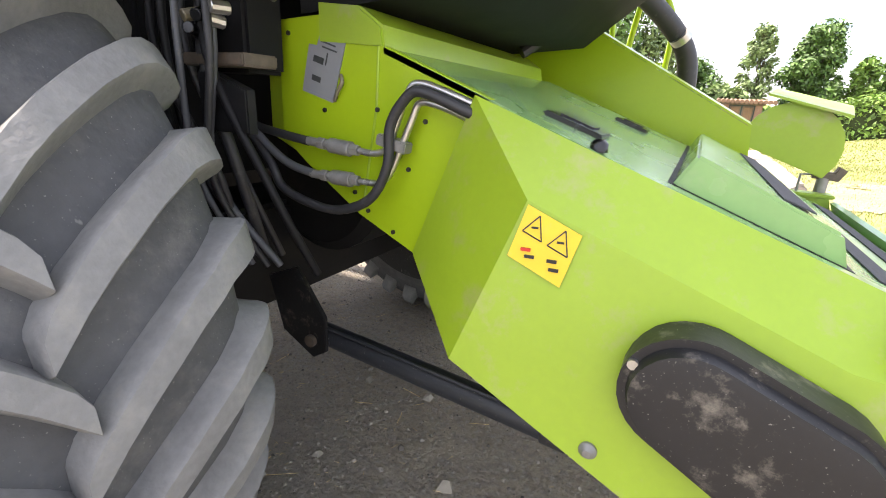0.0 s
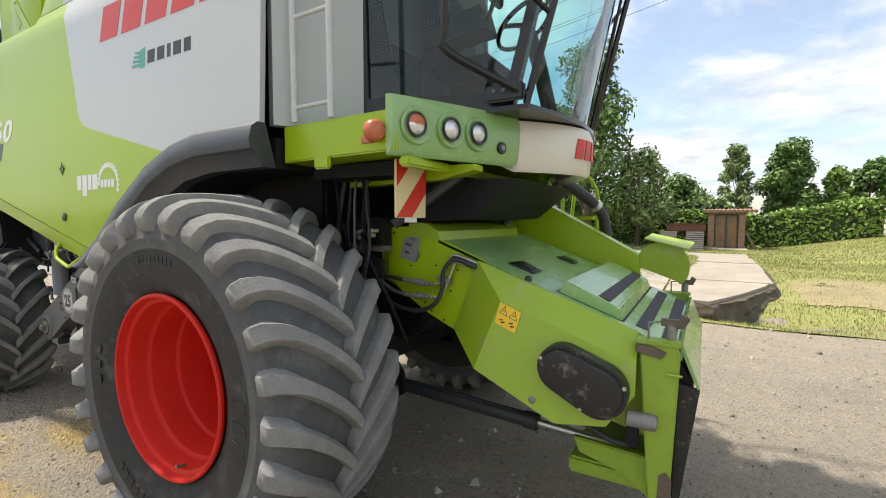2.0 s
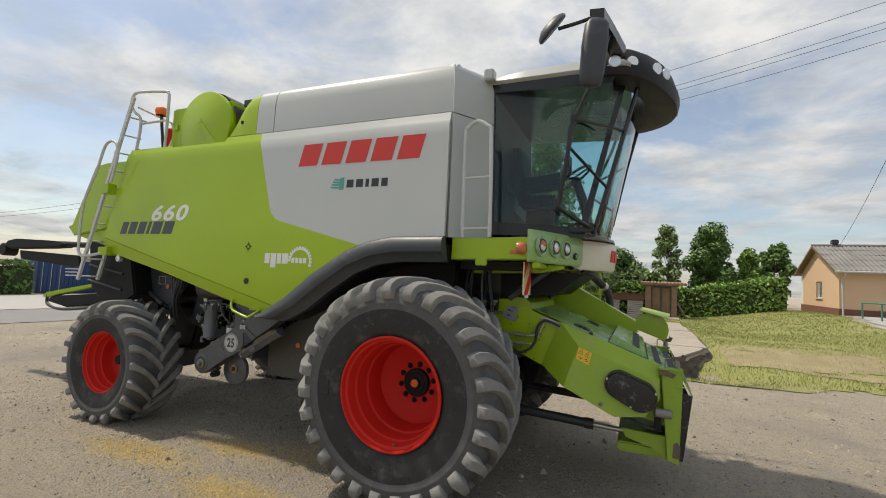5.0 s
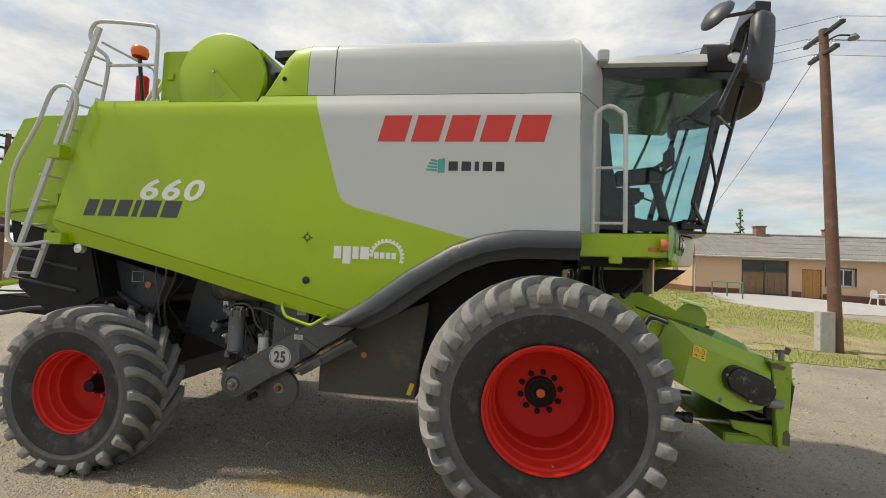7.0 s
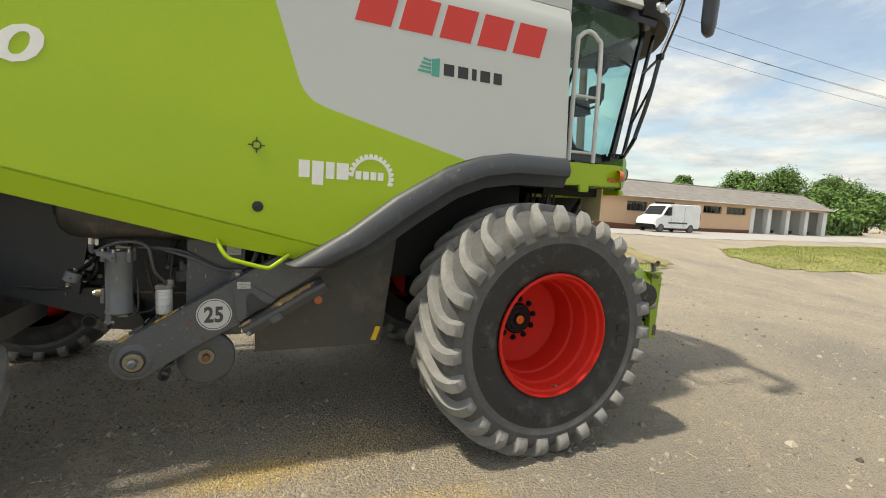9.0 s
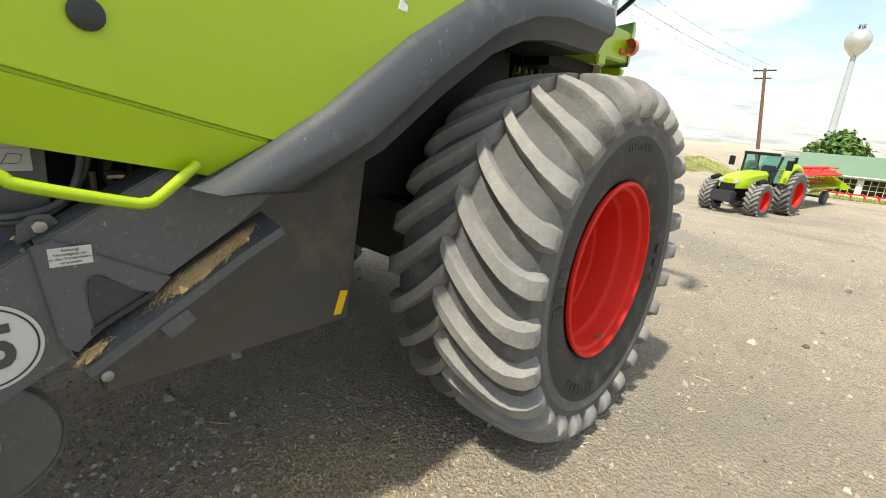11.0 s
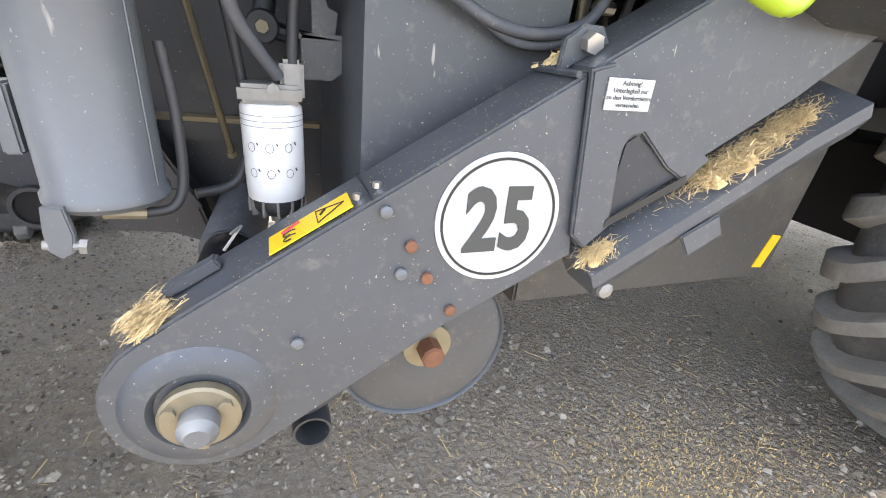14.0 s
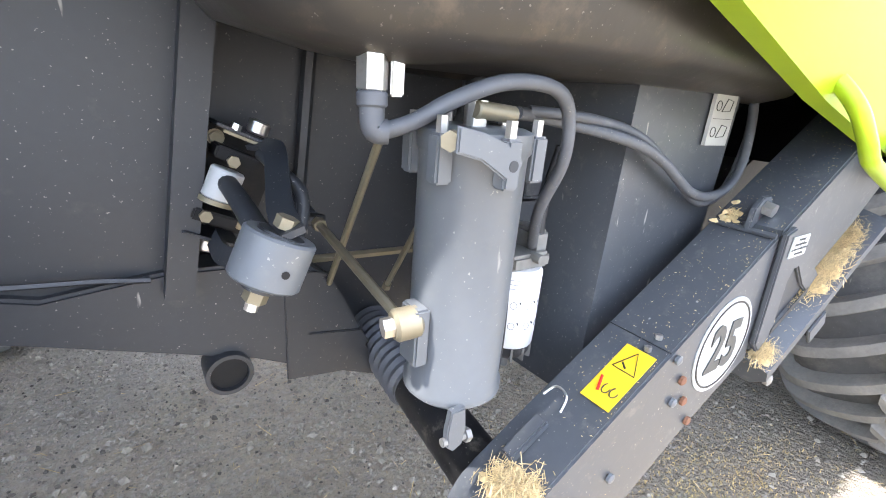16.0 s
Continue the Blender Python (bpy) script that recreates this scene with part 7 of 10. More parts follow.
# ---- straw lying on the guard ----
def straw_heap(spots, n, parent, name="straw", size=0.012, seed=3):
    """Fine stalks over low matted lumps."""
    r = random.Random(seed)
    verts, faces = [], []
    for x, y, z, sx, sy, sz in spots:
        for i in range(26):
            c = Vector((x + r.gauss(0, sx * 0.9), y + r.gauss(0, sy * 0.7), z - 0.002))
            c.z += 0.595 * (c.x - x)
            b, k = len(verts), 8
            rad = (sx * r.uniform(0.3, 0.7), sy * r.uniform(0.35, 0.75))
            verts.append((c.x + r.gauss(0, sx * 0.2), c.y + r.gauss(0, sy * 0.2), c.z + sz * r.uniform(0.5, 1.6)))
            for j in range(k):
                a = math.tau * j / k
                q = r.uniform(0.7, 1.25)
                px = rad[0] * q * math.cos(a)
                verts.append((c.x + px, c.y + rad[1] * q * math.sin(a), c.z + 0.595 * px - 0.002))
            faces += [(b, b + 1 + j, b + 1 + (j + 1) % k) for j in range(k)]
    for _ in range(n):
        (x, y, z, sx, sy, sz) = r.choice(spots)
        c = Vector((x + r.gauss(0, sx), y + r.gauss(0, sy), z + abs(r.gauss(0, sz))))
        c.z += 0.595 * (c.x - x)
        d = Vector((r.uniform(-1, 1), r.uniform(-1, 1), 0)).normalized()
        d.z = 0.595 * d.x + r.uniform(-0.15, 0.25)
        d = d * r.uniform(0.3, 1.3) * size
        w = d.cross(Vector((r.uniform(-1, 1), r.uniform(-1, 1), 1.5))).normalized() * r.uniform(0.0003, 0.0008)
        b = len(verts)
        verts += [c - d - w, c - d + w, c + d + w, c + d - w]
        faces.append((b, b + 1, b + 2, b + 3))
    ob = mesh_from(name, [tuple(v) for v in verts], faces, "straw", parent, "loose pale straw caught on the ledge")
    ob["kind"] = "stuff"
    return ob


straw_heap([(-1.72, -1.222, 1.072, 0.026, 0.016, 0.010), (-1.60, -1.218, 1.148, 0.024, 0.013, 0.007), (-1.66, -1.222, 1.108, 0.024, 0.014, 0.008)], 5200, bg, size=0.0095, seed=3)
straw_heap([(-1.93, -1.235, 0.952, 0.012, 0.012, 0.004)], 300, bg, size=0.013, seed=4)
straw_heap([(-2.555, -1.17, 0.883, 0.012, 0.015, 0.006), (-2.54, -1.19, 0.883, 0.011, 0.013, 0.005), (-2.535, -1.205, 0.886, 0.010, 0.008, 0.004)], 1300, bg, size=0.0075, seed=5)
straw_heap([(-1.99, -1.13, 1.225, 0.012, 0.012, 0.002)], 25, bg, size=0.008, seed=6)

# chaff on the guard's top and on its face
r = random.Random(12)
verts, faces = [], []
for i in range(720):
    x = r.uniform(-2.44, -1.42)
    if i < 620:
        c = Vector((x, YO + 0.006 + 0.10 * r.random() ** 1.6, gtop(x) + (0.0055 if x > -1.99 else 0.0015)))
        n, u = Vector((-0.51, 0, 0.86)), Vector((0.86, 0, 0.51))
    else:
        if x > -2.0:
            continue
        c = Vector((x, YO - 0.0012, gtop(x) - 0.24 * r.random()))
        n, u = Vector((0, -1, 0)), Vector((1, 0, 0))
    v = n.cross(u)
    a = r.uniform(0, math.pi)
    d = (u * math.cos(a) + v * math.sin(a)) * r.uniform(0.0005, 0.0028) * (1 if i < 620 else 0.6)
    w = n.cross(d).normalized() * r.uniform(0.0003, 0.0009)
    k = len(verts)
    verts += [c - d, c + w, c + d, c - w]
    faces.append((k, k + 1, k + 2, k + 3))
for i in range(260):
    t = r.random()
    x = -1.955 + 0.42 * t
    f = r.random()
    c = Vector((x + 0.012 * f, -1.17 - 0.088 * f, 0.957 + 0.258 * t - 0.028 * f + 0.003))
    a = r.uniform(0, math.pi)
    d = Vector((math.cos(a), math.sin(a), 0.6 * math.cos(a) + 0.29 * math.sin(a))) * r.uniform(0.0008, 0.004)
    w = Vector((0, 0, 1)).cross(d).normalized() * r.uniform(0.0004, 0.0009)
    k = len(verts)
    verts += [c - d, c + w, c + d, c - w]
    faces.append((k, k + 1, k + 2, k + 3))
mesh_from("chaff", [tuple(v) for v in verts], faces, "straw", bg, "pale flecks of chaff and dust")["kind"] = "stuff"

# ---- rear of the machine ----
for s in (-1, 1):
    part("rear_hood", prism([(-3.97, 3.06), (-4.55, 3.06), (-4.78, 3.03), (-5.18, 2.24), (-5.02, 2.12), (-4.2, 1.95)], "y", s * 1.13, s * 1.17, 0.01), "green", combine, "green rear hood side")
part("rear_hood", prism([(-3.97, 3.06), (-4.62, 3.06), (-4.80, 2.98), (-5.18, 2.24), (-5.02, 2.14), (-4.6, 2.9), (-4.0, 2.95)], "y", -1.12, 1.12, 0.01), "green", combine, "green rear hood")
part("hood_trim", prism([(-5.19, 2.24), (-4.72, 2.38), (-4.30, 2.34), (-4.30, 2.22), (-5.05, 2.12)], "y", -1.205, -1.17, 0.012), "green", combine, "bright green lower hood trim")
part("chopper_box", prism([(-5.0, 2.10), (-4.1, 1.93), (-3.95, 1.40), (-4.4, 1.15), (-4.85, 1.45)], "y", -1.05, 1.05, 0.02), "black", combine, "black straw chopper housing")
for z in (1.55, 1.75):
    part("chopper_rib", tube([(-4.9, -1.06, z), (-4.2, -1.06, z - 0.1)], 0.015, 6), "dark", combine)
part("spreader", prism([(-6.75, 1.16), (-6.2, 1.09), (-5.6, 1.16), (-4.3, 1.10), (-4.2, 1.18), (-4.6, 1.28), (-5.5, 1.33), (-6.6, 1.24)], "y", -0.62, 0.62, 0.02), "black", combine, "black straw spreader deck")
part("spreader_edge", tube(smooth_path([(-4.15, -0.62, 1.20), (-5.0, -0.66, 1.22), (-5.6, -0.66, 1.12), (-6.3, -0.64, 1.06), (-6.68, -0.62, 1.12), (-6.72, -0.60, 1.26)], 5), 0.022, 8), "dark", combine, "grey tubular edge of the spreader", 60)
part("spreader_rail", prism([(-6.85, 1.22), (-6.75, 1.29), (-6.0, 1.41), (-5.4, 1.50), (-5.35, 1.46), (-6.1, 1.33), (-6.5, 1.26), (-6.75, 1.20)], "y", -0.62, -0.50, 0.01), "green", combine, "green spreader rail", 60)
part("spreader_disc", lathe([(0.0, 1.34), (0.24, 1.34), (0.25, 1.36), (0.06, 1.38), (0.06, 1.44), (0.0, 1.44)], 24, (-5.75, -0.2, 0), False, "z"), "steel", combine)
part("spreader_arm", cyl((-5.0, -0.5, 2.02), (-6.75, -0.5, 2.06), 0.045, 12), "black", combine, "long black arm reaching out behind")
part("spreader_arm", prism([(-6.55, 2.00), (-6.45, 2.06), (-6.75, 2.10), (-7.85, 2.13), (-8.1, 2.10), (-8.2, 2.00), (-8.0, 1.96), (-7.0, 1.98)], "y", -0.60, -0.40, 0.02), "black", combine)
part("spreader_lamp", lathe([(0.0, -0.60), (0.10, -0.60), (0.11, -0.58), (0.11, -0.42), (0.0, -0.40)], 20, (-8.22, 0, 1.95)), "black", combine)
part("lamp_lens", box(-8.345, -8.325, -0.56, -0.44, 1.88, 1.98, 0.006), "red_mark", combine, "red lamp lens at the arm's end")
part("spreader_skirt", prism([(-7.85, 1.94), (-6.2, 1.88), (-6.15, 1.72), (-6.3, 1.70), (-7.8, 1.80)], "y", -0.52, -0.48), "black", combine, "black rubber skirt under the arm")
# engine deck: rotary screen and box
part("engine_box", box(-3.42, -2.45, -1.14, 1.0, 3.15, 3.655, 0.02), "green", combine, "green engine deck box")
part("screen_drum", lathe([(0.0, -1.195), (0.385, -1.195), (0.40, -1.185), (0.40, -1.14), (0.395, -1.135), (0.395, -0.2)], 56, (-2.80, 0, 3.375)), "green", combine, "round green cover of the rotary cooling screen", 40)
part("drum_dark", lathe([(0.405, -1.12), (0.41, -1.10), (0.41, -0.15), (0.0, -0.15)], 40, (-2.79, 0, 3.375)), "tank_plastic", combine)
part("drum_arm", prism([(-2.90, 3.42), (-2.86, 3.47), (-2.82, 3.42), (-2.58, 3.16), (-2.86, 3.16)], "y", -1.203, -1.196, 0.002), "green", combine)
part("drum_arm_hole", prism([(-2.855, 3.36), (-2.74, 3.23), (-2.80, 3.19), (-2.84, 3.20)], "y", -1.2055, -1.2035), "green_worn", combine, "", 0)
part("drum_bolt", cyl((-2.86, -1.203, 3.425), (-2.86, -1.212, 3.425), 0.012, 12), "steel", combine)
part("elevator_frame", prism([(-2.40, 3.62), (-1.85, 3.66), (-1.82, 3.69), (-2.40, 3.69)], "y", -1.02, -0.95), "tank_plastic", combine, "dark frame over the grain tank")
part("elevator_frame", tube([(-2.4, -1.0, 3.64), (-2.2, -1.0, 3.5), (-2.1, -0.9, 3.4)], 0.02, 8), "black", combine)
part("tank_inside", box(-2.42, -2.1, -1.0, 0.9, 3.15, 3.5), "black", combine)
# top guard rail, ladder and rear beacon
top = [(-3.42, -1.20, 3.17), (-3.42, -1.20, 3.74), (-3.44, -1.20, 3.83), (-3.50, -1.20, 3.86), (-3.95, -1.22, 3.90), (-4.06, -1.22, 3.86), (-4.08, -1.22, 3.76), (-4.02, -1.21, 3.66), (-3.92, -1.20, 3.58), (-3.90, -1.20, 3.45), (-3.94, -1.20, 3.17)]
part("guard_rail", tube(smooth_path(top, 4), 0.017, 8), "rail", combine, "pale grey tubular guard rail on the deck", 60)
part("guard_rail", tube([(-3.42, -1.20, 3.50), (-3.90, -1.20, 3.50)], 0.014, 8), "rail", combine)
part("guard_rail", tube([(-3.98, -1.20, 3.72), (-3.62, -1.0, 3.55), (-3.60, -0.9, 3.17)], 0.012, 8), "rail", combine)
lad = new("ladder")
lad.parent = combine
lad["label"] = "grey metal access ladder at the rear"
r0, r1 = Vector((-3.97, -1.30, 3.80)), Vector((-4.66, -1.34, 1.56))
for off in (0.0, 0.22):
    o = Vector((0.06, off, 0))
    a = r0 if off == 0 else r0.lerp(r1, 0.25)
    bm = bmesh.new()
    d = (r1 - r0).normalized()
    side = Vector((d.z, 0, -d.x)).normalized()
    ring = lambda p: [p + side * 0.022 + Vector((0, 0.014, 0)), p + side * 0.022 - Vector((0, 0.014, 0)), p - side * 0.022 - Vector((0, 0.014, 0)), p - side * 0.022 + Vector((0, 0.014, 0))]
    add_hull(bm, [ring(a + o), ring(r1 + o)])
    part("rail", bm, "rail", lad)
for k in range(10):
    p = r0.lerp(r1, 0.1 + 0.098 * k)
    part("rung", tube([p, p + Vector((0.06, 0.22, 0))], 0.011, 6), "rail", lad)
loop = [(-4.10, -1.36, 2.75), (-4.02, -1.36, 3.05), (-4.05, -1.36, 3.20), (-4.16, -1.36, 3.26), (-4.28, -1.36, 3.20), (-4.40, -1.36, 2.90), (-4.60, -1.36, 2.50), (-4.62, -1.36, 2.0), (-4.58, -1.36, 1.88), (-4.48, -1.35, 1.85), (-4.22, -1.30, 1.90)]
part("ladder_handrail", tube(smooth_path(loop, 4), 0.017, 8), "rail", lad, "bent grey handrail", 60)
part("ladder_bracket", box(-4.29, -4.16, -1.35, -1.25, 2.62, 2.74, 0.006), "green", lad, "green ladder bracket")
part("ladder_bracket", box(-4.30, -4.12, -1.32, -1.20, 1.87, 1.97, 0.006), "green", lad)
part("work_lamp", lathe([(0, -0.03), (0.04, -0.025), (0.045, 0.02), (0.02, 0.04)], 16, (-4.03, -1.22, 1.84)), "chrome_lens", combine, "round work lamp under the panel")
rb = part("beacon", lathe([(0.062, 0.0), (0.072, 0.03), (0.075, 0.05), (0.065, 0.085), (0.04, 0.10), (0, 0.102)], 22, (-3.68, -1.10, 3.62), axis="z"), "orange", combine, "orange rotating beacon on the deck", 50)
part("beacon_stem", tube([(-3.68, -1.10, 3.62), (-3.67, -1.09, 3.48), (-3.66, -1.05, 3.17)], 0.018, 8), "gloss_black", combine)
part("fire_extinguisher", cyl((-3.86, -0.85, 3.20), (-3.86, -0.85, 3.55), 0.055, 18, bevel=0.012), "red", combine, "red fire extinguisher on the deck")
for x in (-3.76, -3.70):
    part("deck_post", tube([(x, -0.95, 3.17), (x + 0.12, -0.9, 3.50)], 0.018, 6), "cream", combine)
part("deck_latch", box(-3.34, -3.28, -1.16, -1.14, 3.38, 3.44, 0.004), "green", combine)
# cables and rods near the rear axle
for k in range(4):
    x = -3.62 + 0.10 * k
    line([(x, -0.80, 1.85), (x + 0.05, -0.86, 1.6), (x - 0.03 + rng.uniform(-0.1, 0.1), -0.84, 1.35), (x + rng.uniform(-0.1, 0.1), -0.80, 1.1)], rng.uniform(0.008, 0.014), rng.choice(["hose", "black", "grey_hose"]), "", combine)
part("axle_carrier", prism([(-4.1, 1.25), (-3.45, 1.25), (-3.6, 0.70), (-3.95, 0.70)], "y", -0.5, 0.5, 0.02), "black", combine)


# ---- surroundings ----
import itertools

env = random.Random(77)
M["peach"] = mat("peach_render", (0.62, 0.42, 0.27), 0.9, vary=0.05, scale=0.7, bump=0.002, bscale=60, dirt=(0.52, 0.36, 0.25), dirt_amt=0.12, dscale=0.8)
M["plinth"] = mat("brown_plinth", (0.17, 0.075, 0.05), 0.85, vary=0.15, scale=2, dirt=(0.24, 0.17, 0.13), dirt_amt=0.2)
M["slate"] = mat("weathered_corrugated_sheet", (0.20, 0.19, 0.18), 0.9, vary=0.25, scale=1.3, bump=0.002, dirt=(0.34, 0.32, 0.29), dirt_amt=0.22, dscale=1.6)
M["wood"] = mat("varnished_boards", (0.23, 0.135, 0.065), 0.6, vary=0.3, scale=2.5, bump=0.001, dirt=(0.13, 0.08, 0.045), dirt_amt=0.3, dscale=2)
M["orange_wood"] = mat("orange_brown_boards", (0.42, 0.20, 0.05), 0.5, vary=0.15, scale=3)
M["grey_wood"] = mat("weathered_timber", (0.16, 0.12, 0.085), 0.85, vary=0.3, scale=5, bump=0.003, bscale=40, dirt=(0.08, 0.06, 0.045), dirt_amt=0.3, dscale=3)
M["green_frame"] = mat("dark_green_frame", (0.035, 0.06, 0.05), 0.5, vary=0.1)
M["rail_green"] = mat("green_rail_paint", (0.05, 0.20, 0.13), 0.45, vary=0.1, scale=10)
M["brick"] = mat("red_brick", (0.27, 0.16, 0.11), 0.9, vary=0.25, scale=6, bump=0.004, bscale=30, dirt=(0.34, 0.28, 0.22), dirt_amt=0.3, dscale=9)
M["white_wall"] = mat("whitewash", (0.70, 0.70, 0.67), 0.85, vary=0.06, scale=1, dirt=(0.50, 0.48, 0.44), dirt_amt=0.15, dscale=1)
M["green_roof"] = mat("green_sheet_roof", (0.12, 0.19, 0.13), 0.6, vary=0.08, scale=0.5)
M["plastic_white"] = mat("white_plastic", (0.76, 0.76, 0.74), 0.4, vary=0.03)
M["van_white"] = mat("white_van_paint", (0.74, 0.75, 0.76), 0.25, vary=0.03, scale=1, coat=0.4)
M["blue_steel"] = mat("blue_container_steel", (0.02, 0.06, 0.17), 0.5, vary=0.12, scale=2)
M["pole_wood"] = mat("tarred_pole_wood", (0.14, 0.075, 0.05), 0.85, vary=0.3, scale=4, bump=0.004, bscale=30, dirt=(0.22, 0.16, 0.11), dirt_amt=0.25, dscale=3)
M["pole_concrete"] = mat("chipped_concrete", (0.42, 0.41, 0.37), 0.9, vary=0.15, scale=8, bump=0.004, dirt=(0.16, 0.15, 0.13), dirt_amt=0.3, dscale=9)
M["cable"] = mat("wire", (0.06, 0.06, 0.065), 0.6)
M["silver"] = mat("silver_tank", (0.50, 0.50, 0.47), 0.35, 0.6, vary=0.12, scale=0.3)
M["tower_stem"] = mat("grey_stem_paint", (0.36, 0.40, 0.42), 0.5, vary=0.08, scale=0.3)
M["brown_floor"] = mat("dark_interior", (0.06, 0.055, 0.05), 0.9, vary=0.2)
M["grey_tarmac"] = mat("grey_tarmac", (0.20, 0.195, 0.19), 0.9, vary=0.15, scale=0.6, bump=0.002, dirt=(0.30, 0.28, 0.25), dirt_amt=0.2, dscale=0.7)
M["pale_sheet"] = mat("pale_sheet_roof", (0.55, 0.55, 0.53), 0.7, vary=0.1, scale=1)
M["roof_tile"] = mat("clay_tile", (0.28, 0.17, 0.11), 0.9, vary=0.25, scale=4)
M["sill"] = mat("stone_sill", (0.45, 0.44, 0.41), 0.8, vary=0.1)


# -- flat ground covers --
def cover_sheet(name, label, category, inside, x0, x1, y0, y1, step, material, lift, height=None, kind="structure", thick=0.06):
    """A thin sheet that follows the ground wherever inside(x, y) holds."""
    height = height or (lambda x, y: terrain(x, y) + lift)
    nx, ny = int((x1 - x0) / step), int((y1 - y0) / step)
    idx, verts, faces = {}, [], []

    def vid(i, j):
        if (i, j) not in idx:
            idx[(i, j)] = len(verts)
            x, y = x0 + i * step, y0 + j * step
            x += 0.35 * step * noise.noise((x * 2.1, y * 2.1, 9.0))
            y += 0.35 * step * noise.noise((x * 2.1, y * 2.1, 19.0))
            verts.append((x, y, height(x, y)))
        return idx[(i, j)]
    for i in range(nx):
        for j in range(ny):
            if inside(x0 + (i + 0.5) * step, y0 + (j + 0.5) * step):
                faces.append((vid(i, j), vid(i + 1, j), vid(i + 1, j + 1), vid(i, j + 1)))
    ob = mesh_from(name, verts, faces, material, smooth=1)
    tagged(ob, label, category, kind=kind)
    return ob


def in_poly(poly, wob=0.3):
    def f(x, y):
        x, y = x + wob * noise.noise((x * 0.8, y * 0.8, 2.0)), y + wob * noise.noise((x * 0.8, y * 0.8, 7.0))
        c, j = False, len(poly) - 1
        for i in range(len(poly)):
            (xa, ya), (xb, yb) = poly[i], poly[j]
            if (ya > y) != (yb > y) and x < (xb - xa) * (y - ya) / (yb - ya) + xa:
                c = not c
            j = i
        return c
    return f


def lawn_height(x, y):
    bank = 0.22 * smoothstep(8.5, 11, y) * (1 - smoothstep(12, 22, y)) * smoothstep(3.4, 4.2, x) * (1 - smoothstep(6, 12, x))
    bank += 0.22 * smoothstep(5.6, 6.9, y) * (1 - smoothstep(1.6, 2.4, x)) * (1 - smoothstep(16, 22, y))
    return terrain(x, y) + bank + 0.012 + 0.012 * noise.noise((x * 1.3, y * 1.3, 3.0))


FIELD = in_poly([(-3.0, 6.1), (0.8, 6.1), (2.0, 5.8), (3.0, 5.5), (4.1, 5.9), (6.3, 6.4), (8.9, 6.7), (12.5, 8.2), (14.4, 9.7), (14.6, 12.7), (12.3, 15.6), (10.9, 17.0), (10.2, 18.5), (11.6, 25.2), (11.6, 33), (-3, 33), (-4, 20), (-4, 8)])
ISLAND = in_poly([(20.4, 11.2), (21.3, 9.5), (28.6, 8.7), (40, 8.2), (52, 9.0), (50, 13.5), (41, 14.6), (29.5, 14.2), (21.6, 12.5)])
FAR_STRIP = in_poly([(40, -14), (60, -14), (60, 12), (52, 12), (46, 6), (42, 1), (40, -6)])
cover_sheet("lawn", "dry patchy lawn beside the yard with worn brown band", "lawn", FIELD, -5, 16, 5, 34, 0.22, "turf", 0.02, lawn_height)
cover_sheet("lawn_island", "grass island between the yard and the paved road", "lawn", ISLAND, 18, 54, 7, 16, 0.4, "turf", 0.03)
cover_sheet("lawn_strip", "grass strip along the white workshop", "lawn", FAR_STRIP, 38, 62, -16, 14, 0.6, "turf", 0.03)
cover_sheet("road", "pale paved road in front of the peach building", "road", in_poly([(10.6, 17.2), (12.6, 16.2), (15, 16.0), (22, 17.2), (48, 18.5), (80, 20), (80, 26.2), (11.9, 25.9), (11.9, 24.0), (10.6, 18.6)], 0.1), 9, 82, 15, 27, 0.5, "tarmac", 0.016)
cover_sheet("road_left", "grey tarmac lane behind the combine harvester", "road", in_poly([(-14.0, -30), (-14.4, 0), (-15.5, 30), (-20.5, 30), (-20, 0), (-20, -30)], 0.25), -22, -13, -30, 30, 0.5, "grey_tarmac", 0.014)
cover_sheet("pavement_left", "pale concrete apron beyond the tarmac lane", "pavement", in_poly([(-20.3, -30), (-20.3, 0), (-20.8, 30), (-32, 30), (-32, -30)], 0.15), -34, -19, -30, 30, 0.6, "tarmac", 0.022)


def blades(name, label, count, where, x0, x1, y0, y1, height, tall, dry, seed, wide=0.012):
    r = random.Random(seed)
    verts, faces, mids = [], [], []
    while len(faces) < count:
        x, y = r.uniform(x0, x1), r.uniform(y0, y1)
        if not where(x, y):
            continue
        brown = noise.noise((x * 0.35, y * 0.9, 1.0)) + (0.5 if 8.0 < y < 11.5 and x > 2.5 else -0.1)
        if brown > 0.3 and r.random() < 0.6:
            continue
        z = height(x, y)
        a, h = r.uniform(0, 6.283), tall * r.uniform(0.4, 1.2)
        lean = r.uniform(0.1, 0.7) * h
        w = wide * r.uniform(0.6, 1.5)
        k = len(verts)
        verts += [(x - w * math.sin(a), y + w * math.cos(a), z - 0.01), (x + w * math.sin(a), y - w * math.cos(a), z - 0.01), (x + lean * math.cos(a), y + lean * math.sin(a), z + h)]
        faces.append((k, k + 1, k + 2))
        mids.append(1 if r.random() < dry + 0.5 * max(0, brown) else 0)
    ob = mesh_from(name, verts, faces, "blade", smooth=0)
    ob.data.materials.append(M["dry_blade"])
    ob.data.polygons.foreach_set("material_index", mids)
    tagged(ob, label, "grass", kind="stuff")


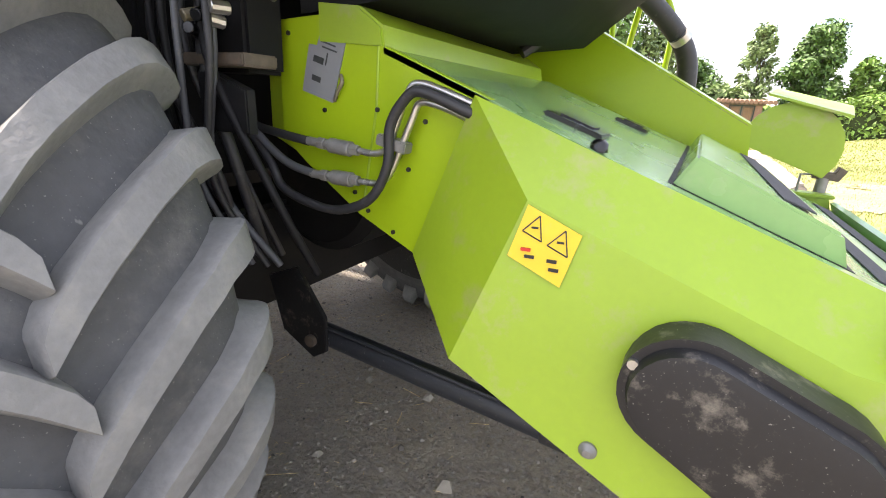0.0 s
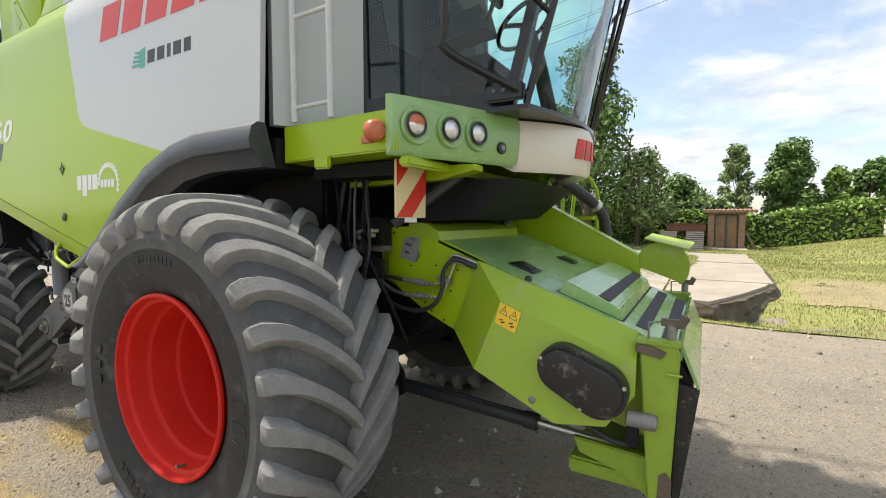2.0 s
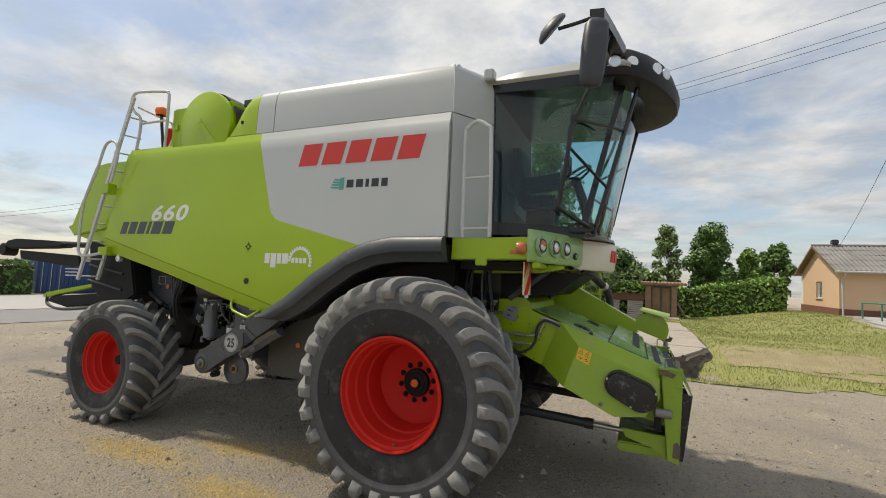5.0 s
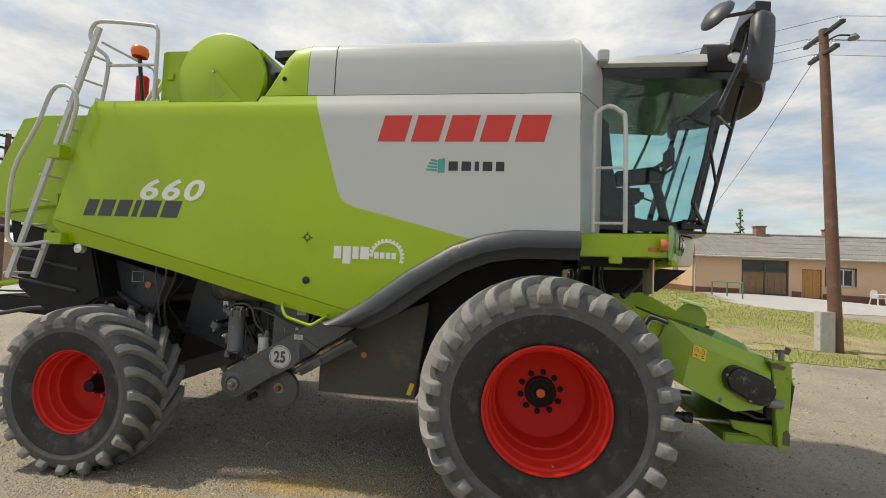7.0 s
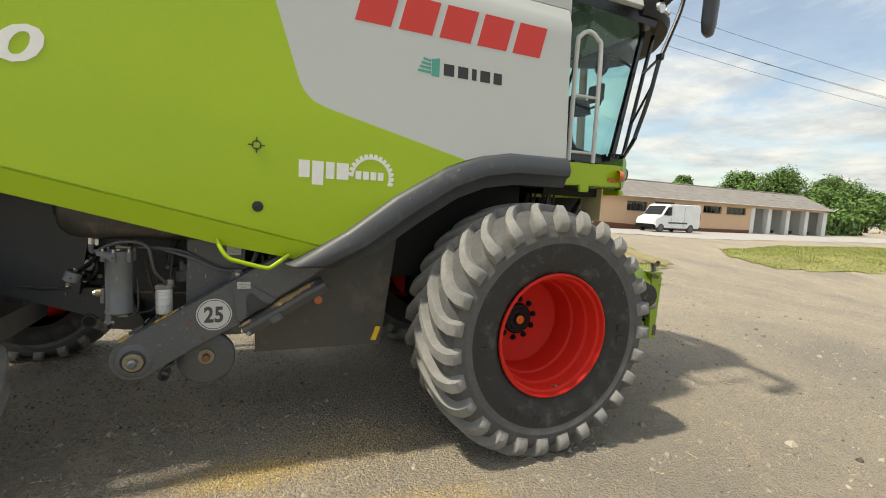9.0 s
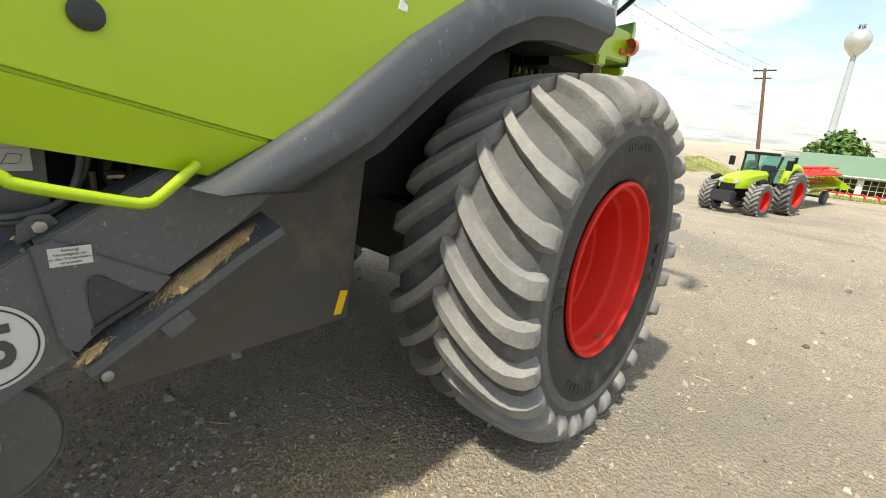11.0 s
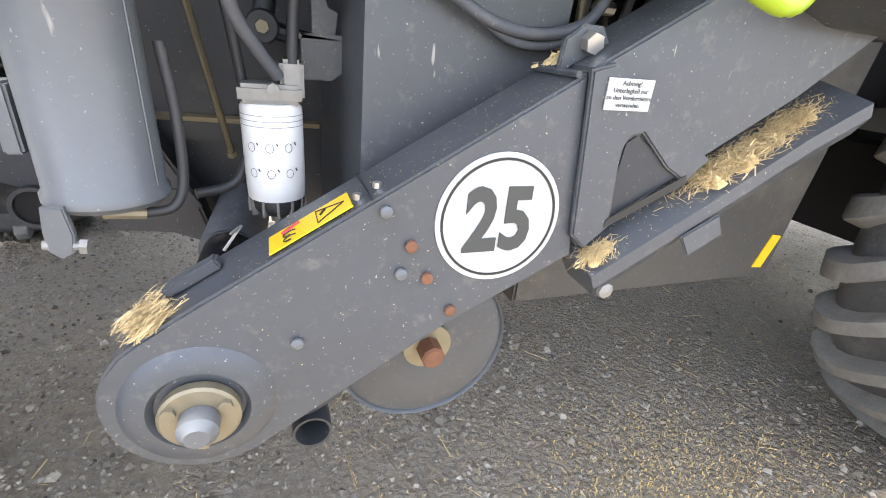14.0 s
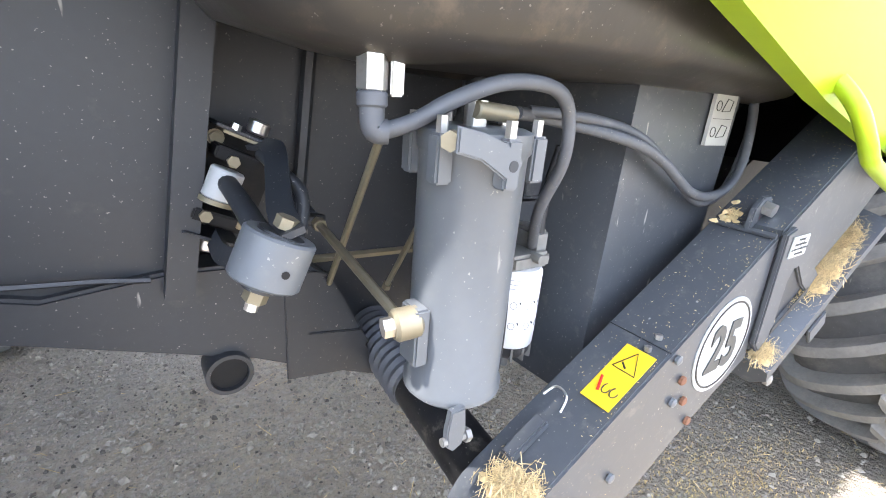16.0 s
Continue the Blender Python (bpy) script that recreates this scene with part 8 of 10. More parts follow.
blades("grass", "short green and straw-coloured grass of the lawn", 60000, FIELD, -3, 14.5, 5.4, 16, lawn_height, 0.05, 0.30, 5, 0.008)
blades("grass_far", "mown grass on the lawn towards the hedge", 30000, FIELD, -4, 13, 16, 30, lawn_height, 0.05, 0.22, 6, 0.02)
blades("grass_island", "mown grass on the island beside the road", 22000, ISLAND, 19, 52, 8, 15, lambda x, y: terrain(x, y) + 0.03, 0.06, 0.2, 7, 0.03)
blades("grass_strip", "grass along the white workshop", 6000, FAR_STRIP, 40, 60, -14, 12, lambda x, y: terrain(x, y) + 0.03, 0.2, 0.2, 8, 0.06)

M["dry_turf"] = mat("worn_dry_turf", (0.27, 0.225, 0.12), 0.95, vary=0.35, scale=1.5, bump=0.03, bscale=16, dirt=(0.21, 0.19, 0.08), dirt_amt=0.3, dscale=2)
cover_sheet("worn_strip", "worn dry brown strip across the lawn", "worn grass", lambda x, y: FIELD(x, y) and x > 3.9 and noise.noise((x * 0.9, y * 1.3, 5.0)) + 1.1 * math.exp(-((y - 9.4 - 0.05 * (x - 6)) / 1.3) ** 2) - 0.25 * noise.noise((x * 4, y * 4, 1)) > 0.55, 3.8, 14.5, 6.5, 13, 0.13, "dry_turf", 0.0, lambda x, y: lawn_height(x, y) + 0.014)

# -- concrete pad with its broken edge --
M["pad_concrete"] = mat("pad_concrete", (0.33, 0.29, 0.235), 0.9, vary=0.25, scale=1.6, bump=0.004, bscale=30, dirt=(0.22, 0.19, 0.14), dirt_amt=0.32, dscale=2.2)
pad = empty("concrete_pad", "cracked pale concrete pad with a dark earth edge", "concrete pad", kind="structure")


def pad_z(x, y):
    return 0.27 - 0.13 * smoothstep(8, 21, y)


rows = [(6.6, 9.4), (9.45, 12.6), (12.66, 15.8), (15.86, 18.8), (18.86, 21.6)]
cols = [(-4.4, -1.2), (-1.15, 1.45), (1.5, 3.7)]
for ri, (ya, yb) in enumerate(rows):
    for ci, (xa, xb) in enumerate(cols):
        fa = ((6.7, 6.6), (6.6, 6.3), (6.28, 8.9))[ci] if ri == 0 else (ya, ya)
        xr = (3.3, 3.5, 3.65, 3.7, 3.7)[ri] if ci == 2 else xb
        quad = [(xa, fa[0]), (xr, fa[1]), (xr + (0.1 if ci == 2 else 0), yb), (xa, yb)]
        if ri == 0 and ci == 2:
            quad = [(1.5, 6.28), (2.25, 6.15), (2.75, 7.3), (3.3, 8.9), (3.4, 9.4), (1.5, 9.4)]
        bm = bmesh.new()
        lift = env.uniform(-0.008, 0.008)
        lo = [bm.verts.new((x, y, pad_z(x, y) - 0.10)) for x, y in quad]
        up = [bm.verts.new((x, y, pad_z(x, y) + lift)) for x, y in quad]
        bm.faces.new(up)
        for i in range(len(quad)):
            bm.faces.new((lo[i], lo[(i + 1) % len(quad)], up[(i + 1) % len(quad)], up[i]))
        part("slab", bm, "pad_concrete", pad, "", 0)
bank = bmesh.new()
prof = [(-4.4, 6.6), (-1.2, 6.5), (1.5, 6.2), (2.25, 6.06), (2.5, 6.65), (2.8, 7.25), (3.05, 8.05), (3.36, 8.9), (3.5, 9.45), (3.7, 12.5), (3.8, 15.8)]
fine = []
for (xa, ya), (xb, yb) in zip(prof, prof[1:]):
    for k in range(8):
        fine.append((xa + (xb - xa) * k / 8, ya + (yb - ya) * k / 8))
levels = 7
ringv = []
for k in range(levels + 1):
    f = k / levels
    ringv.append([bank.verts.new((x + 0.05 + 0.16 * (1 - f) ** 1.6 + 0.08 * noise.noise((x * 4, y * 4, f * 4)), y - 0.03 - 0.08 * (1 - f) + 0.09 * noise.noise((x * 5, f * 6, 3)), terrain(x + 0.2, y) - 0.06 + f * (pad_z(x, y) - 0.015 - terrain(x + 0.2, y)))) for x, y in fine])
ringv.append([bank.verts.new((x - 0.25, y + 0.1, pad_z(x, y) - 0.02)) for x, y in fine])
for u, v in zip(ringv, ringv[1:]):
    for i in range(len(fine) - 1):
        bank.faces.new((u[i], u[i + 1], v[i + 1], v[i]))
part("earth_bank", bank, "soil", pad, "dark bare earth bank below the pad", 60)


# -- trees, hedges --
def leaf_cloud(spots, count, size, seed, flat=0.75):
    """Many small folded leaf clumps on the outside of overlapping blobs."""
    r = random.Random(seed)
    verts, faces = [], []
    wsum = list(itertools.accumulate(s[3] ** 2 for s in spots))
    for _ in range(count):
        pick = r.uniform(0, wsum[-1])
        cx, cy, cz, rad = spots[next((i for i, w in enumerate(wsum) if w >= pick), 0)]
        d = Vector((r.gauss(0, 1), r.gauss(0, 1), r.gauss(0, 1) * flat + 0.15)).normalized()
        p = Vector((cx, cy, cz)) + d * rad * (r.uniform(0.35, 1.0) ** 0.5) * r.uniform(0.75, 1.15)
        n = (d + Vector((r.gauss(0, 0.6), r.gauss(0, 0.6), r.gauss(0, 0.6) + 0.4))).normalized()
        u = n.orthogonal().normalized()
        u = (u * math.cos(r.uniform(0, 6.28)) + n.cross(u) * math.sin(r.uniform(0, 6.28)))
        v = n.cross(u).normalized()
        s = size * r.uniform(0.55, 1.35)
        k = len(verts)
        verts += [p - u * s, p + v * s * 0.45 + n * s * 0.12, p + u * s, p - v * s * 0.45 + n * s * 0.12]
        faces.append((k, k + 1, k + 2))
        faces.append((k, k + 2, k + 3))
    return verts, faces


def tree(x, y, h, rad, label, seed, leaf="leaf", count=3500, size=0.2, trunk=0.3, slim=1.0, z0=None):
    r = random.Random(seed)
    z0 = terrain(x, y) - 0.1 if z0 is None else z0
    t = empty("tree", label, "tree", m=pose(x, y, z0))
    bm = bmesh.new()
    spine = [(0, 0, 0), (0.1 * r.uniform(-1, 1), 0.1, h * 0.25), (0.2 * r.uniform(-1, 1), 0, h * 0.5), (0.25 * r.uniform(-1, 1), 0, h * 0.74)]
    path = smooth_path(spine, 5)
    loops, n = [], 10
    for i, p in enumerate(path):
        rr = trunk * (1 - 0.85 * i / (len(path) - 1)) * (1.35 if i == 0 else 1)
        loops.append([(p[0] + rr * math.cos(6.283 * k / n), p[1] + rr * math.sin(6.283 * k / n), p[2]) for k in range(n)])
    add_hull(bm, loops)
    part("trunk", bm, "bark", t, "", 60)
    spots = []
    for i in range(22):
        f = 0.22 + 0.74 * (i + r.random()) / 22
        reach = rad * slim * math.sin(math.pi * min(1, 0.12 + 0.88 * f ** 0.9)) ** 0.6 * r.uniform(0.35, 0.85)
        a = i * 2.4 + r.uniform(-0.5, 0.5)
        e = Vector((reach * math.cos(a), reach * math.sin(a), h * (f + 0.04)))
        b0 = path[min(len(path) - 1, int(len(path) * f * 0.85))]
        part("limb", tube(smooth_path([b0, b0.lerp(e, 0.5) + Vector((0, 0, -0.05 * h * 0.3)), e], 3), trunk * 0.16, 5), "bark", t, "", 60)
        spots.append((e.x, e.y, e.z, rad * r.uniform(0.26, 0.44)))
    spots.append((spine[-1][0], 0, h * 0.88, rad * 0.3))
    v, f = leaf_cloud(spots, count, size, seed)
    cr = mesh_from("crown", v, f, leaf, smooth=0)
    cr.parent = t
    return t


def hedge(pts, height, depth, label, seed, leaf="leaf_hedge", per=220, size=0.13, name="hedge", uneven=0.15):
    """A clipped row of bushes along a line on the ground."""
    r = random.Random(seed)
    h = empty(name, label, name.replace("_", " "))
    verts, faces, core = [], [], bmesh.new()
    for (xa, ya), (xb, yb) in zip(pts, pts[1:]):
        L = math.hypot(xb - xa, yb - ya)
        dx, dy = (xb - xa) / L, (yb - ya) / L
        for _ in range(int(L * per)):
            s = r.uniform(0, L)
            c = r.random()
            top = height * (1 + uneven * noise.noise((s * 0.5 + seed, 0, 1)) + 0.5 * uneven * noise.noise((s * 2.1, seed, 2)))
            bulge = depth / 2 * (1 + 0.25 * noise.noise((s * 0.9, seed, 5)))
            if c < 0.33:
                o, z = r.uniform(-bulge, bulge), top * r.uniform(0.9, 1.04)
                n = Vector((0, 0, 1))
            else:
                sg = 1 if r.random() < 0.5 else -1
                z = top * r.uniform(0.0, 1.0)
                o = sg * bulge * (0.82 + 0.25 * noise.noise((s * 1.6, z * 1.6, seed)) + r.uniform(-0.12, 0.1))
                n = Vector((-dy * sg, dx * sg, 0.35))
            x, y = xa + dx * s - dy * o, ya + dy * s + dx * o
            n = (n.normalized() + Vector((r.gauss(0, 0.5), r.gauss(0, 0.5), r.gauss(0, 0.5)))).normalized()
            u = n.orthogonal().normalized()
            u = u * math.cos(s * 40) + n.cross(u) * math.sin(s * 40)
            v = n.cross(u).normalized()
            q = size * r.uniform(0.5, 1.4)
            p = Vector((x, y, terrain(x, y) + z))
            k = len(verts)
            verts += [p - u * q, p + v * q * 0.5, p + u * q, p - v * q * 0.5 + n * q * 0.2]
            faces.append((k, k + 1, k + 2, k + 3))
        m = Matrix.Translation((xa, ya, 0)) @ Matrix.Rotation(math.atan2(dy, dx), 4, "Z")
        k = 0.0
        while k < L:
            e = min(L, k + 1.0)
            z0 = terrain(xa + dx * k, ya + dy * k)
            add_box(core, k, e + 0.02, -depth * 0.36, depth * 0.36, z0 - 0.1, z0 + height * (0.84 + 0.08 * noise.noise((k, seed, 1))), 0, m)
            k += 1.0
    # solid filler whose dark colour stands in for shade behind the leaves
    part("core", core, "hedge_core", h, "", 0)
    f = mesh_from("foliage", verts, faces, leaf, smooth=0)
    f.parent = h
    return h


# dark green of the filler boxes: the hedge's inner shade as colour
M["hedge_core"] = mat("hedge_inner_shade", (0.035, 0.05, 0.015), 0.95, vary=0.4, scale=6)
hedge([(-14, 30.5), (0, 30.2), (10.2, 29.6)], 2.05, 1.6, "clipped green hedge along the lawn", 11, per=420, size=0.13)
hedge([(-34, -22), (-33.5, -4), (-34, 11.4)], 2.05, 1.6, "tall dense green hedge beyond the concrete apron", 12, "leaf", per=300, size=0.16)
hedge([(-9, 32.5), (-4, 32.0), (0, 32.2), (3.5, 32.4)], 3.1, 2.4, "loose leafy bushes behind the hedge", 13, "leaf_pale", per=300, size=0.18, name="bushes", uneven=0.5)
hedge([(56, 34), (62, 30), (75, 32), (92, 40)], 2.4, 3.0, "low green bushes at the end of the road", 14, "leaf", per=120, size=0.3, name="bushes", uneven=0.5)
tree(-4.2, 26.0, 11.6, 3.0, "tall leafy tree behind the machine's cab", 21, count=9000, size=0.17, trunk=0.28)
tree(-1.5, 27.6, 5.6, 1.9, "broad green tree beside the hedge", 22, "leaf_pale", count=5500, size=0.14, trunk=0.16)
tree(-7.8, 29.5, 9.0, 3.2, "tall leafy tree at the hedge", 23, count=6000, size=0.19, trunk=0.28)
tree(6.8, 34.5, 6.3, 1.95, "round-crowned dark green tree behind the hedge", 24, count=7500, size=0.17, trunk=0.22)
tree(3.9, 34.0, 6.7, 1.3, "slim pale birch behind the hedge", 25, "leaf_pale", 4000, 0.13, 0.12)
tree(0.6, 35.5, 4.6, 2.4, "low dark tree behind the hedge", 26, count=4500, size=0.18, trunk=0.2)
tree(9.3, 35.0, 4.2, 1.1, "small upright tree behind the lawn", 27, "leaf_hedge", 2600, 0.17, 0.12)
tree(11.3, 36.0, 4.7, 1.2, "bushy tree beside the peach building", 28, "leaf", 2800, 0.18, 0.14)
tree(96, 62, 10.8, 6.0, "large spreading tree behind the garages", 31, leaf="leaf", count=8500, size=0.34, trunk=0.5)
tree(112, 64, 12.4, 6.6, "large spreading tree behind the garages", 32, leaf="leaf", count=8500, size=0.34, trunk=0.6)
tree(128, 62, 11.5, 6.5, "large spreading tree behind the garages", 33, leaf="leaf", count=8500, size=0.34, trunk=0.5)
tree(145, 66, 11.5, 7.0, "large spreading tree behind the garages", 34, leaf="leaf", count=8500, size=0.34, trunk=0.5)
tree(102, 50, 7.4, 5.2, "dense rounded tree at the road's end", 35, leaf="leaf", count=8500, size=0.34, trunk=0.4)
tree(120, 50, 7.2, 5.6, "dense rounded tree at the road's end", 36, leaf="leaf", count=8500, size=0.34, trunk=0.4)
tree(78, 62, 8.6, 3.6, "round tree rising behind the long roof", 37, leaf="leaf", count=8500, size=0.34, trunk=0.4)
tree(72.2, 0.2, 6.2, 3.5, "dark tree behind the white workshop", 38, count=2500, size=0.4, trunk=0.3)


def conifer(x, y, h, rad, label, seed):
    t = empty("conifer", label, "tree", m=pose(x, y, terrain(x, y)))
    part("trunk", hull([[(0.18 * (1 - 0.8 * f) * math.cos(k), 0.18 * (1 - 0.8 * f) * math.sin(k), f * h) for k in (0, 1.05, 2.1, 3.15, 4.2, 5.25)] for f in (0, 0.5, 1)]), "bark", t, "", 60)
    spots = [(rad * (1 - f) * 0.55 * math.cos(f * 60), rad * (1 - f) * 0.55 * math.sin(f * 60), h * (0.15 + 0.85 * f), max(0.14, rad * (1 - f) * 0.55)) for f in [i / 24 for i in range(25)]]
    v, f = leaf_cloud(spots, 2600, 0.14, seed, 0.35)
    cr = mesh_from("crown", v, f, "leaf", smooth=0)
    cr.parent = t


conifer(19.6, 36.5, 7.0, 1.5, "dark conifer rising behind the roof", 41)


# -- the long peach building --
BX0, BX1, BY0, BY1 = 11.1, 57.4, 26.2, 32.2
EAVE, RIDGE, RY = 3.25, 4.85, 29.2
house = empty("long_building", "long peach rendered building with grey corrugated roof and garages", "building", m=pose(0.7, 0, 0))


def wall_with_holes(name, x0, x1, y, z0, z1, holes, thick, material, label=""):
    """A wall along x with openings (xa, xb, za, zb) cut through it, in butting blocks."""
    xs = sorted({x0, x1} | {h[0] for h in holes} | {h[1] for h in holes})
    bm = bmesh.new()
    for xa, xb in zip(xs, xs[1:]):
        mid = (xa + xb) / 2
        cuts = sorted((h[2], h[3]) for h in holes if h[0] < mid < h[1])
        z = z0
        for ca, cb in cuts:
            if ca > z:
                add_box(bm, xa, xb, y, y + thick, z, ca)
            z = cb
        if z < z1:
            add_box(bm, xa, xb, y, y + thick, z, z1)
    bmesh.ops.remove_doubles(bm, verts=bm.verts[:], dist=0.0005)
    return part(name, bm, material, house, label, 0)


garage, entry, win1 = (14.05, 16.8, 0.5, 3.05), (17.55, 18.7, 0.5, 2.56), (18.95, 20.55, 1.58, 2.64)
high = [(27.6, 30.0, 1.95, 2.8), (30.9, 33.4, 0.3, 2.9), (33.9, 36.6, 2.2, 2.85), (37.2, 39.8, 2.15, 2.85), (40.5, 43.4, 2.15, 2.85)]
wins = [(22.6, 24.2, 1.58, 2.64)]
wall_with_holes("wall", BX0, 44.2, BY0, 0.0, EAVE, [garage, entry, win1] + wins + high, 0.3, "peach", "peach rendered front wall")
part("wall", box(44.0, 44.2, BY0 + 0.3, BY1 - 0.3, 0.0, EAVE), "white_wall", house)
part("wall", box(BX0, BX1, BY1 - 0.3, BY1, 0.0, EAVE), "white_wall", house)
part("wall", box(BX1 - 0.25, BX1, BY0, BY1 - 0.3, 0.0, EAVE), "white_wall", house)
part("lintel", box(44.2, BX1, BY0, BY0 + 0.3, 2.95, EAVE), "peach", house)
part("bay_floor", box(44.2, BX1 - 0.25, BY0 + 0.3, BY1 - 0.3, 0.2, 0.42), "concrete", house)
for x in (44.2, 46.9, 50.0, 53.3, 56.6):
    part("post", box(x, x + 0.62, BY0 - 0.02, BY0 + 0.5, 0.2, 2.95), "white_wall", house, "white square post between the garages")
for x in (47.1, 50.2, 53.5):
    part("partition", box(x, x + 0.15, BY0 + 0.5, BY1 - 0.3, 0.42, 2.95), "white_wall", house)
gy0, gy1 = 28.1, 28.95
bm = bmesh.new()
ya, yb, za, zb = 28.6, 29.6, 1.72, 2.72
for lo_hi in ([(BY0 + 0.3, 0.3), (ya, 0.3), (ya, EAVE + (ya - BY0) / 3.0 * 1.5), (BY0 + 0.3, EAVE + 0.14)],
              [(yb, 0.3), (BY1 - 0.3, 0.3), (BY1 - 0.3, EAVE + 0.14), (yb, EAVE + (BY1 - yb) / 3.0 * 1.5)],
              [(ya, 0.3), (yb, 0.3), (yb, za), (ya, za)],
              [(ya, zb), (yb, zb), (yb, EAVE + (BY1 - yb) / 3.0 * 1.5), (RY, RIDGE - 0.11), (ya, EAVE + (ya - BY0) / 3.0 * 1.5)]):
    add_prism(bm, lo_hi, "x", BX0 + 0.002, BX0 + 0.3)
part("gable_wall", bm, "peach", house, "peach rendered gable wall", 0)
for k in range(4):
    xa, xb = (BX0 - 0.04, 13.9) if k == 0 else ((17.0, 17.5), (18.75, 30.8), (33.5, 44.15))[k - 1]
    bm = bmesh.new()
    add_prism(bm, [(xa, 0.0), (xb, 0.0), (xb, terrain(xb, 26) + 0.34), (xa, terrain(xa, 26) + 0.34)], "y", BY0 - 0.05, BY0 - 0.002)
    part("plinth", bm, "plinth", house, "dark brown painted plinth", 0)
part("plinth", prism([(BY0, 0.0), (BY1, 0.0), (BY1, 1.3), (BY0, 1.22)], "x", BX0 - 0.045, BX0 - 0.002), "plinth", house, "", 0)


def corrugated(xa, xb, ya, za, yb, zb, nx_per=5, pitch=0.21, amp=0.022, rows=5):
    """A pitched sheet of overlapping corrugated courses."""
    v, f = [], []
    n = int((xb - xa) / pitch * nx_per)
    for r in range(rows):
        for s in (0, 1):
            t = (r + s * 1.04) / rows
            lift = 0.03 if s == 0 else 0.0
            for i in range(n + 1):
                x = xa + (xb - xa) * i / n
                v.append((x, ya + (yb - ya) * t, za + (zb - za) * t + amp * math.sin(6.2832 * (x - xa) / pitch) + lift * 0.6 + 0.012 * noise.noise((x * 0.7, r, 3))))
        o = r * 2 * (n + 1)
        f += [(o + i, o + i + 1, o + n + 2 + i, o + n + 1 + i) for i in range(n)]
    return v, f


for ya, yb in ((BY0 - 0.45, RY), (BY1 + 0.4, RY)):
    v, f = corrugated(BX0 - 0.3, BX1 + 0.35, ya, EAVE - 0.06 + 0.06, yb, RIDGE + 0.04)
    r = mesh_from("roof", v, f, "slate", smooth=1)
    r.parent = house
    r["label"] = "weathered grey corrugated roof"
part("ridge_cap", tube([(BX0 - 0.32, RY, RIDGE + 0.05), (BX1 + 0.36, RY, RIDGE + 0.05)], 0.09, 10), "slate", house, "", 60)
part("roof_deck", prism([(BY0 - 0.42, EAVE - 0.10), (RY, RIDGE - 0.07), (BY1 + 0.38, EAVE - 0.10), (BY1 + 0.38, EAVE - 0.04), (RY, RIDGE + 0.0), (BY0 - 0.42, EAVE - 0.04)], "x", BX0 - 0.27, BX1 + 0.33), "wood", house, "", 0)
part("barge_board", prism([(BY0 - 0.46, EAVE - 0.13), (RY, RIDGE - 0.10), (BY1 + 0.42, EAVE - 0.13), (BY1 + 0.42, EAVE + 0.0), (RY, RIDGE + 0.05), (BY0 - 0.46, EAVE + 0.0)], "x", BX0 - 0.31, BX0 - 0.275), "grey_wood", house, "", 0)
part("gutter", tube([(BX0 - 0.3, BY0 - 0.50, EAVE - 0.06), (BX1 + 0.3, BY0 - 0.50, EAVE - 0.06)], 0.06, 8), "sill", house, "grey gutter", 60)
for x in (BX0 + 0.12, 30.45):
    part("downpipe", tube(smooth_path([(x, BY0 - 0.48, EAVE - 0.08), (x, BY0 - 0.40, EAVE - 0.3), (x, BY0 - 0.10, EAVE - 0.55), (x, BY0 - 0.10, 2.0), (x, BY0 - 0.10, 0.5)], 4), 0.045, 8), "sill", house, "grey downpipe", 60)
part("downpipe", tube([(BX1 + 0.1, BY0 - 0.45, EAVE - 0.06), (BX1 + 0.9, BY0 - 0.5, EAVE + 0.25)], 0.05, 8), "sill", house, "", 60)
for x, z in ((16.6, 5.45), (21.0, 5.35)):
    ch = part("chimney", box(x - 0.3, x + 0.3, RY - 0.25, RY + 0.25, 4.5, z, 0.01), "brick", house, "red brick chimney on the ridge")
    part("chimney_cap", box(x - 0.36, x + 0.36, RY - 0.31, RY + 0.31, z + 0.002, z + 0.07, 0.01), "brick", ch)
part("roof_box", box(11.75, 12.05, RY - 0.2, RY + 0.2, 4.98, 5.25, 0.03), "dark", house, "dark vent box at the roof's end")


def house_window(x0, x1, z0, z1, y, bars, frame="plastic_white", parent=None, curtain=False, deep=0.14, sill=True):
    w = new("window")
    w.parent = parent or house
    fr = bmesh.new()
    t = 0.06
    for a in ((x0, x1, z0, z0 + t), (x0, x1, z1 - t, z1), (x0, x0 + t, z0 + t, z1 - t), (x1 - t, x1, z0 + t, z1 - t)):
        add_box(fr, a[0], a[1], y + deep, y + deep + 0.07, a[2], a[3], 0.006)
    part("window_frame", fr, frame, w)
    n = bars
    for i in range(n):
        xa, xb = x0 + t + (x1 - x0 - 2 * t) * i / n, x0 + t + (x1 - x0 - 2 * t) * (i + 1) / n
        if i:
            part("mullion", box(xa - 0.03, xa + 0.03, y + deep + 0.003, y + deep + 0.066, z0 + t, z1 - t, 0.005), frame, w)
        part("pane", box(xa + 0.031, xb - 0.031, y + deep + 0.03, y + deep + 0.04, z0 + t, z1 - t), "pane", w)
    part("reveal", box(x0, x1, y + 0.27, y + 0.285, z0, z1), "brown_floor", w)
    if curtain:
        part("curtain", box(x0 + 0.08, x0 + (x1 - x0) * 0.45, y + 0.24, y + 0.255, z0 + 0.06, z1 - 0.1), "plastic_white", w, "white net curtain")
    if sill:
        part("window_sill", box(x0 - 0.05, x1 + 0.05, y - 0.07, y + deep - 0.002, z0 - 0.05, z0 - 0.002, 0.01), "sill", w)
    return w


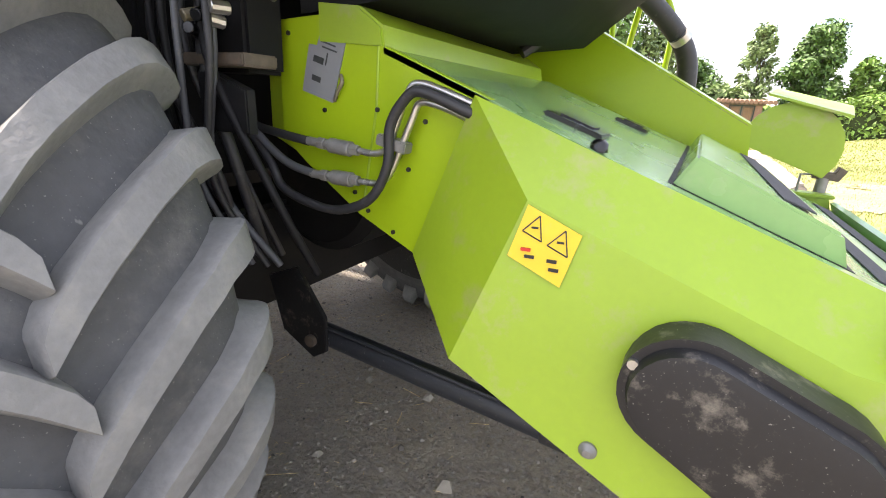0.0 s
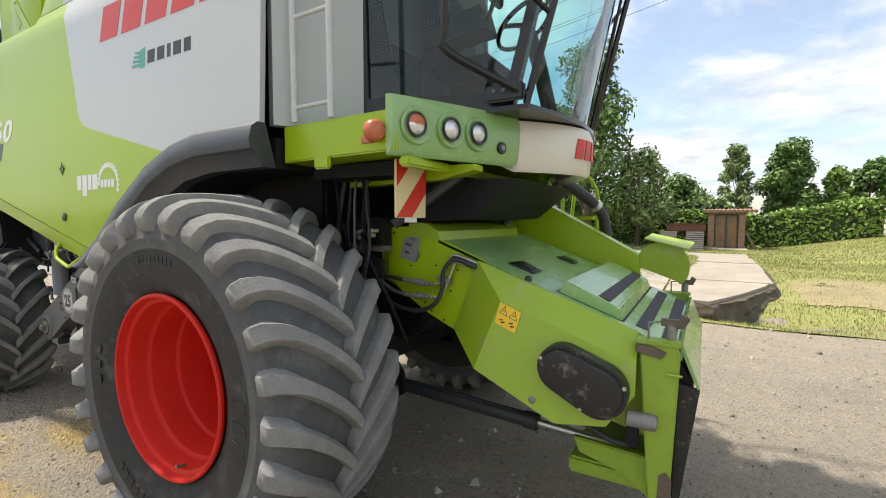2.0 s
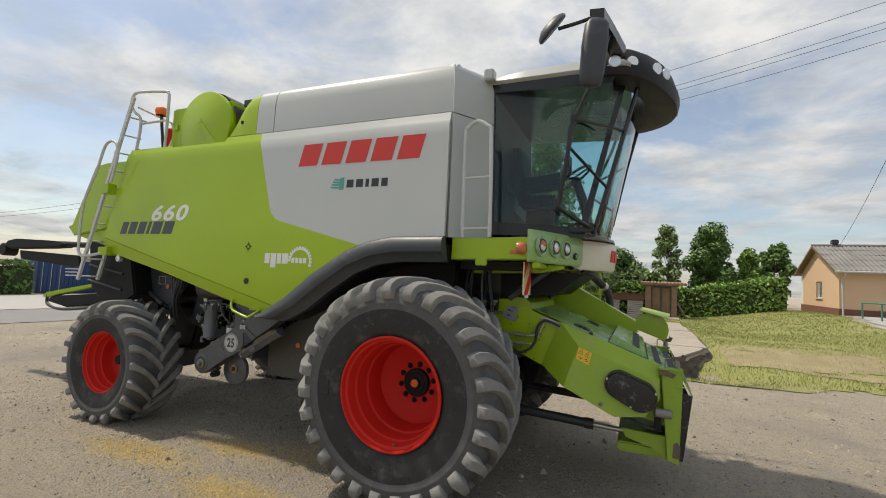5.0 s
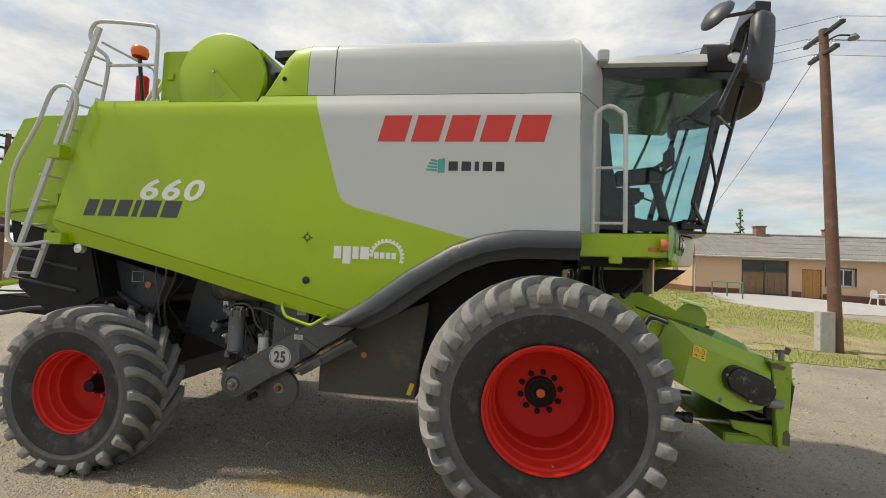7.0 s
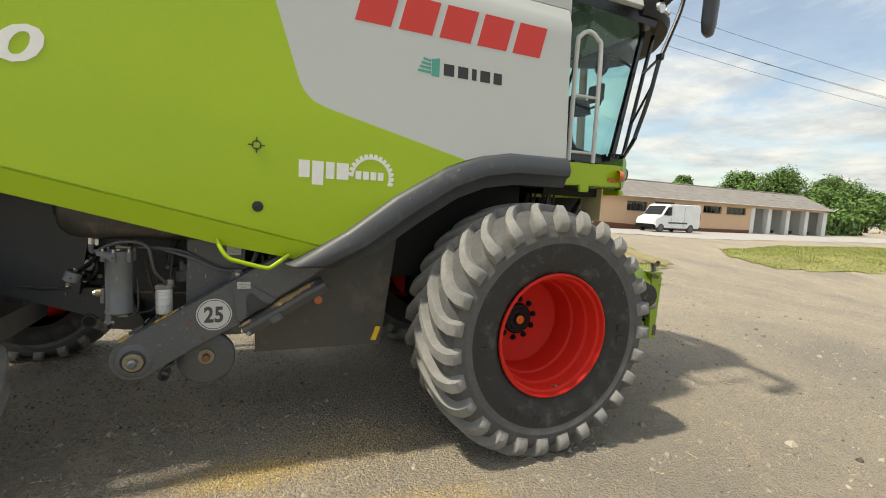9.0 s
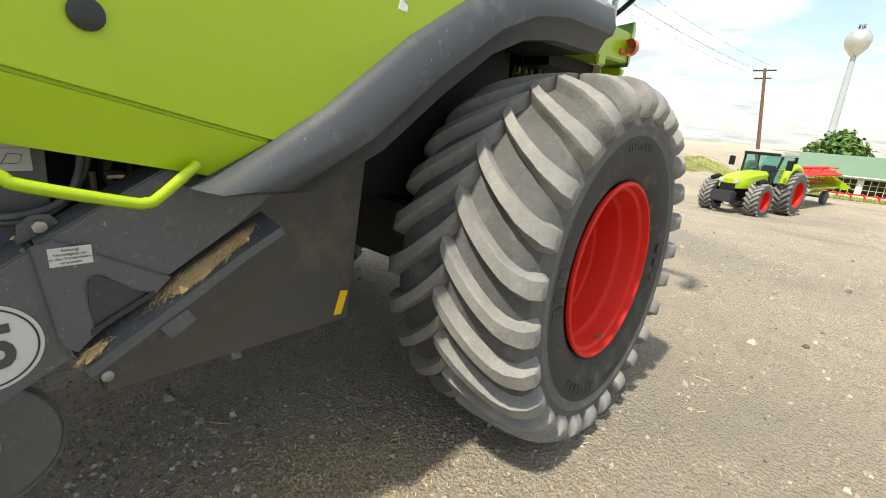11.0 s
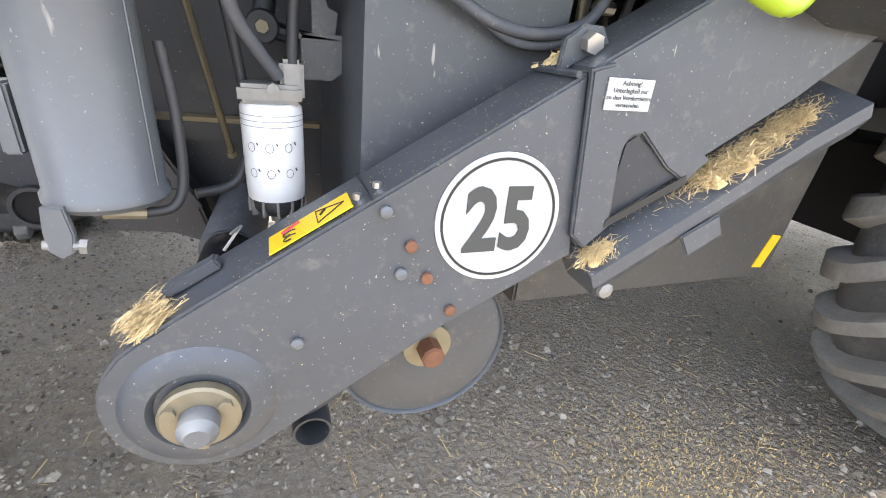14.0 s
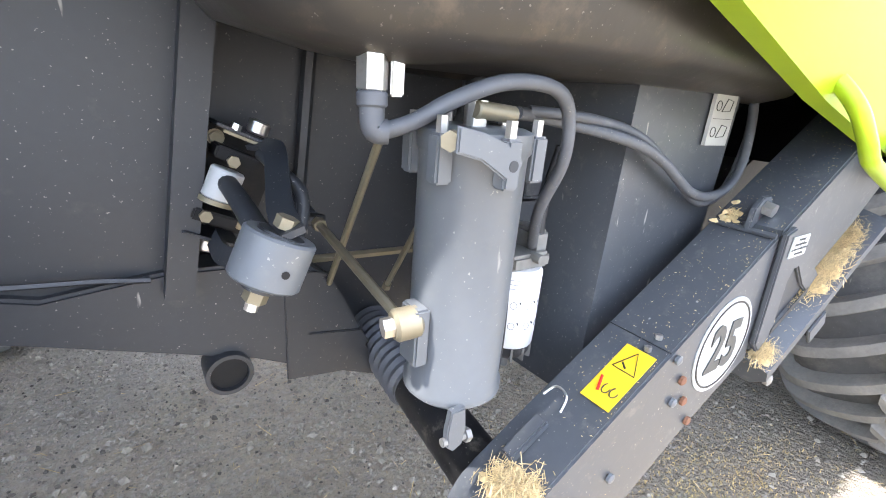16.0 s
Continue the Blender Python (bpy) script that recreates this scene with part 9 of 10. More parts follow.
house_window(*win1, BY0, 3, "plastic_white", curtain=True)
house_window(*wins[0], BY0, 3, "plastic_white", curtain=True)
for h in (high[0], high[2], high[3], high[4]):
    house_window(*h, BY0, 4, "grey_wood")
part("window_trim", box(18.86, 18.95, BY0 - 0.012, BY0 + 0.02, 1.5, 2.72), "green_frame", house)
part("window_trim", box(20.55, 20.64, BY0 - 0.012, BY0 + 0.02, 1.5, 2.72), "green_frame", house)
part("window_trim", box(18.86, 20.64, BY0 - 0.012, BY0 + 0.02, 2.64, 2.72), "green_frame", house)
gw = new("window")
gw.parent = house
fr = bmesh.new()
for a in ((28.6, 29.6, 1.72, 1.78), (28.6, 29.6, 2.66, 2.72), (28.6, 28.66, 1.78, 2.66), (29.54, 29.6, 1.78, 2.66)):
    add_box(fr, BX0 + 0.10, BX0 + 0.17, a[0], a[1], a[2], a[3], 0.005)
part("window_frame", fr, "plastic_white", gw)
part("pane", box(BX0 + 0.13, BX0 + 0.14, 28.66, 29.54, 1.78, 2.66), "pane", gw)
for k in range(4):
    part("bar", box(BX0 + 0.04, BX0 + 0.06, 28.72 + 0.23 * k, 28.75 + 0.23 * k, 1.72, 2.72), "plastic_white", gw, "white window bar")
part("window_sill", box(BX0 - 0.06, BX0 + 0.09, 28.55, 29.65, 1.66, 1.718, 0.01), "sill", gw)
part("reveal", box(BX0 + 0.27, BX0 + 0.285, 28.6, 29.6, 1.72, 2.72), "brown_floor", gw)

# garage door: two leaves with glass on top
gd = new("garage_door")
gd.parent = house
gd["label"] = "varnished wooden double garage door with dark green frame"
gz = terrain(15.4, 26) - 0.02
fr = bmesh.new()
for a in ((14.05, 14.15, gz, 3.05), (16.7, 16.8, gz, 3.05), (14.15, 16.7, 2.95, 3.05), (14.15, 16.7, 2.28, 2.36), (15.38, 15.47, gz, 2.28), (15.38, 15.47, 2.36, 2.95), (14.15, 15.38, gz, gz + 0.1), (15.47, 16.7, gz, gz + 0.1)):
    add_box(fr, a[0], a[1], BY0 + 0.03, BY0 + 0.12, a[2], a[3])
part("door_frame", fr, "green_frame", gd)
for x0 in (14.15, 15.47):
    for k in range(9):
        part("board", box(x0 + 1.23 / 9 * k + 0.004, x0 + 1.23 / 9 * (k + 1) - 0.004, BY0 + 0.06, BY0 + 0.09, gz + 0.1, 2.28, 0.004), "wood", gd)
    part("pane", box(x0, x0 + 1.23, BY0 + 0.07, BY0 + 0.08, 2.36, 2.95), "pane", gd)
part("backing", box(14.05, 16.8, BY0 + 0.20, BY0 + 0.22, gz, 3.05), "brown_floor", gd)
ed = new("entry_door")
ed.parent = house
ed["label"] = "orange-brown boarded door"
for k in range(7):
    part("board", box(17.6 + 0.15 * k, 17.745 + 0.15 * k, BY0 + 0.06, BY0 + 0.10, terrain(18, 26), 2.52, 0.004), "orange_wood", ed)
part("door_frame", box(17.55, 18.7, BY0 + 0.105, BY0 + 0.14, 0.5, 2.56), "green_frame", ed)
part("door_handle", cyl((18.55, BY0 + 0.02, 1.65), (18.55, BY0 + 0.06, 1.65), 0.03, 10), "steel", ed)
dk = new("garage_door")
dk.parent = house
for k in range(10):
    part("board", box(30.9 + 0.25 * k + 0.006, 31.15 + 0.25 * k - 0.006, BY0 + 0.1, BY0 + 0.14, 0.3, 2.9), "brown_floor", dk)
for x in (45.0, 45.7, 46.4):
    part("rack", box(x, x + 0.45, BY1 - 1.6, BY1 - 0.8, 0.422, 1.9, 0.02), "dark", house, "dark equipment standing in the garage")
for x in (48.2, 51.4, 54.5):
    part("kerb_beam", box(x, x + 1.5, BY0 + 0.9, BY0 + 1.1, 0.422, 0.75, 0.02), "dark", house)
part("hose_box", box(30.3, 30.55, BY0 - 0.12, BY0 - 0.002, 1.2, 1.75, 0.02), "red", house, "small red box on the wall")

# chair, railing
chair = empty("garden_chair", "white moulded plastic garden chair by the wall", "chair", m=pose(21.85, 25.3, terrain(21.85, 25.3) + 0.016, 0, 0, 12))
part("seat", box(-0.24, 0.24, -0.22, 0.24, 0.40, 0.43, 0.012), "plastic_white", chair)
part("backrest", prism([(-0.24, 0.44), (0.24, 0.44), (0.22, 0.82), (0.12, 0.88), (-0.12, 0.88), (-0.22, 0.82)], "y", 0.22, 0.25, 0.01), "plastic_white", chair)
for sx in (-1, 1):
    part("armrest", tube(smooth_path([(sx * 0.26, -0.22, 0.42), (sx * 0.28, -0.22, 0.62), (sx * 0.28, 0.22, 0.64)], 4), 0.022, 8), "plastic_white", chair, "", 60)
    for sy in (-0.2, 0.22):
        part("leg", tube([(sx * 0.22, sy, 0.40), (sx * 0.27, sy * 1.2, 0.0)], 0.024, 8), "plastic_white", chair, "", 60)
rl = empty("railing", "green tubular steel railing at the lawn's edge", "railing", m=pose(0.7, 0, 0))
posts = [(10.85, 22.8), (11.1, 21.6), (11.2, 20.2)]
for x, y in posts:
    part("post", cyl((x, y, terrain(x, y) - 0.05), (x, y, 1.60), 0.035, 10), "rail_green", rl)
part("top_rail", tube([(x, y, 1.60) for x, y in posts], 0.035, 10), "rail_green", rl, "", 60)

# -- hut and ramps --
hx0, hx1, hy = 2.3, 4.05, 26.8
hz = terrain(3.0, 26.6) - 0.05
hut = empty("brick_hut", "small brick hut with two brown wooden doors", "hut", m=pose(0, 0, hz))
for x in (hx0, hx1 - 0.3):
    part("pier", box(x, x + 0.3, hy, hy + 0.3, 0, 2.0, 0.01), "brick", hut, "narrow brick pier")
part("back_wall", box(hx0, hx1, hy + 1.6, hy + 1.8, 0, 2.1), "brick", hut)
for x in (hx0, hx1 - 0.2):
    part("side_wall", box(x, x + 0.2, hy + 0.3, hy + 1.6, 0, 2.05), "brick", hut)
part("door_frame", box(hx0 + 0.3, hx1 - 0.3, hy + 0.13, hy + 0.16, 0.05, 2.0), "green_frame", hut)
for x in (hx0 + 0.34, (hx0 + hx1) / 2 + 0.03):
    d = new("door")
    d.parent = hut
    w = (hx1 - hx0 - 0.6) / 2 - 0.08
    for k in range(4):
        part("board", box(x + 0.07 + (w - 0.12) / 4 * k, x + 0.07 + (w - 0.12) / 4 * (k + 1) - 0.008, hy + 0.085, hy + 0.11, 0.16, 1.88), "wood", d)
    part("door_frame", box(x, x + w, hy + 0.112, hy + 0.128, 0.08, 1.95), "grey_wood", d)
part("lintel", box(hx0 - 0.1, hx1 + 0.1, hy - 0.05, hy + 0.3, 2.002, 2.12, 0.01), "grey_wood", hut)
for k in range(13):
    x = hx0 - 0.2 + k * 0.2
    part("roof_tile", tube([(x, hy - 0.25, 2.16), (x, hy + 1.95, 2.26)], 0.10, 8), "roof_tile", hut, "", 60)
part("apron", prism([(hy - 1.7, -0.05), (hy, -0.05), (hy, 0.14), (hy - 0.1, 0.14)], "x", hx0 - 0.05, hx1 + 0.1), "concrete", hut, "pale concrete apron before the doors", 0)
prop = part("leaning_board", tube([(hx1 + 0.55, hy - 0.15, 0.0), (hx1 + 0.05, hy + 0.05, 1.0)], 0.06, 6), "grey_wood", hut, "weathered board leaning on the hut")
for x in (-0.1, 1.25):
    rz = terrain(x, 26)
    rp = empty("loading_ramp", "stepped pale concrete loading ramp", "ramp", group="loading ramps", m=pose(x, 0, rz))
    part("body", prism([(24.6, -0.1), (27.2, -0.1), (27.2, 0.98), (26.8, 0.98)], "x", 0.0, 0.85), "brick", rp, "", 0)
    for k in range(9):
        f = k / 9
        part("tread", box(-0.02, 0.87, 24.62 + 2.2 * f, 24.62 + 2.2 * f + 0.22, 0.02 + 0.98 * f, 0.10 + 0.98 * f, 0.01), "concrete", rp)
bz = terrain(0.8, 27)
beam = empty("steel_beam", "rusty red steel beam lying across the ramps", "beam", m=pose(0, 0, bz))
part("web", box(0.2, 2.2, 26.95, 27.15, 0.99, 1.38, 0.01), "rust", beam)
part("flange", box(0.2, 2.2, 26.88, 27.22, 1.382, 1.42, 0.006), "rust", beam)


# -- poles and wires --
def power_pole(base, top, label, r0=0.16, arms=2):
    p = empty("power_pole", label, "power pole")
    b, t = Vector(base), Vector(top)
    bm = bmesh.new()
    add_hull(bm, [[(q.x + rr * math.cos(0.6283 * k), q.y + rr * math.sin(0.6283 * k), q.z) for k in range(10)] for q, rr in ((b, r0), (b.lerp(t, 0.5), r0 * 0.86), (t, r0 * 0.66))])
    part("pole", bm, "pole_wood", p, "", 60)
    for i in range(arms):
        z = t.z - 0.15 - 0.55 * i
        a = part("cross_arm", box(t.x - 0.06, t.x + 0.06, t.y - 0.75 + 0.2 * i, t.y + 0.75 - 0.2 * i, z - 0.05, z + 0.05, 0.01), "dark", p)
        for s in (-0.6 + 0.2 * i, 0.6 - 0.2 * i):
            part("insulator", lathe([(0.0, z + 0.05), (0.035, z + 0.05), (0.05, z + 0.10), (0.03, z + 0.14), (0.045, z + 0.17), (0.0, z + 0.20)], 12, (t.x, t.y + s, 0), False, "z"), "plastic_white", a)
    return p


def wire(a, b, sag, r=0.006, name="cable", label="thin black overhead wire"):
    a, b = Vector(a), Vector(b)
    pts = [a.lerp(b, i / 24) + Vector((0, 0, -4 * sag * (i / 24) * (1 - i / 24))) for i in range(25)]
    ob = finish(name, tube(pts, r, 6), "cable", None, "", 60)
    tagged(ob, label, "cable", "overhead wires")


pole = power_pole((8.60, 8.65, -0.15), (8.22, 8.65, 8.75), "tarred wooden power pole with cross-arms and lamp", 0.16)
part("lamp_arm", tube(smooth_path([(8.22, 8.65, 8.35), (8.47, 8.50, 8.50), (8.72, 8.35, 8.42)], 4), 0.025, 8), "dark", pole, "", 60)
part("lamp_head", lathe([(0.0, 8.46), (0.06, 8.44), (0.13, 8.34), (0.12, 8.31), (0.0, 8.30)], 16, (8.75, 8.33, 0), False, "z"), "canister", pole, "grey lamp head on the pole")
stub = finish("concrete_stub", box(8.07, 8.43, 8.43, 8.71, -0.1, 1.02, 0.015), "pole_concrete", None)
tagged(stub, "chipped concrete footing post beside the wooden pole", "concrete post")
power_pole((40.4, 3.4, terrain(40.4, 3.4) - 0.2), (40.4, 4.66, 7.0), "reddish wooden power pole behind the tractor", 0.15, 2)
power_pole((-23.4, 13.2, terrain(-23.4, 13.2) - 0.2), (-23.4, 13.2, 7.2), "wooden power pole with insulators beyond the lane", 0.16, 3)
for dy, z in ((-0.6, 8.8), (0.6, 8.8), (-0.4, 8.25), (0.4, 8.25)):
    wire((8.22, 8.65 + dy, z), (-23.4, 13.2 + dy, z - 1.6), 1.1)
    wire((8.22, 8.65 + dy, z), (40.4, 4.66 + dy, z - 1.75), 0.5)
wire((8.17, 8.65, 8.2), (12.8, 29.0, 4.95), 0.35, 0.009, "service_cable", "black service cable from pole to gable")
for dy in (-0.5, 0.5):
    wire((-23.4, 13.2 + dy, 6.3), (-70, 8 + dy, 5.2), 1.2, 0.010)


# -- white van --
van = empty("van", "white long-wheelbase delivery van with black trim", "van", m=pose(0, 23.3, terrain(30, 23.3) + 0.016))
side = [(27.515, 0.42), (27.470, 0.85), (27.614, 1.12), (28.222, 1.38), (28.754, 2.12), (29.058, 2.28), (32.364, 2.34), (32.562, 2.2), (32.630, 0.5), (32.516, 0.36), (27.728, 0.34)]
part("body", prism(side, "y", -0.98, 0.98, 0.07, 3), "van_white", van, "white van body")
part("bumper", box(27.424, 27.690, -0.95, 0.95, 0.30, 0.62, 0.05), "black", van)
part("bumper", box(32.478, 32.683, -0.95, 0.95, 0.30, 0.58, 0.05), "black", van)
part("side_strip", box(28.944, 31.072, -1.0, -0.978, 0.72, 0.84, 0.005), "fender", van, "grey rubbing strip")
part("side_window", prism([(28.298, 1.35), (28.792, 2.02), (29.210, 2.05), (29.210, 1.35)], "y", -0.992, -0.978), "gloss_black", van, "dark side window", 0)
part("windscreen", prism([(28.199, 1.42), (28.739, 2.10), (28.762, 2.08), (28.245, 1.40)], "y", -0.85, 0.85), "gloss_black", van, "", 0)
part("door_line", box(29.263, 29.278, -0.986, -0.979, 0.45, 2.1), "fender", van)
part("door_line", box(30.692, 30.707, -0.986, -0.979, 0.45, 2.1), "fender", van)
for x in (28.184, 31.528):
    wheel = part("wheel", lathe([(0.0, -0.99), (0.20, -0.985), (0.23, -1.0), (0.33, -0.99), (0.345, -0.95), (0.345, -0.78), (0.2, -0.76)], 28, (x, 0, 0.345)), "rubber", van, "", 40)
    part("hubcap", lathe([(0.0, -1.005), (0.10, -1.005), (0.19, -0.995), (0.20, -0.98)], 20, (x, 0, 0.345)), "canister", wheel)
    wheel2 = part("wheel", lathe([(0.0, 0.99), (0.33, 0.99), (0.345, 0.95), (0.345, 0.78), (0.2, 0.76)], 28, (x, 0, 0.345)), "rubber", van, "", 40)
part("tail_light", box(32.562, 32.645, -0.96, -0.84, 0.95, 1.6, 0.02), "red_mark", van, "red tail light")
part("rear_window", box(32.592, 32.622, -0.75, 0.75, 1.35, 1.95, 0.02), "gloss_black", van)
part("mirror", box(28.450, 28.602, -1.22, -1.02, 1.38, 1.72, 0.03), "black", van)

# -- left background: container, barn --
cont = empty("shipping_container", "dark blue shipping container with white markings", "container", m=pose(-34, 14.9, terrain(-34, 14.9)))
bm = bmesh.new()
add_box(bm, -3, 0, -3.0, 3.0, 0.02, 2.2, 0.02)
part("body", bm, "blue_steel", cont)
for k in range(24):
    part("rib", box(0.001, 0.04, -2.9 + 0.245 * k, -2.78 + 0.245 * k, 0.15, 2.08), "blue_steel", cont)
for k in range(3):
    part("lock_bar", cyl((0.06, -2.75 + 0.5 * k, 0.1), (0.06, -2.75 + 0.5 * k, 2.1), 0.02, 8), "rail", cont, "pale locking bar")
for k in range(4):
    part("marking", box(0.042, 0.046, -1.5 + 0.02 * k, -0.75 + 0.1 * (k % 2), 1.85 - 0.22 * k, 1.93 - 0.22 * k), "paper", cont)
barn = empty("barn", "peach rendered shed with pale corrugated roof", "shed", m=pose(-31, 19.4, terrain(-31, 19)))
part("wall", box(-6, 0, -3.2, 6, 0, 2.6), "peach", barn)
part("wall", box(0.0, 2.2, 1.2, 6, 0, 2.3), "peach", barn)
v, f = corrugated(-3.6, 6.4, 0.9, 2.45, -6.4, 4.2)
rf = mesh_from("roof", [(y, x, z) for x, y, z in v], f, "pale_sheet", smooth=1)
rf.parent = barn
rf["label"] = "pale corrugated roof"

# -- right background: workshop, tractor, header on its trailer, water tower --
WX = 60.0
shop = empty("workshop", "white workshop with a green roof and large paned windows", "building", m=pose(WX, -3.58, -3.05, 0, 0, -3.3))
shop_wins = [(3.45, 1.25), (0.75, -1.45), (-2.1, -4.3), (-5.0, -7.2), (-8.0, -10.2)]
ys = [9.0] + [v for w in shop_wins for v in w] + [-14]
for a, b in zip(ys[0::2], ys[1::2]):
    part("wall", box(0, 0.3, b, a, 0, 2.15), "white_wall", shop)
for a, b in shop_wins:
    part("wall", box(0, 0.3, b, a, 0, 0.35), "white_wall", shop)
    part("wall", box(0, 0.3, b, a, 1.95, 2.15), "white_wall", shop)
    w = new("window")
    w.parent = shop
    fr = bmesh.new()
    for k in range(5):
        y = b + (a - b) * k / 4
        add_box(fr, 0.10, 0.16, y - 0.03, y + 0.03, 0.36, 1.94)
    for k in range(4):
        z = 0.36 + 1.55 * k / 3
        add_box(fr, 0.105, 0.155, b, a, z - 0.02, z + 0.03)
    part("window_frame", fr, "sill", w)
    for k in range(4):
        part("pane", box(0.12, 0.13, b + (a - b) * k / 4 + 0.03, b + (a - b) * (k + 1) / 4 - 0.03, 0.36, 1.94), "pane", w)
part("back_wall", box(7.5, 7.8, -14, 9, 0, 2.15), "white_wall", shop)
for y in (9.0, -14.3):
    part("gable_wall", prism([(0.0, 0.0), (7.8, 0.0), (7.8, 2.15), (3.9, 3.9), (0.0, 2.15)], "y", y, y + 0.3), "white_wall", shop, "", 0)
part("roof", prism([(-0.4, 2.12), (3.9, 4.05), (8.2, 2.12), (8.2, 2.2), (3.9, 4.15), (-0.4, 2.2)], "y", -14.7, 9.7), "green_roof", shop, "dull green sheet roof", 0)
part("gutter", tube([(-0.45, -14.7, 2.12), (-0.45, 9.7, 2.12)], 0.06, 8), "white_wall", shop, "", 60)
for y in (1.0, -1.8):
    part("downpipe", tube([(-0.1, y, 2.1), (-0.1, y, 0.0)], 0.05, 8), "white_wall", shop)
tw = empty("water_tower", "silver spherical water tower on a tall grey stem", "water tower", m=pose(230, 9.7, 10.9))
part("stem", lathe([(1.45, -14.0), (0.95, 20), (0.9, 24.2), (0.0, 24.2)], 24, (0, 0, 0), False, "z"), "tower_stem", tw, "", 60)
part("tank", lathe([(0.0, 24.0), (0.95, 24.0), (2.1, 25.3), (3.4, 27.0), (4.05, 29.0), (3.9, 30.6), (3.0, 32.3), (1.5, 33.2), (0.0, 33.4)], 36, (0, 0, 0), False, "z"), "silver", tw, "silver spherical tank", 60)
for k in range(5):
    part("antenna", cyl((0.9 * math.cos(k * 1.26), 0.9 * math.sin(k * 1.26), 33.2), (0.9 * math.cos(k * 1.26), 0.9 * math.sin(k * 1.26), 35.0), 0.12, 6), "dark", tw)
part("antenna_ring", tube([(1.1 * math.cos(k * 0.628), 1.1 * math.sin(k * 0.628), 33.9) for k in range(11)], 0.08, 6), "dark", tw)

TM = pose(22.7, 0.53, -1.33, 0, 0, 165.2)
tr = empty("tractor", "green tractor with dark cab, white roof and red rims", "tractor", m=TM)


def farm_wheel(x, y, R, W, parent, sign, lugs=22):
    w = part("wheel", lathe([(R * 0.6, -W / 2), (R * 0.75, -W / 2 - 0.02), (R * 0.93, -W * 0.46), (R * 0.95, -W * 0.3), (R * 0.95, W * 0.3), (R * 0.93, W * 0.46), (R * 0.75, W / 2 + 0.02), (R * 0.6, W / 2)], 40, (x, y, R)), "rubber", parent, "", 40)
    bm = bmesh.new()
    for k in range(lugs):
        for s in (-1, 1):
            m = Matrix.Translation((x, y, R)) @ Matrix.Rotation(6.2832 * (k + (0.5 if s > 0 else 0)) / lugs, 4, "Y") @ Matrix.Translation((0, s * W * 0.25, R * 0.955)) @ Matrix.Rotation(s * 0.7, 4, "Z")
            add_box(bm, -0.04, 0.04, -W * 0.33, W * 0.33, -0.03, R * 0.045, 0, m)
    part("lug", bm, "lug", w, "", 0)["kind"] = "stuff"
    part("rim", lathe([(0.0, sign * W * 0.12), (R * 0.25, sign * W * 0.14), (R * 0.3, sign * W * 0.05), (R * 0.54, sign * W * 0.1), (R * 0.56, sign * W * 0.44), (R * 0.62, sign * W * 0.5)], 32, (x, y, R)), "red", w, "red steel rim", 40)
    return w


for s in (-1, 1):
    farm_wheel(0, s * 0.92, 0.90, 0.62, tr, s)
    farm_wheel(2.75, s * 0.90, 0.68, 0.50, tr, s, 20)
    part("fender", tube(smooth_path([(-0.75, s * 0.86, 1.35), (-0.45, s * 0.86, 1.86), (0.1, s * 0.86, 2.0), (0.62, s * 0.86, 1.80), (0.85, s * 0.86, 1.3)], 5), 0.16, 8), "green", tr, "green rear fender", 60)
    part("front_fender", tube(smooth_path([(2.2, s * 0.88, 1.25), (2.6, s * 0.88, 1.45), (3.1, s * 0.88, 1.38)], 4), 0.09, 8), "black", tr, "", 60)
    part("cab_post", tube([(1.35, s * 0.62, 1.3), (1.05, s * 0.72, 2.42)], 0.05, 8), "black", tr)
    part("cab_post", tube([(-0.25, s * 0.74, 1.6), (-0.25, s * 0.74, 2.42)], 0.06, 8), "black", tr)
    part("headlight", box(3.5, 3.58, s * 0.28 - 0.1, s * 0.28 + 0.1, 1.30, 1.48, 0.02), "chrome_lens", tr)
    part("mirror", box(1.25, 1.32, s * 1.12 - 0.12, s * 1.12 + 0.12, 1.9, 2.3, 0.02), "black", tr)
    part("step", box(0.95, 1.35, s * 0.55 - 0.1, s * 0.55 + 0.1, 0.45, 1.1, 0.02), "black", tr)
part("chassis", box(-0.4, 3.3, -0.32, 0.32, 0.6, 1.15, 0.04), "black", tr)
part("axle", box(2.6, 2.9, -0.75, 0.75, 0.55, 0.75, 0.03), "black", tr)
hood = hull([[(x, -w, 1.1), (x, w, 1.1), (x, w * 0.98, h - 0.12), (x, w * 0.7, h), (x, -w * 0.7, h), (x, -w * 0.98, h - 0.12)] for x, w, h in ((1.25, 0.46, 1.78), (2.4, 0.45, 1.70), (3.3, 0.42, 1.58), (3.55, 0.34, 1.45))])
part("hood", hood, "green", tr, "green hood with dark grille", 40)
part("grille", box(3.50, 3.57, -0.30, 0.30, 0.95, 1.28, 0.02), "black", tr)
part("front_weight", box(3.55, 3.95, -0.42, 0.42, 0.55, 0.98, 0.04), "dark", tr, "grey front weight")
cabg = hull([[(1.4 - 0.35 * f, -w, z), (1.4 - 0.35 * f, w, z), (-0.28, w, z), (-0.28, -w, z)] for f, w, z in ((0, 0.60, 1.3), (0.5, 0.70, 1.85), (1, 0.72, 2.42))])
part("cab_glass", cabg, "glass", tr, "tinted cab glass", 0)
part("cab_seat", box(0.1, 0.5, -0.25, 0.25, 1.2, 2.0, 0.06), "seat", tr)
part("cab_base", box(-0.3, 1.42, -0.60, 0.60, 1.02, 1.298, 0.03), "black", tr)
part("cab_roof", box(-0.42, 1.25, -0.80, 0.80, 2.42, 2.64, 0.06), "white", tr, "pale cab roof")
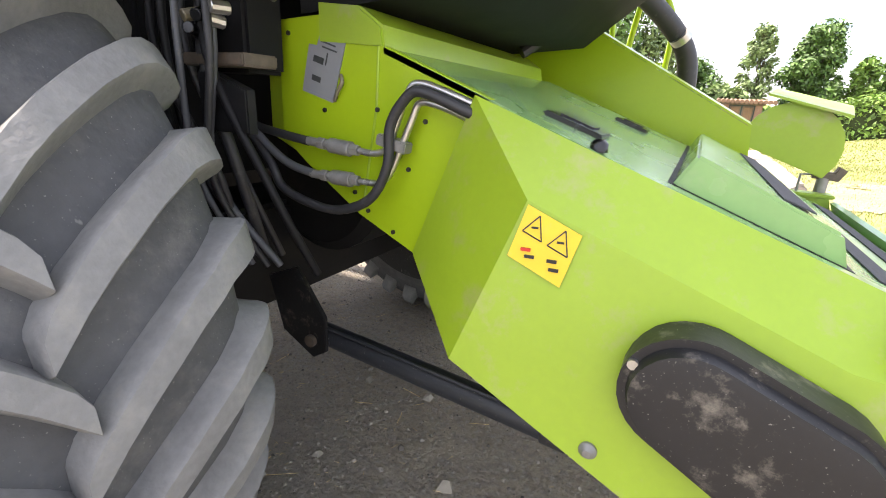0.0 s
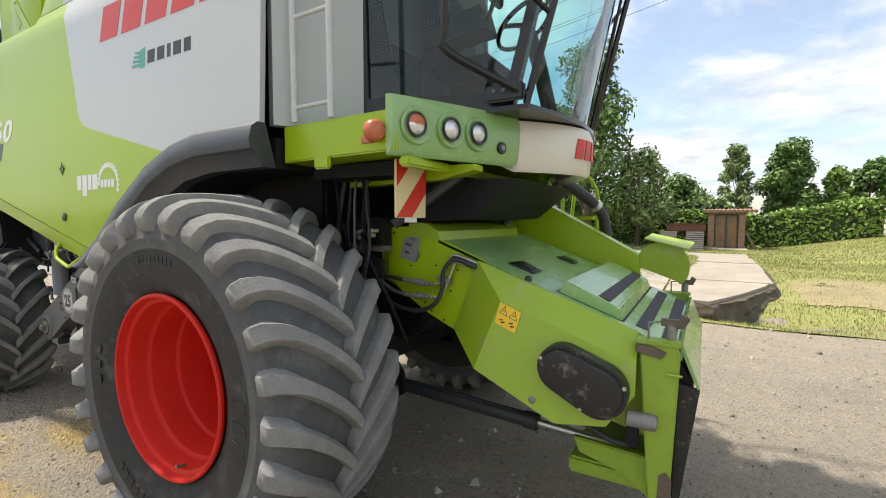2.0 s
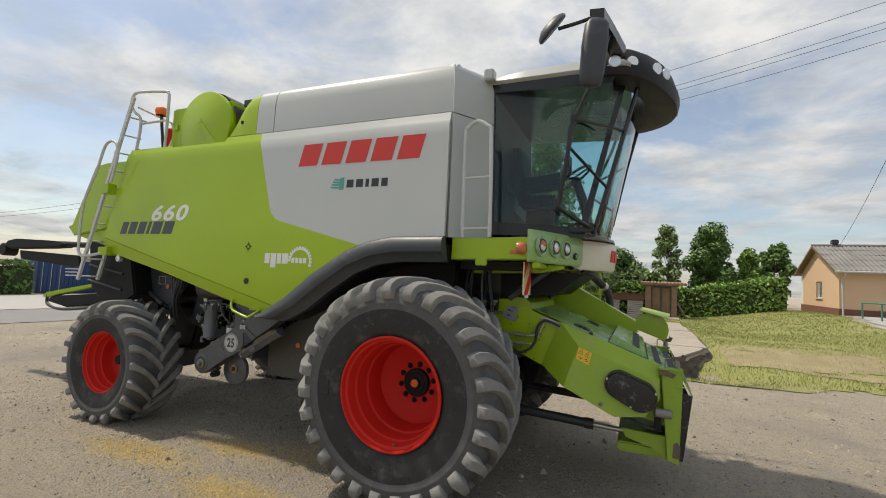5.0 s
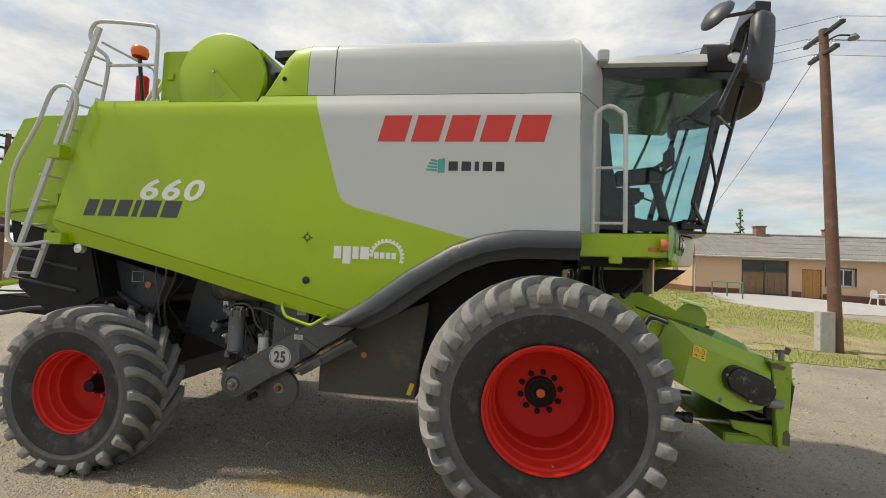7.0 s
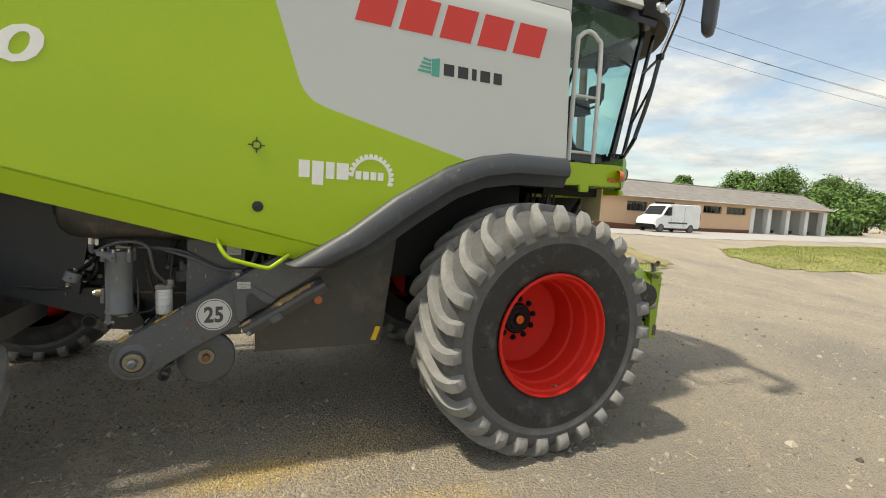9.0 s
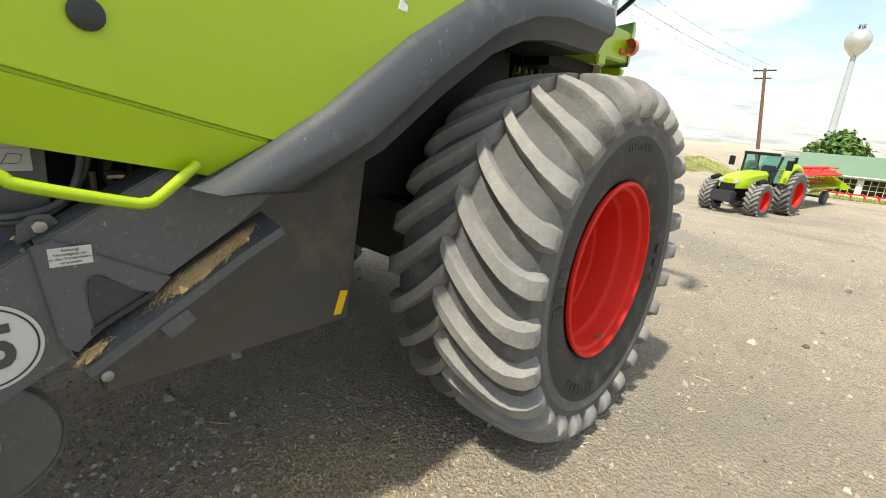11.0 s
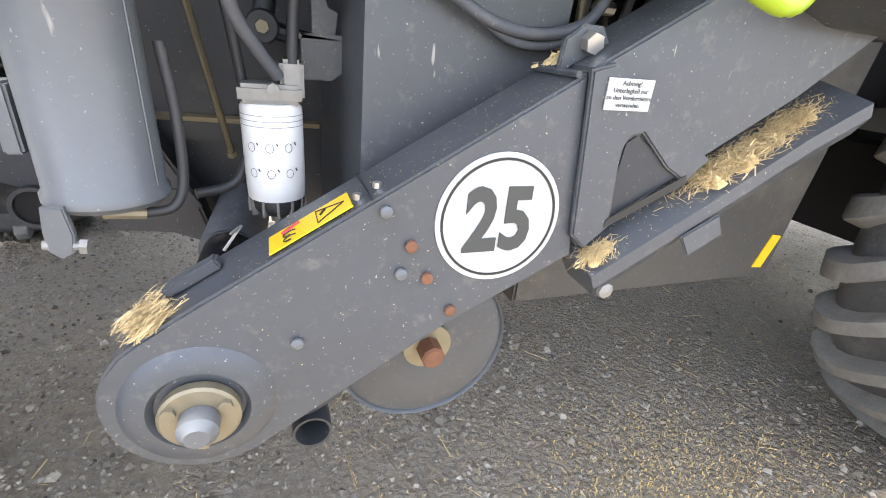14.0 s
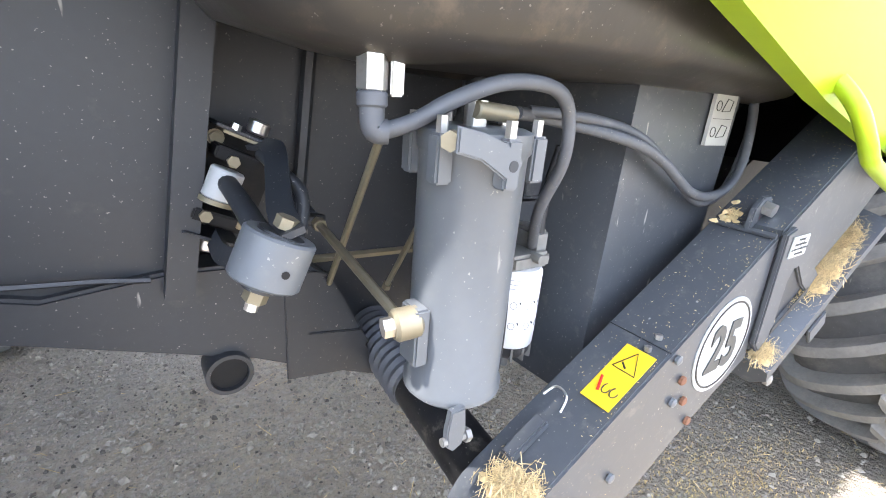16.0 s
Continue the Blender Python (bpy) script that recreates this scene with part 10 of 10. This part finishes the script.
part("roof_lamp_band", box(1.2, 1.28, -0.7, 0.7, 2.43, 2.55, 0.02), "black", tr)

trl = empty("header_trailer", "low green header trailer with black wheels", "trailer", m=TM @ pose(0, -0.25, 0.0, 0, 0, 3))
part("beam", box(-8.2, -1.6, -0.12, 0.12, 0.55, 0.75, 0.02), "green_old", trl)
part("drawbar", tube([(-1.7, 0, 0.62), (-0.5, 0.1, 0.6)], 0.06, 8), "dark", trl)
for x in (-3.4, -7.2):
    for s in (-1, 1):
        w = part("wheel", lathe([(0.0, s * 0.62), (0.2, s * 0.66), (0.33, s * 0.66), (0.36, s * 0.62), (0.36, s * 0.46), (0.3, s * 0.42), (0.0, s * 0.44)], 24, (x, 0, 0.36)), "rubber", trl, "", 40)
    part("axle", box(x - 0.05, x + 0.05, -0.5, 0.5, 0.32, 0.42), "dark", trl)
    part("cradle", box(x - 0.08, x + 0.08, -0.6, 0.75, 0.752, 0.85, 0.01), "dark", trl)
hd = empty("cutting_header", "green cutting header with a red reel, on its trailer", "header", m=TM @ pose(0, -0.25, 0.852, 0, 0, 3))
part("trough", prism([(-0.55, 0.0), (0.75, 0.0), (0.95, 0.12), (0.30, 0.16), (-0.25, 0.30), (-0.45, 0.75), (-0.55, 0.75)], "x", -8.0, -1.9), "green", hd, "green header trough", 0)
part("side_panel", prism([(-0.58, 0.0), (1.15, -0.02), (1.35, 0.15), (0.4, 0.72), (-0.58, 0.78)], "x", -1.88, -1.84), "white", hd, "pale side panel", 0)
part("side_panel", prism([(-0.58, 0.0), (1.15, -0.02), (1.35, 0.15), (0.4, 0.72), (-0.58, 0.78)], "x", -8.06, -8.02), "green", hd, "", 0)
part("auger", cyl((-7.95, -0.05, 0.38), (-1.95, -0.05, 0.38), 0.14, 14), "green_worn", hd)
part("reel_tube", cyl((-7.9, 0.45, 0.75), (-1.95, 0.45, 0.75), 0.06, 10), "red", hd, "red reel")
for k in range(6):
    a = k * 1.047
    part("reel_bar", cyl((-7.9, 0.45 + 0.4 * math.cos(a), 0.75 + 0.4 * math.sin(a)), (-1.95, 0.45 + 0.4 * math.cos(a), 0.75 + 0.4 * math.sin(a)), 0.03, 6), "red", hd)
for x in (-7.6, -5.6, -3.7, -2.2):
    for k in range(3):
        a = k * 1.047
        part("reel_spoke", cyl((x, 0.45 - 0.4 * math.cos(a), 0.75 - 0.4 * math.sin(a)), (x, 0.45 + 0.4 * math.cos(a), 0.75 + 0.4 * math.sin(a)), 0.02, 6), "red", hd)
part("reel_panel", prism([(0.0, 0.80), (0.9, 0.72), (0.95, 0.78), (0.2, 1.02)], "x", -7.8, -2.0), "red", hd, "red panel over the reel", 0)
hw = empty("harrow", "low red farm implement on the grass", "implement", m=pose(44.1, -2.26, terrain(44.1, -2.26)))
for k in range(5):
    part("bar", cyl((-0.4, -1.6 + 0.8 * k, 0.35), (0.6, -1.4 + 0.8 * k, 0.5), 0.06, 8), "red", hw)
    part("tine", cyl((-0.4, -1.6 + 0.8 * k, 0.35), (-0.4, -1.6 + 0.8 * k, -0.02), 0.04, 6), "red", hw)
part("frame", box(-0.1, 0.1, -1.9, 2.1, 0.42, 0.52, 0.01), "red", hw)


# ---- loose stones, straw and grain on the yard ----
def scatter_stones(name, label, count, place, size, material, seed):
    r = random.Random(seed)
    verts, faces = [], []
    for _ in range(count):
        x, y = place(r)
        s = size * r.lognormvariate(0, 0.5)
        z = terrain(x, y)
        k = len(verts)
        a = r.uniform(0, 6.28)
        for i in range(4):
            q = s * r.uniform(0.6, 1.2)
            verts.append((x + q * math.cos(a + i * 1.571), y + q * math.sin(a + i * 1.571), z - 0.002))
        t = s * r.uniform(0.35, 0.6)
        for i in range(3):
            q = t * r.uniform(0.7, 1.2)
            verts.append((x + q * math.cos(a + 0.3 + i * 2.09), y + q * math.sin(a + 0.3 + i * 2.09), z + s * r.uniform(0.4, 0.8)))
        faces += [(k, k + 1, k + 4), (k + 1, k + 5, k + 4), (k + 1, k + 2, k + 5), (k + 2, k + 3, k + 6), (k + 2, k + 6, k + 5), (k + 3, k, k + 4), (k + 3, k + 4, k + 6), (k + 4, k + 5, k + 6)]
    ob = mesh_from(name, verts, faces, material, smooth=0)
    tagged(ob, label, name.replace("_", " "), kind="stuff")


M["stone"] = mat("yard_stone", (0.33, 0.295, 0.24), 0.9, vary=0.2, scale=3, island=0.3)
M["dark_stone"] = mat("dark_chip", (0.17, 0.15, 0.125), 0.9, vary=0.2, scale=3, island=0.5)
scatter_stones("gravel", "pale loose gravel strewn over the yard", 13000, lambda r: (r.uniform(-6.5, 5.5), r.triangular(-5.0, 7.0, -1.6)), 0.006, "stone", 61)
scatter_stones("crumbs", "crumbled dark soil and grit under the machine", 5000, lambda r: (r.uniform(-5.0, -1.4), r.uniform(-0.7, 2.6)), 0.006, "dark_stone", 67)
scatter_stones("loose_soil", "pale crumbs of dry soil under the machine", 10000, lambda r: (r.uniform(-5.0, -1.4), r.uniform(-0.7, 2.6)), 0.0065, "stone", 68)
scatter_stones("grit", "fine grey grit under and beside the machine", 12000, lambda r: (r.uniform(-4.6, 0.6), r.triangular(-2.4, 1.4, -0.6)), 0.0045, "stone", 65)
scatter_stones("gravel_far", "pale loose gravel further off in the yard", 9000, lambda r: (r.uniform(-14, 22), r.uniform(-4, 9)), 0.012, "stone", 62)
scatter_stones("chippings", "small dark chips of stone and soil", 9000, lambda r: (r.uniform(-7, 7), r.triangular(-5.0, 7.0, -1.6)), 0.0055, "dark_stone", 63)
scatter_stones("clods", "crumbled clods of dry earth on the yard", 900, lambda r: (r.uniform(-7, 9), r.uniform(-4.5, 6.5)), 0.014, "stone", 66)
scatter_stones("pebbles", "scattered thumb-sized stones on the yard", 170, lambda r: (r.uniform(-7, 8), r.uniform(-4.5, 6)), 0.022, "dark_stone", 64)


def scatter_straw(name, label, count, place, length, width, material, seed):
    r = random.Random(seed)
    verts, faces = [], []
    for _ in range(count):
        x, y = place(r)
        a, l = r.uniform(0, 6.28), length * r.uniform(0.4, 1.4)
        z = terrain(x, y)
        dx, dy, w = l * math.cos(a) / 2, l * math.sin(a) / 2, width * r.uniform(0.6, 1.3)
        px, py = -math.sin(a) * w, math.cos(a) * w
        h = w * 1.6
        t = r.uniform(0, 0.012)
        k = len(verts)
        verts += [(x - dx + px, y - dy + py, z + 0.001), (x - dx - px, y - dy - py, z + 0.001), (x - dx, y - dy, z + h), (x + dx + px, y + dy + py, z + t), (x + dx - px, y + dy - py, z + t), (x + dx, y + dy, z + h + t)]
        faces += [(k, k + 1, k + 2), (k + 3, k + 5, k + 4), (k, k + 3, k + 4, k + 1), (k + 1, k + 4, k + 5, k + 2), (k + 2, k + 5, k + 3, k)]
    ob = mesh_from(name, verts, faces, material, smooth=0)
    tagged(ob, label, "straw" if "straw" in name else "grain", kind="stuff")


SPILLS = ((-1.15, -1.95, 0.36, 0.14), (-2.6, -1.75, 0.42, 0.13), (-1.9, -1.25, 0.3, 0.12), (-1.2, -1.1, 0.3, 0.2))


def on_spill(r):
    cx, cy, sx, sy = r.choice(SPILLS)
    return r.gauss(cx, sx), r.gauss(cy, sy)


M["grain"] = mat("spilt_grain", (0.56, 0.42, 0.18), 0.7, vary=0.2, scale=5, island=0.35)
scatter_straw("spilt_grain", "spilt yellow grain and chaff on the yard", 9000, on_spill, 0.006, 0.0020, "grain", 71)
scatter_straw("straw", "broken straw stalks lying on the yard", 420, lambda r: (r.uniform(-5, 5), r.triangular(-4, 5, -1.5)), 0.09, 0.0016, "straw", 72)
scatter_straw("straw_chaff", "short straw bits near the machine", 3000, lambda r: (r.gauss(-1.2, 1.6), r.gauss(-1.3, 0.9)), 0.022, 0.0012, "straw", 73)
